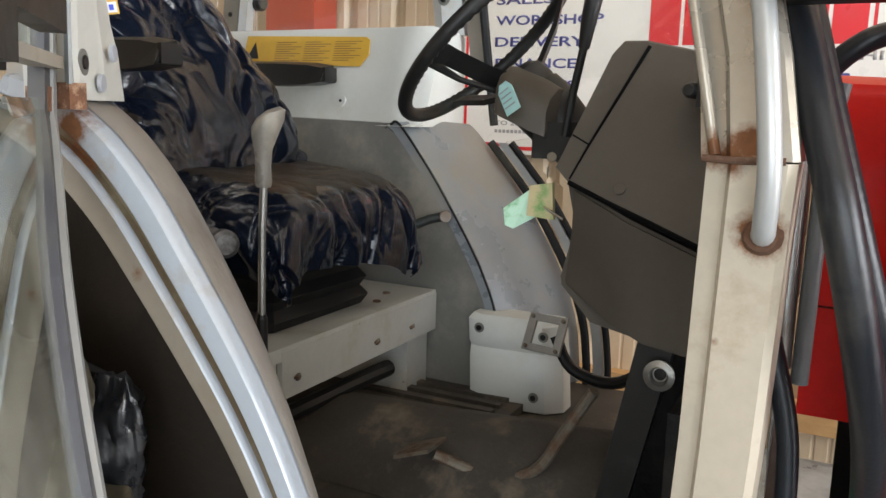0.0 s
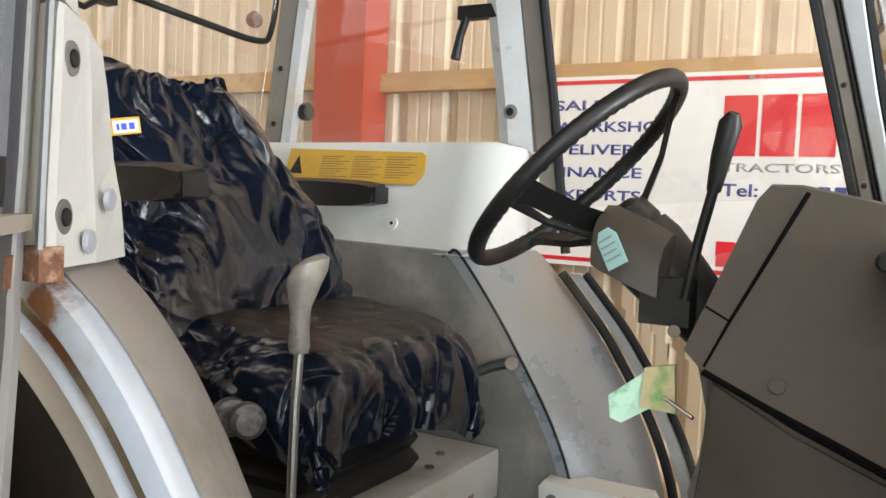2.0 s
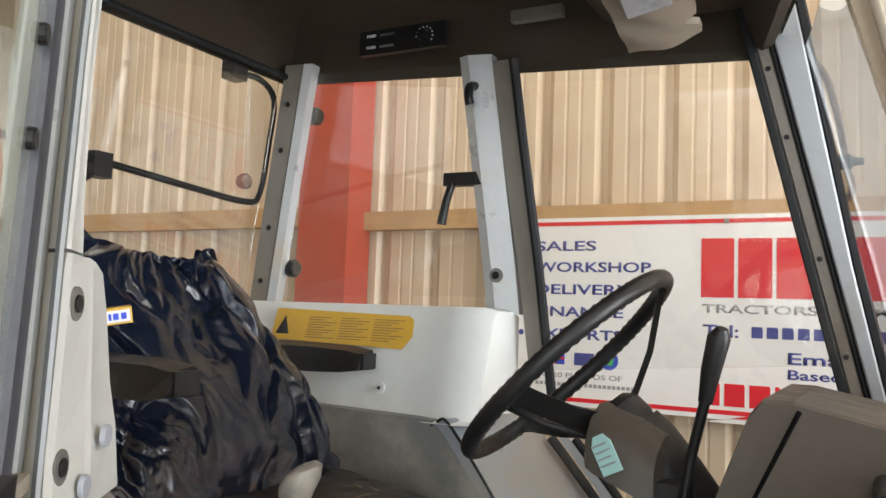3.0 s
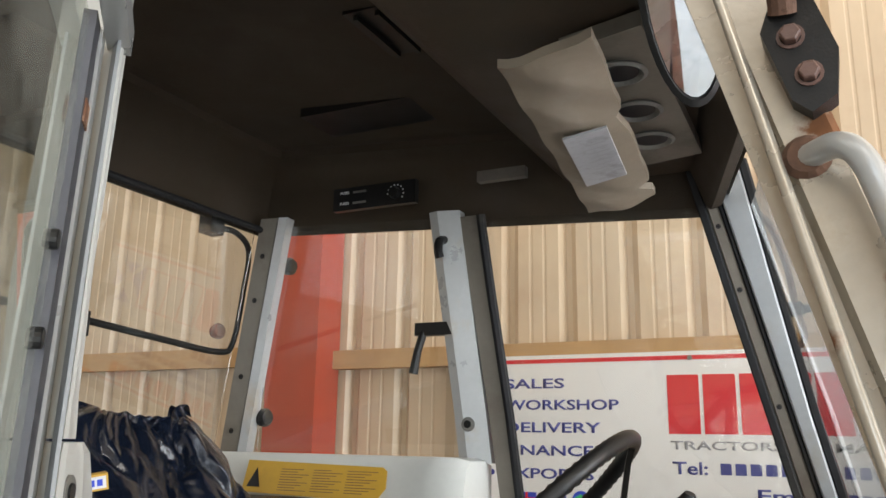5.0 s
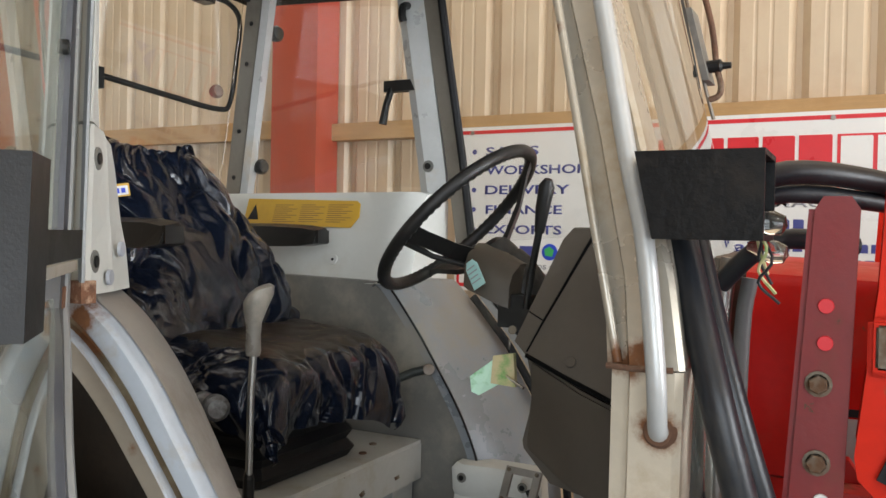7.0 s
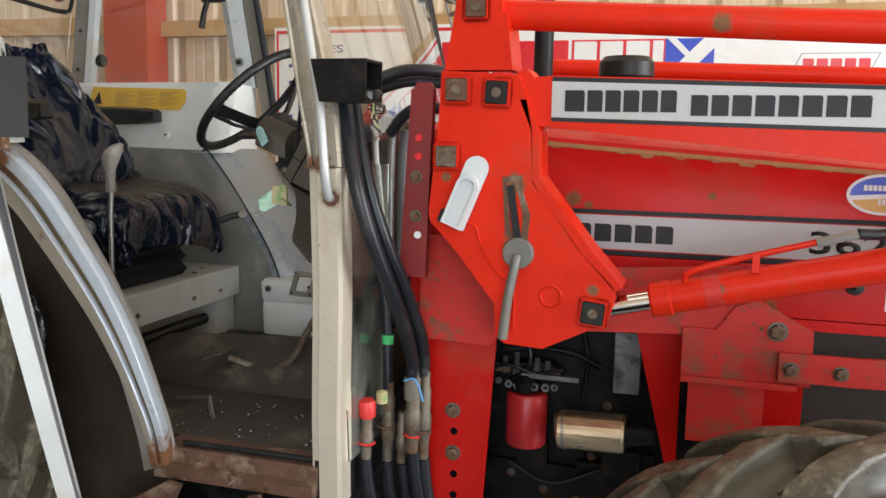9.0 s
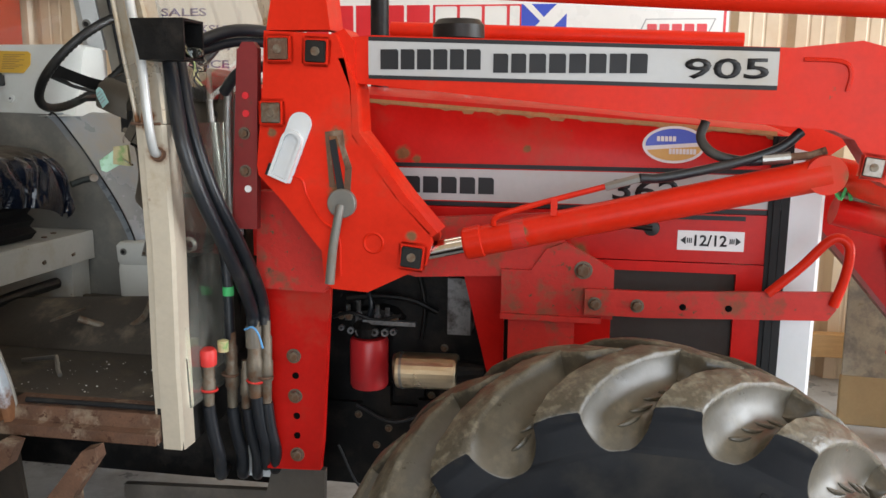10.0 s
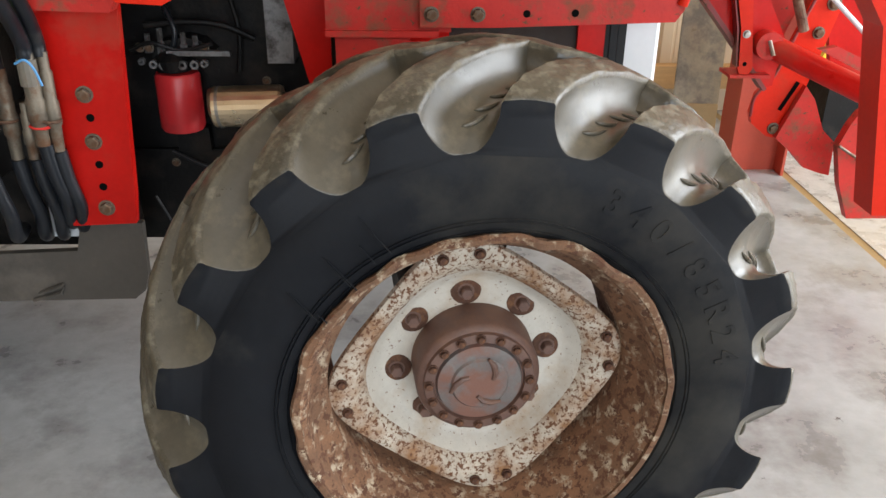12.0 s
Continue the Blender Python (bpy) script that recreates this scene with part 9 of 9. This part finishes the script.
def front_wheel():
    R, rr = 0.605, 0.318
    cx, cy = 1.221, 0.3125
    t, c, w = tyre_wheel("front_wheel", cx, cy, R, 0.345, rr + 0.012, 17, "front tractor wheel with muddy lugs and a rusty white rim", -0.025)
    yo = cy - w
    yr = yo + 0.010
    part("rim", lathe([(rr + 0.010, 0.025), (rr + 0.016, 0.003), (rr + 0.006, 0.0), (rr - 0.004, 0.010), (rr - 0.012, 0.05), (rr - 0.040, 0.085), (rr - 0.045, 0.24), (rr - 0.02, 0.27), (rr + 0.01, 0.32), (rr + 0.012, 0.31), (rr - 0.012, 0.26), (rr - 0.037, 0.235), (rr - 0.032, 0.09), (rr - 0.002, 0.055)], (cx, yr, R), (0, 1, 0), 96, closed=True), M_RIMRUST, t, "rusty rim with flaking white paint", smooth=True)
    # dented, flaking lip
    bm = lathe([(rr + 0.006, -0.002), (rr + 0.016, -0.003), (rr + 0.020, 0.003), (rr + 0.018, 0.016), (rr + 0.006, 0.014)], (cx, yr - 0.006, R), (0, 1, 0), 144, closed=True)
    for v in bm.verts:
        a = math.atan2(v.co.z - R, v.co.x - cx)
        k = 0.008 * noise.noise(Vector((math.cos(a) * 6, math.sin(a) * 6, 2)))
        v.co += Vector((math.cos(a), 0.8, math.sin(a))) * k
    part("rim_lip", bm, M_RIMRUST, t, "dented rusty rim lip", smooth=True)
    yd = yo + 0.118

    def square(flat, corner, yy, n=96, ph=radians(-37)):
        """A square with its corners cut by a circle, softened."""
        pts = []
        for i in range(n):
            a = 2 * math.pi * i / n
            b = (a - ph - math.pi / 4) % (math.pi / 2) - math.pi / 4
            r = 1 / ((math.cos(b) / flat) ** 14 + (1 / corner) ** 14) ** (1 / 14)
            pts.append((cx + r * math.cos(a), yy, R + r * math.sin(a)))
        return pts
    rings = [square(0.230, 0.278, yd + 0.022), square(0.236, 0.286, yd + 0.010), square(0.233, 0.282, yd), square(0.224, 0.262, yd - 0.003), square(0.210, 0.232, yd + 0.002), square(0.197, 0.207, yd + 0.022), square(0.184, 0.188, yd + 0.044), square(0.170, 0.170, yd + 0.056), square(0.140, 0.140, yd + 0.060), square(0.105, 0.105, yd + 0.060)]
    disc = part("wheel_disc", loft(rings, caps=False), M_RIM, t, "white four-cornered wheel disc with rust blooms", smooth=True)
    disc.data.materials.append(M_RIMSPECK)
    for p in disc.data.polygons:
        q = disc.matrix_basis @ p.center
        if math.hypot(q.x - cx, q.z - R) > 0.198:
            p.material_index = 1
    ys = yd + 0.060
    for k in range(8):
        a = radians(6 + 45 * k)
        p = (cx + 0.147 * math.cos(a), ys - 0.001, R + 0.147 * math.sin(a))
        part("stud_seat", lathe([(0.030, -0.003), (0.029, 0.001), (0.023, 0.003), (0, 0.003)], p, (0, -1, 0), 18), M_STUD, t, "rusty stud recess")
        part("stud_nut", hexbolt_at(0.012, 0.022, (p[0], p[1] + 0.002, p[2])), M_HUB, t)
    for k in range(4):
        a = radians(8 + 90 * k)
        for s in (-0.13, 0.13):
            put_bolt((cx + 0.252 * math.cos(a + s), yd - 0.004, R + 0.252 * math.sin(a + s)), t, BOLT_RUST, 0.6, "bolt")
    yh = yo + 0.100
    part("hub", lathe([(0.118, -0.080), (0.117, -0.008), (0.112, 0.000), (0.104, 0.003), (0.102, 0.010), (0.086, 0.012), (0.084, 0.004), (0.0, 0.004)], (cx, yh, R), (0, -1, 0), 48), M_HUB, t, "brown cast planetary hub", smooth=True)
    part("hub_cap", lathe([(0, 0.014), (0.050, 0.014), (0.054, 0.010), (0.064, 0.010), (0.078, 0.008), (0.081, 0.0)], (cx, yh - 0.004, R), (0, -1, 0), 40), material("dull_hub_cap", (0.16, 0.145, 0.14), 0.42, metal=0.4, vary=0.25, scale=14, stain=(0.20, 0.10, 0.075), stain_at=0.54, stain_scale=16, bump=0.2), t, "dull grey hub cap", smooth=True)
    for k in range(16):
        a = 2 * math.pi * k / 16
        put_bolt((cx + 0.094 * math.cos(a), yh - 0.012, R + 0.094 * math.sin(a)), t, BOLT_RUST, 0.52, "bolt")
    for k, ch in enumerate("340/85R24"):
        a = radians(64 - k * 6.6)
        r = 0.410
        m = Matrix.Translation((cx + r * math.cos(a), yo + 0.0006, R + r * math.sin(a))) @ Matrix.Rotation(math.pi / 2 - a, 4, "Y") @ pose(0, 0, 0, 90, 0, 0)
        part("size_mark", letters(ch, 0.060, m, 0.0022, 1.0, "CENTER"), M_TYRE, t, "raised size marking")
    # outlines of moulded marks, standing as thin ribs
    for x, z, l in ((1.033, 0.953, 0.040), (1.021, 0.920, 0.020), (0.980, 0.888, 0.036), (0.972, 0.893, 0.034), (0.919, 0.832, 0.034), (0.911, 0.838, 0.030), (0.945, 0.812, 0.012)):
        o = part("brand_mark", slab([(-0.0012, -l), (0.0004, -l), (0.0012, l), (-0.0004, l)], "y", -0.0016, 0.001), M_TYRE, t)
        o.matrix_basis = Matrix.Translation((x, yo, z)) @ Matrix.Rotation(-0.67, 4, "Y")
    for k in range(3):
        a0 = math.radians(20 + 120 * k)
        part("cap_ridge", rod([(cx + (0.026 + 0.010 * q) * math.cos(a0 + 0.32 * q), yh - 0.0185, R + (0.026 + 0.010 * q) * math.sin(a0 + 0.32 * q)) for q in range(4)], [0.004, 0.006, 0.006, 0.003], 8), M_HUB, t, "worn cast ridge")
    part("axle_hub", rod([(cx, ys + 0.01, R), (cx, cy + 0.36, R)], [0.11, 0.13], 24), M_ENGINE, t)
    # steered a little outwards
    t.matrix_basis = Matrix.Translation((cx, cy, 0)) @ Matrix.Rotation(radians(5.5), 4, "Z") @ Matrix.Translation((-cx, -cy, 0))
    part("axle_beam", boxed(cx - 0.10, cx + 0.10, cy + 0.36, 2 * YC - cy - 0.36, R - 0.10, R + 0.08), M_ENGINE, TRACTOR, "greasy black front axle beam", bevel=0.02)


front_wheel()


def rear_wheel():
    R = 0.85
    cx, cy = -1.42, 0.345
    t, c, w = tyre_wheel("rear_wheel", cx, cy, R, 0.45, 0.47, 20, "large rear tractor tyre with glossy dirty lugs", 0.10)
    yo = cy - w
    part("rim", lathe([(0.485, 0.02), (0.47, 0.0), (0.46, 0.03), (0.42, 0.10), (0.30, 0.16), (0.12, 0.16), (0.0, 0.16)], (cx, yo + 0.06, R), (0, 1, 0), 64), M_RIM, t, smooth=True)
    part("axle", rod([(cx, yo + 0.15, R), (cx, 1.2, R)], 0.10, 20), M_ENGINE, t)


rear_wheel()


def far_wheels():
    for name, cx, R, cy, wid, rim, n, lab in (("front_wheel", 1.221, 0.605, 2 * YC - 0.3125, 0.345, 0.33, 17, "far front tractor wheel with muddy lugs"), ("rear_wheel", -1.52, 0.78, 2 * YC - 0.345, 0.45, 0.47, 20, "far rear tractor wheel with muddy lugs")):
        t, c, w = tyre_wheel(name, cx, cy, R, wid, rim, n, lab, 0.03)
        part("rim", lathe([(rim + 0.01, -w * 0.75), (rim - 0.03, -w * 0.5), (rim - 0.04, w * 0.3), (0.0, w * 0.4)], (cx, cy, R), (0, 1, 0), 48), M_RIMRUST, t, smooth=True)


far_wheels()
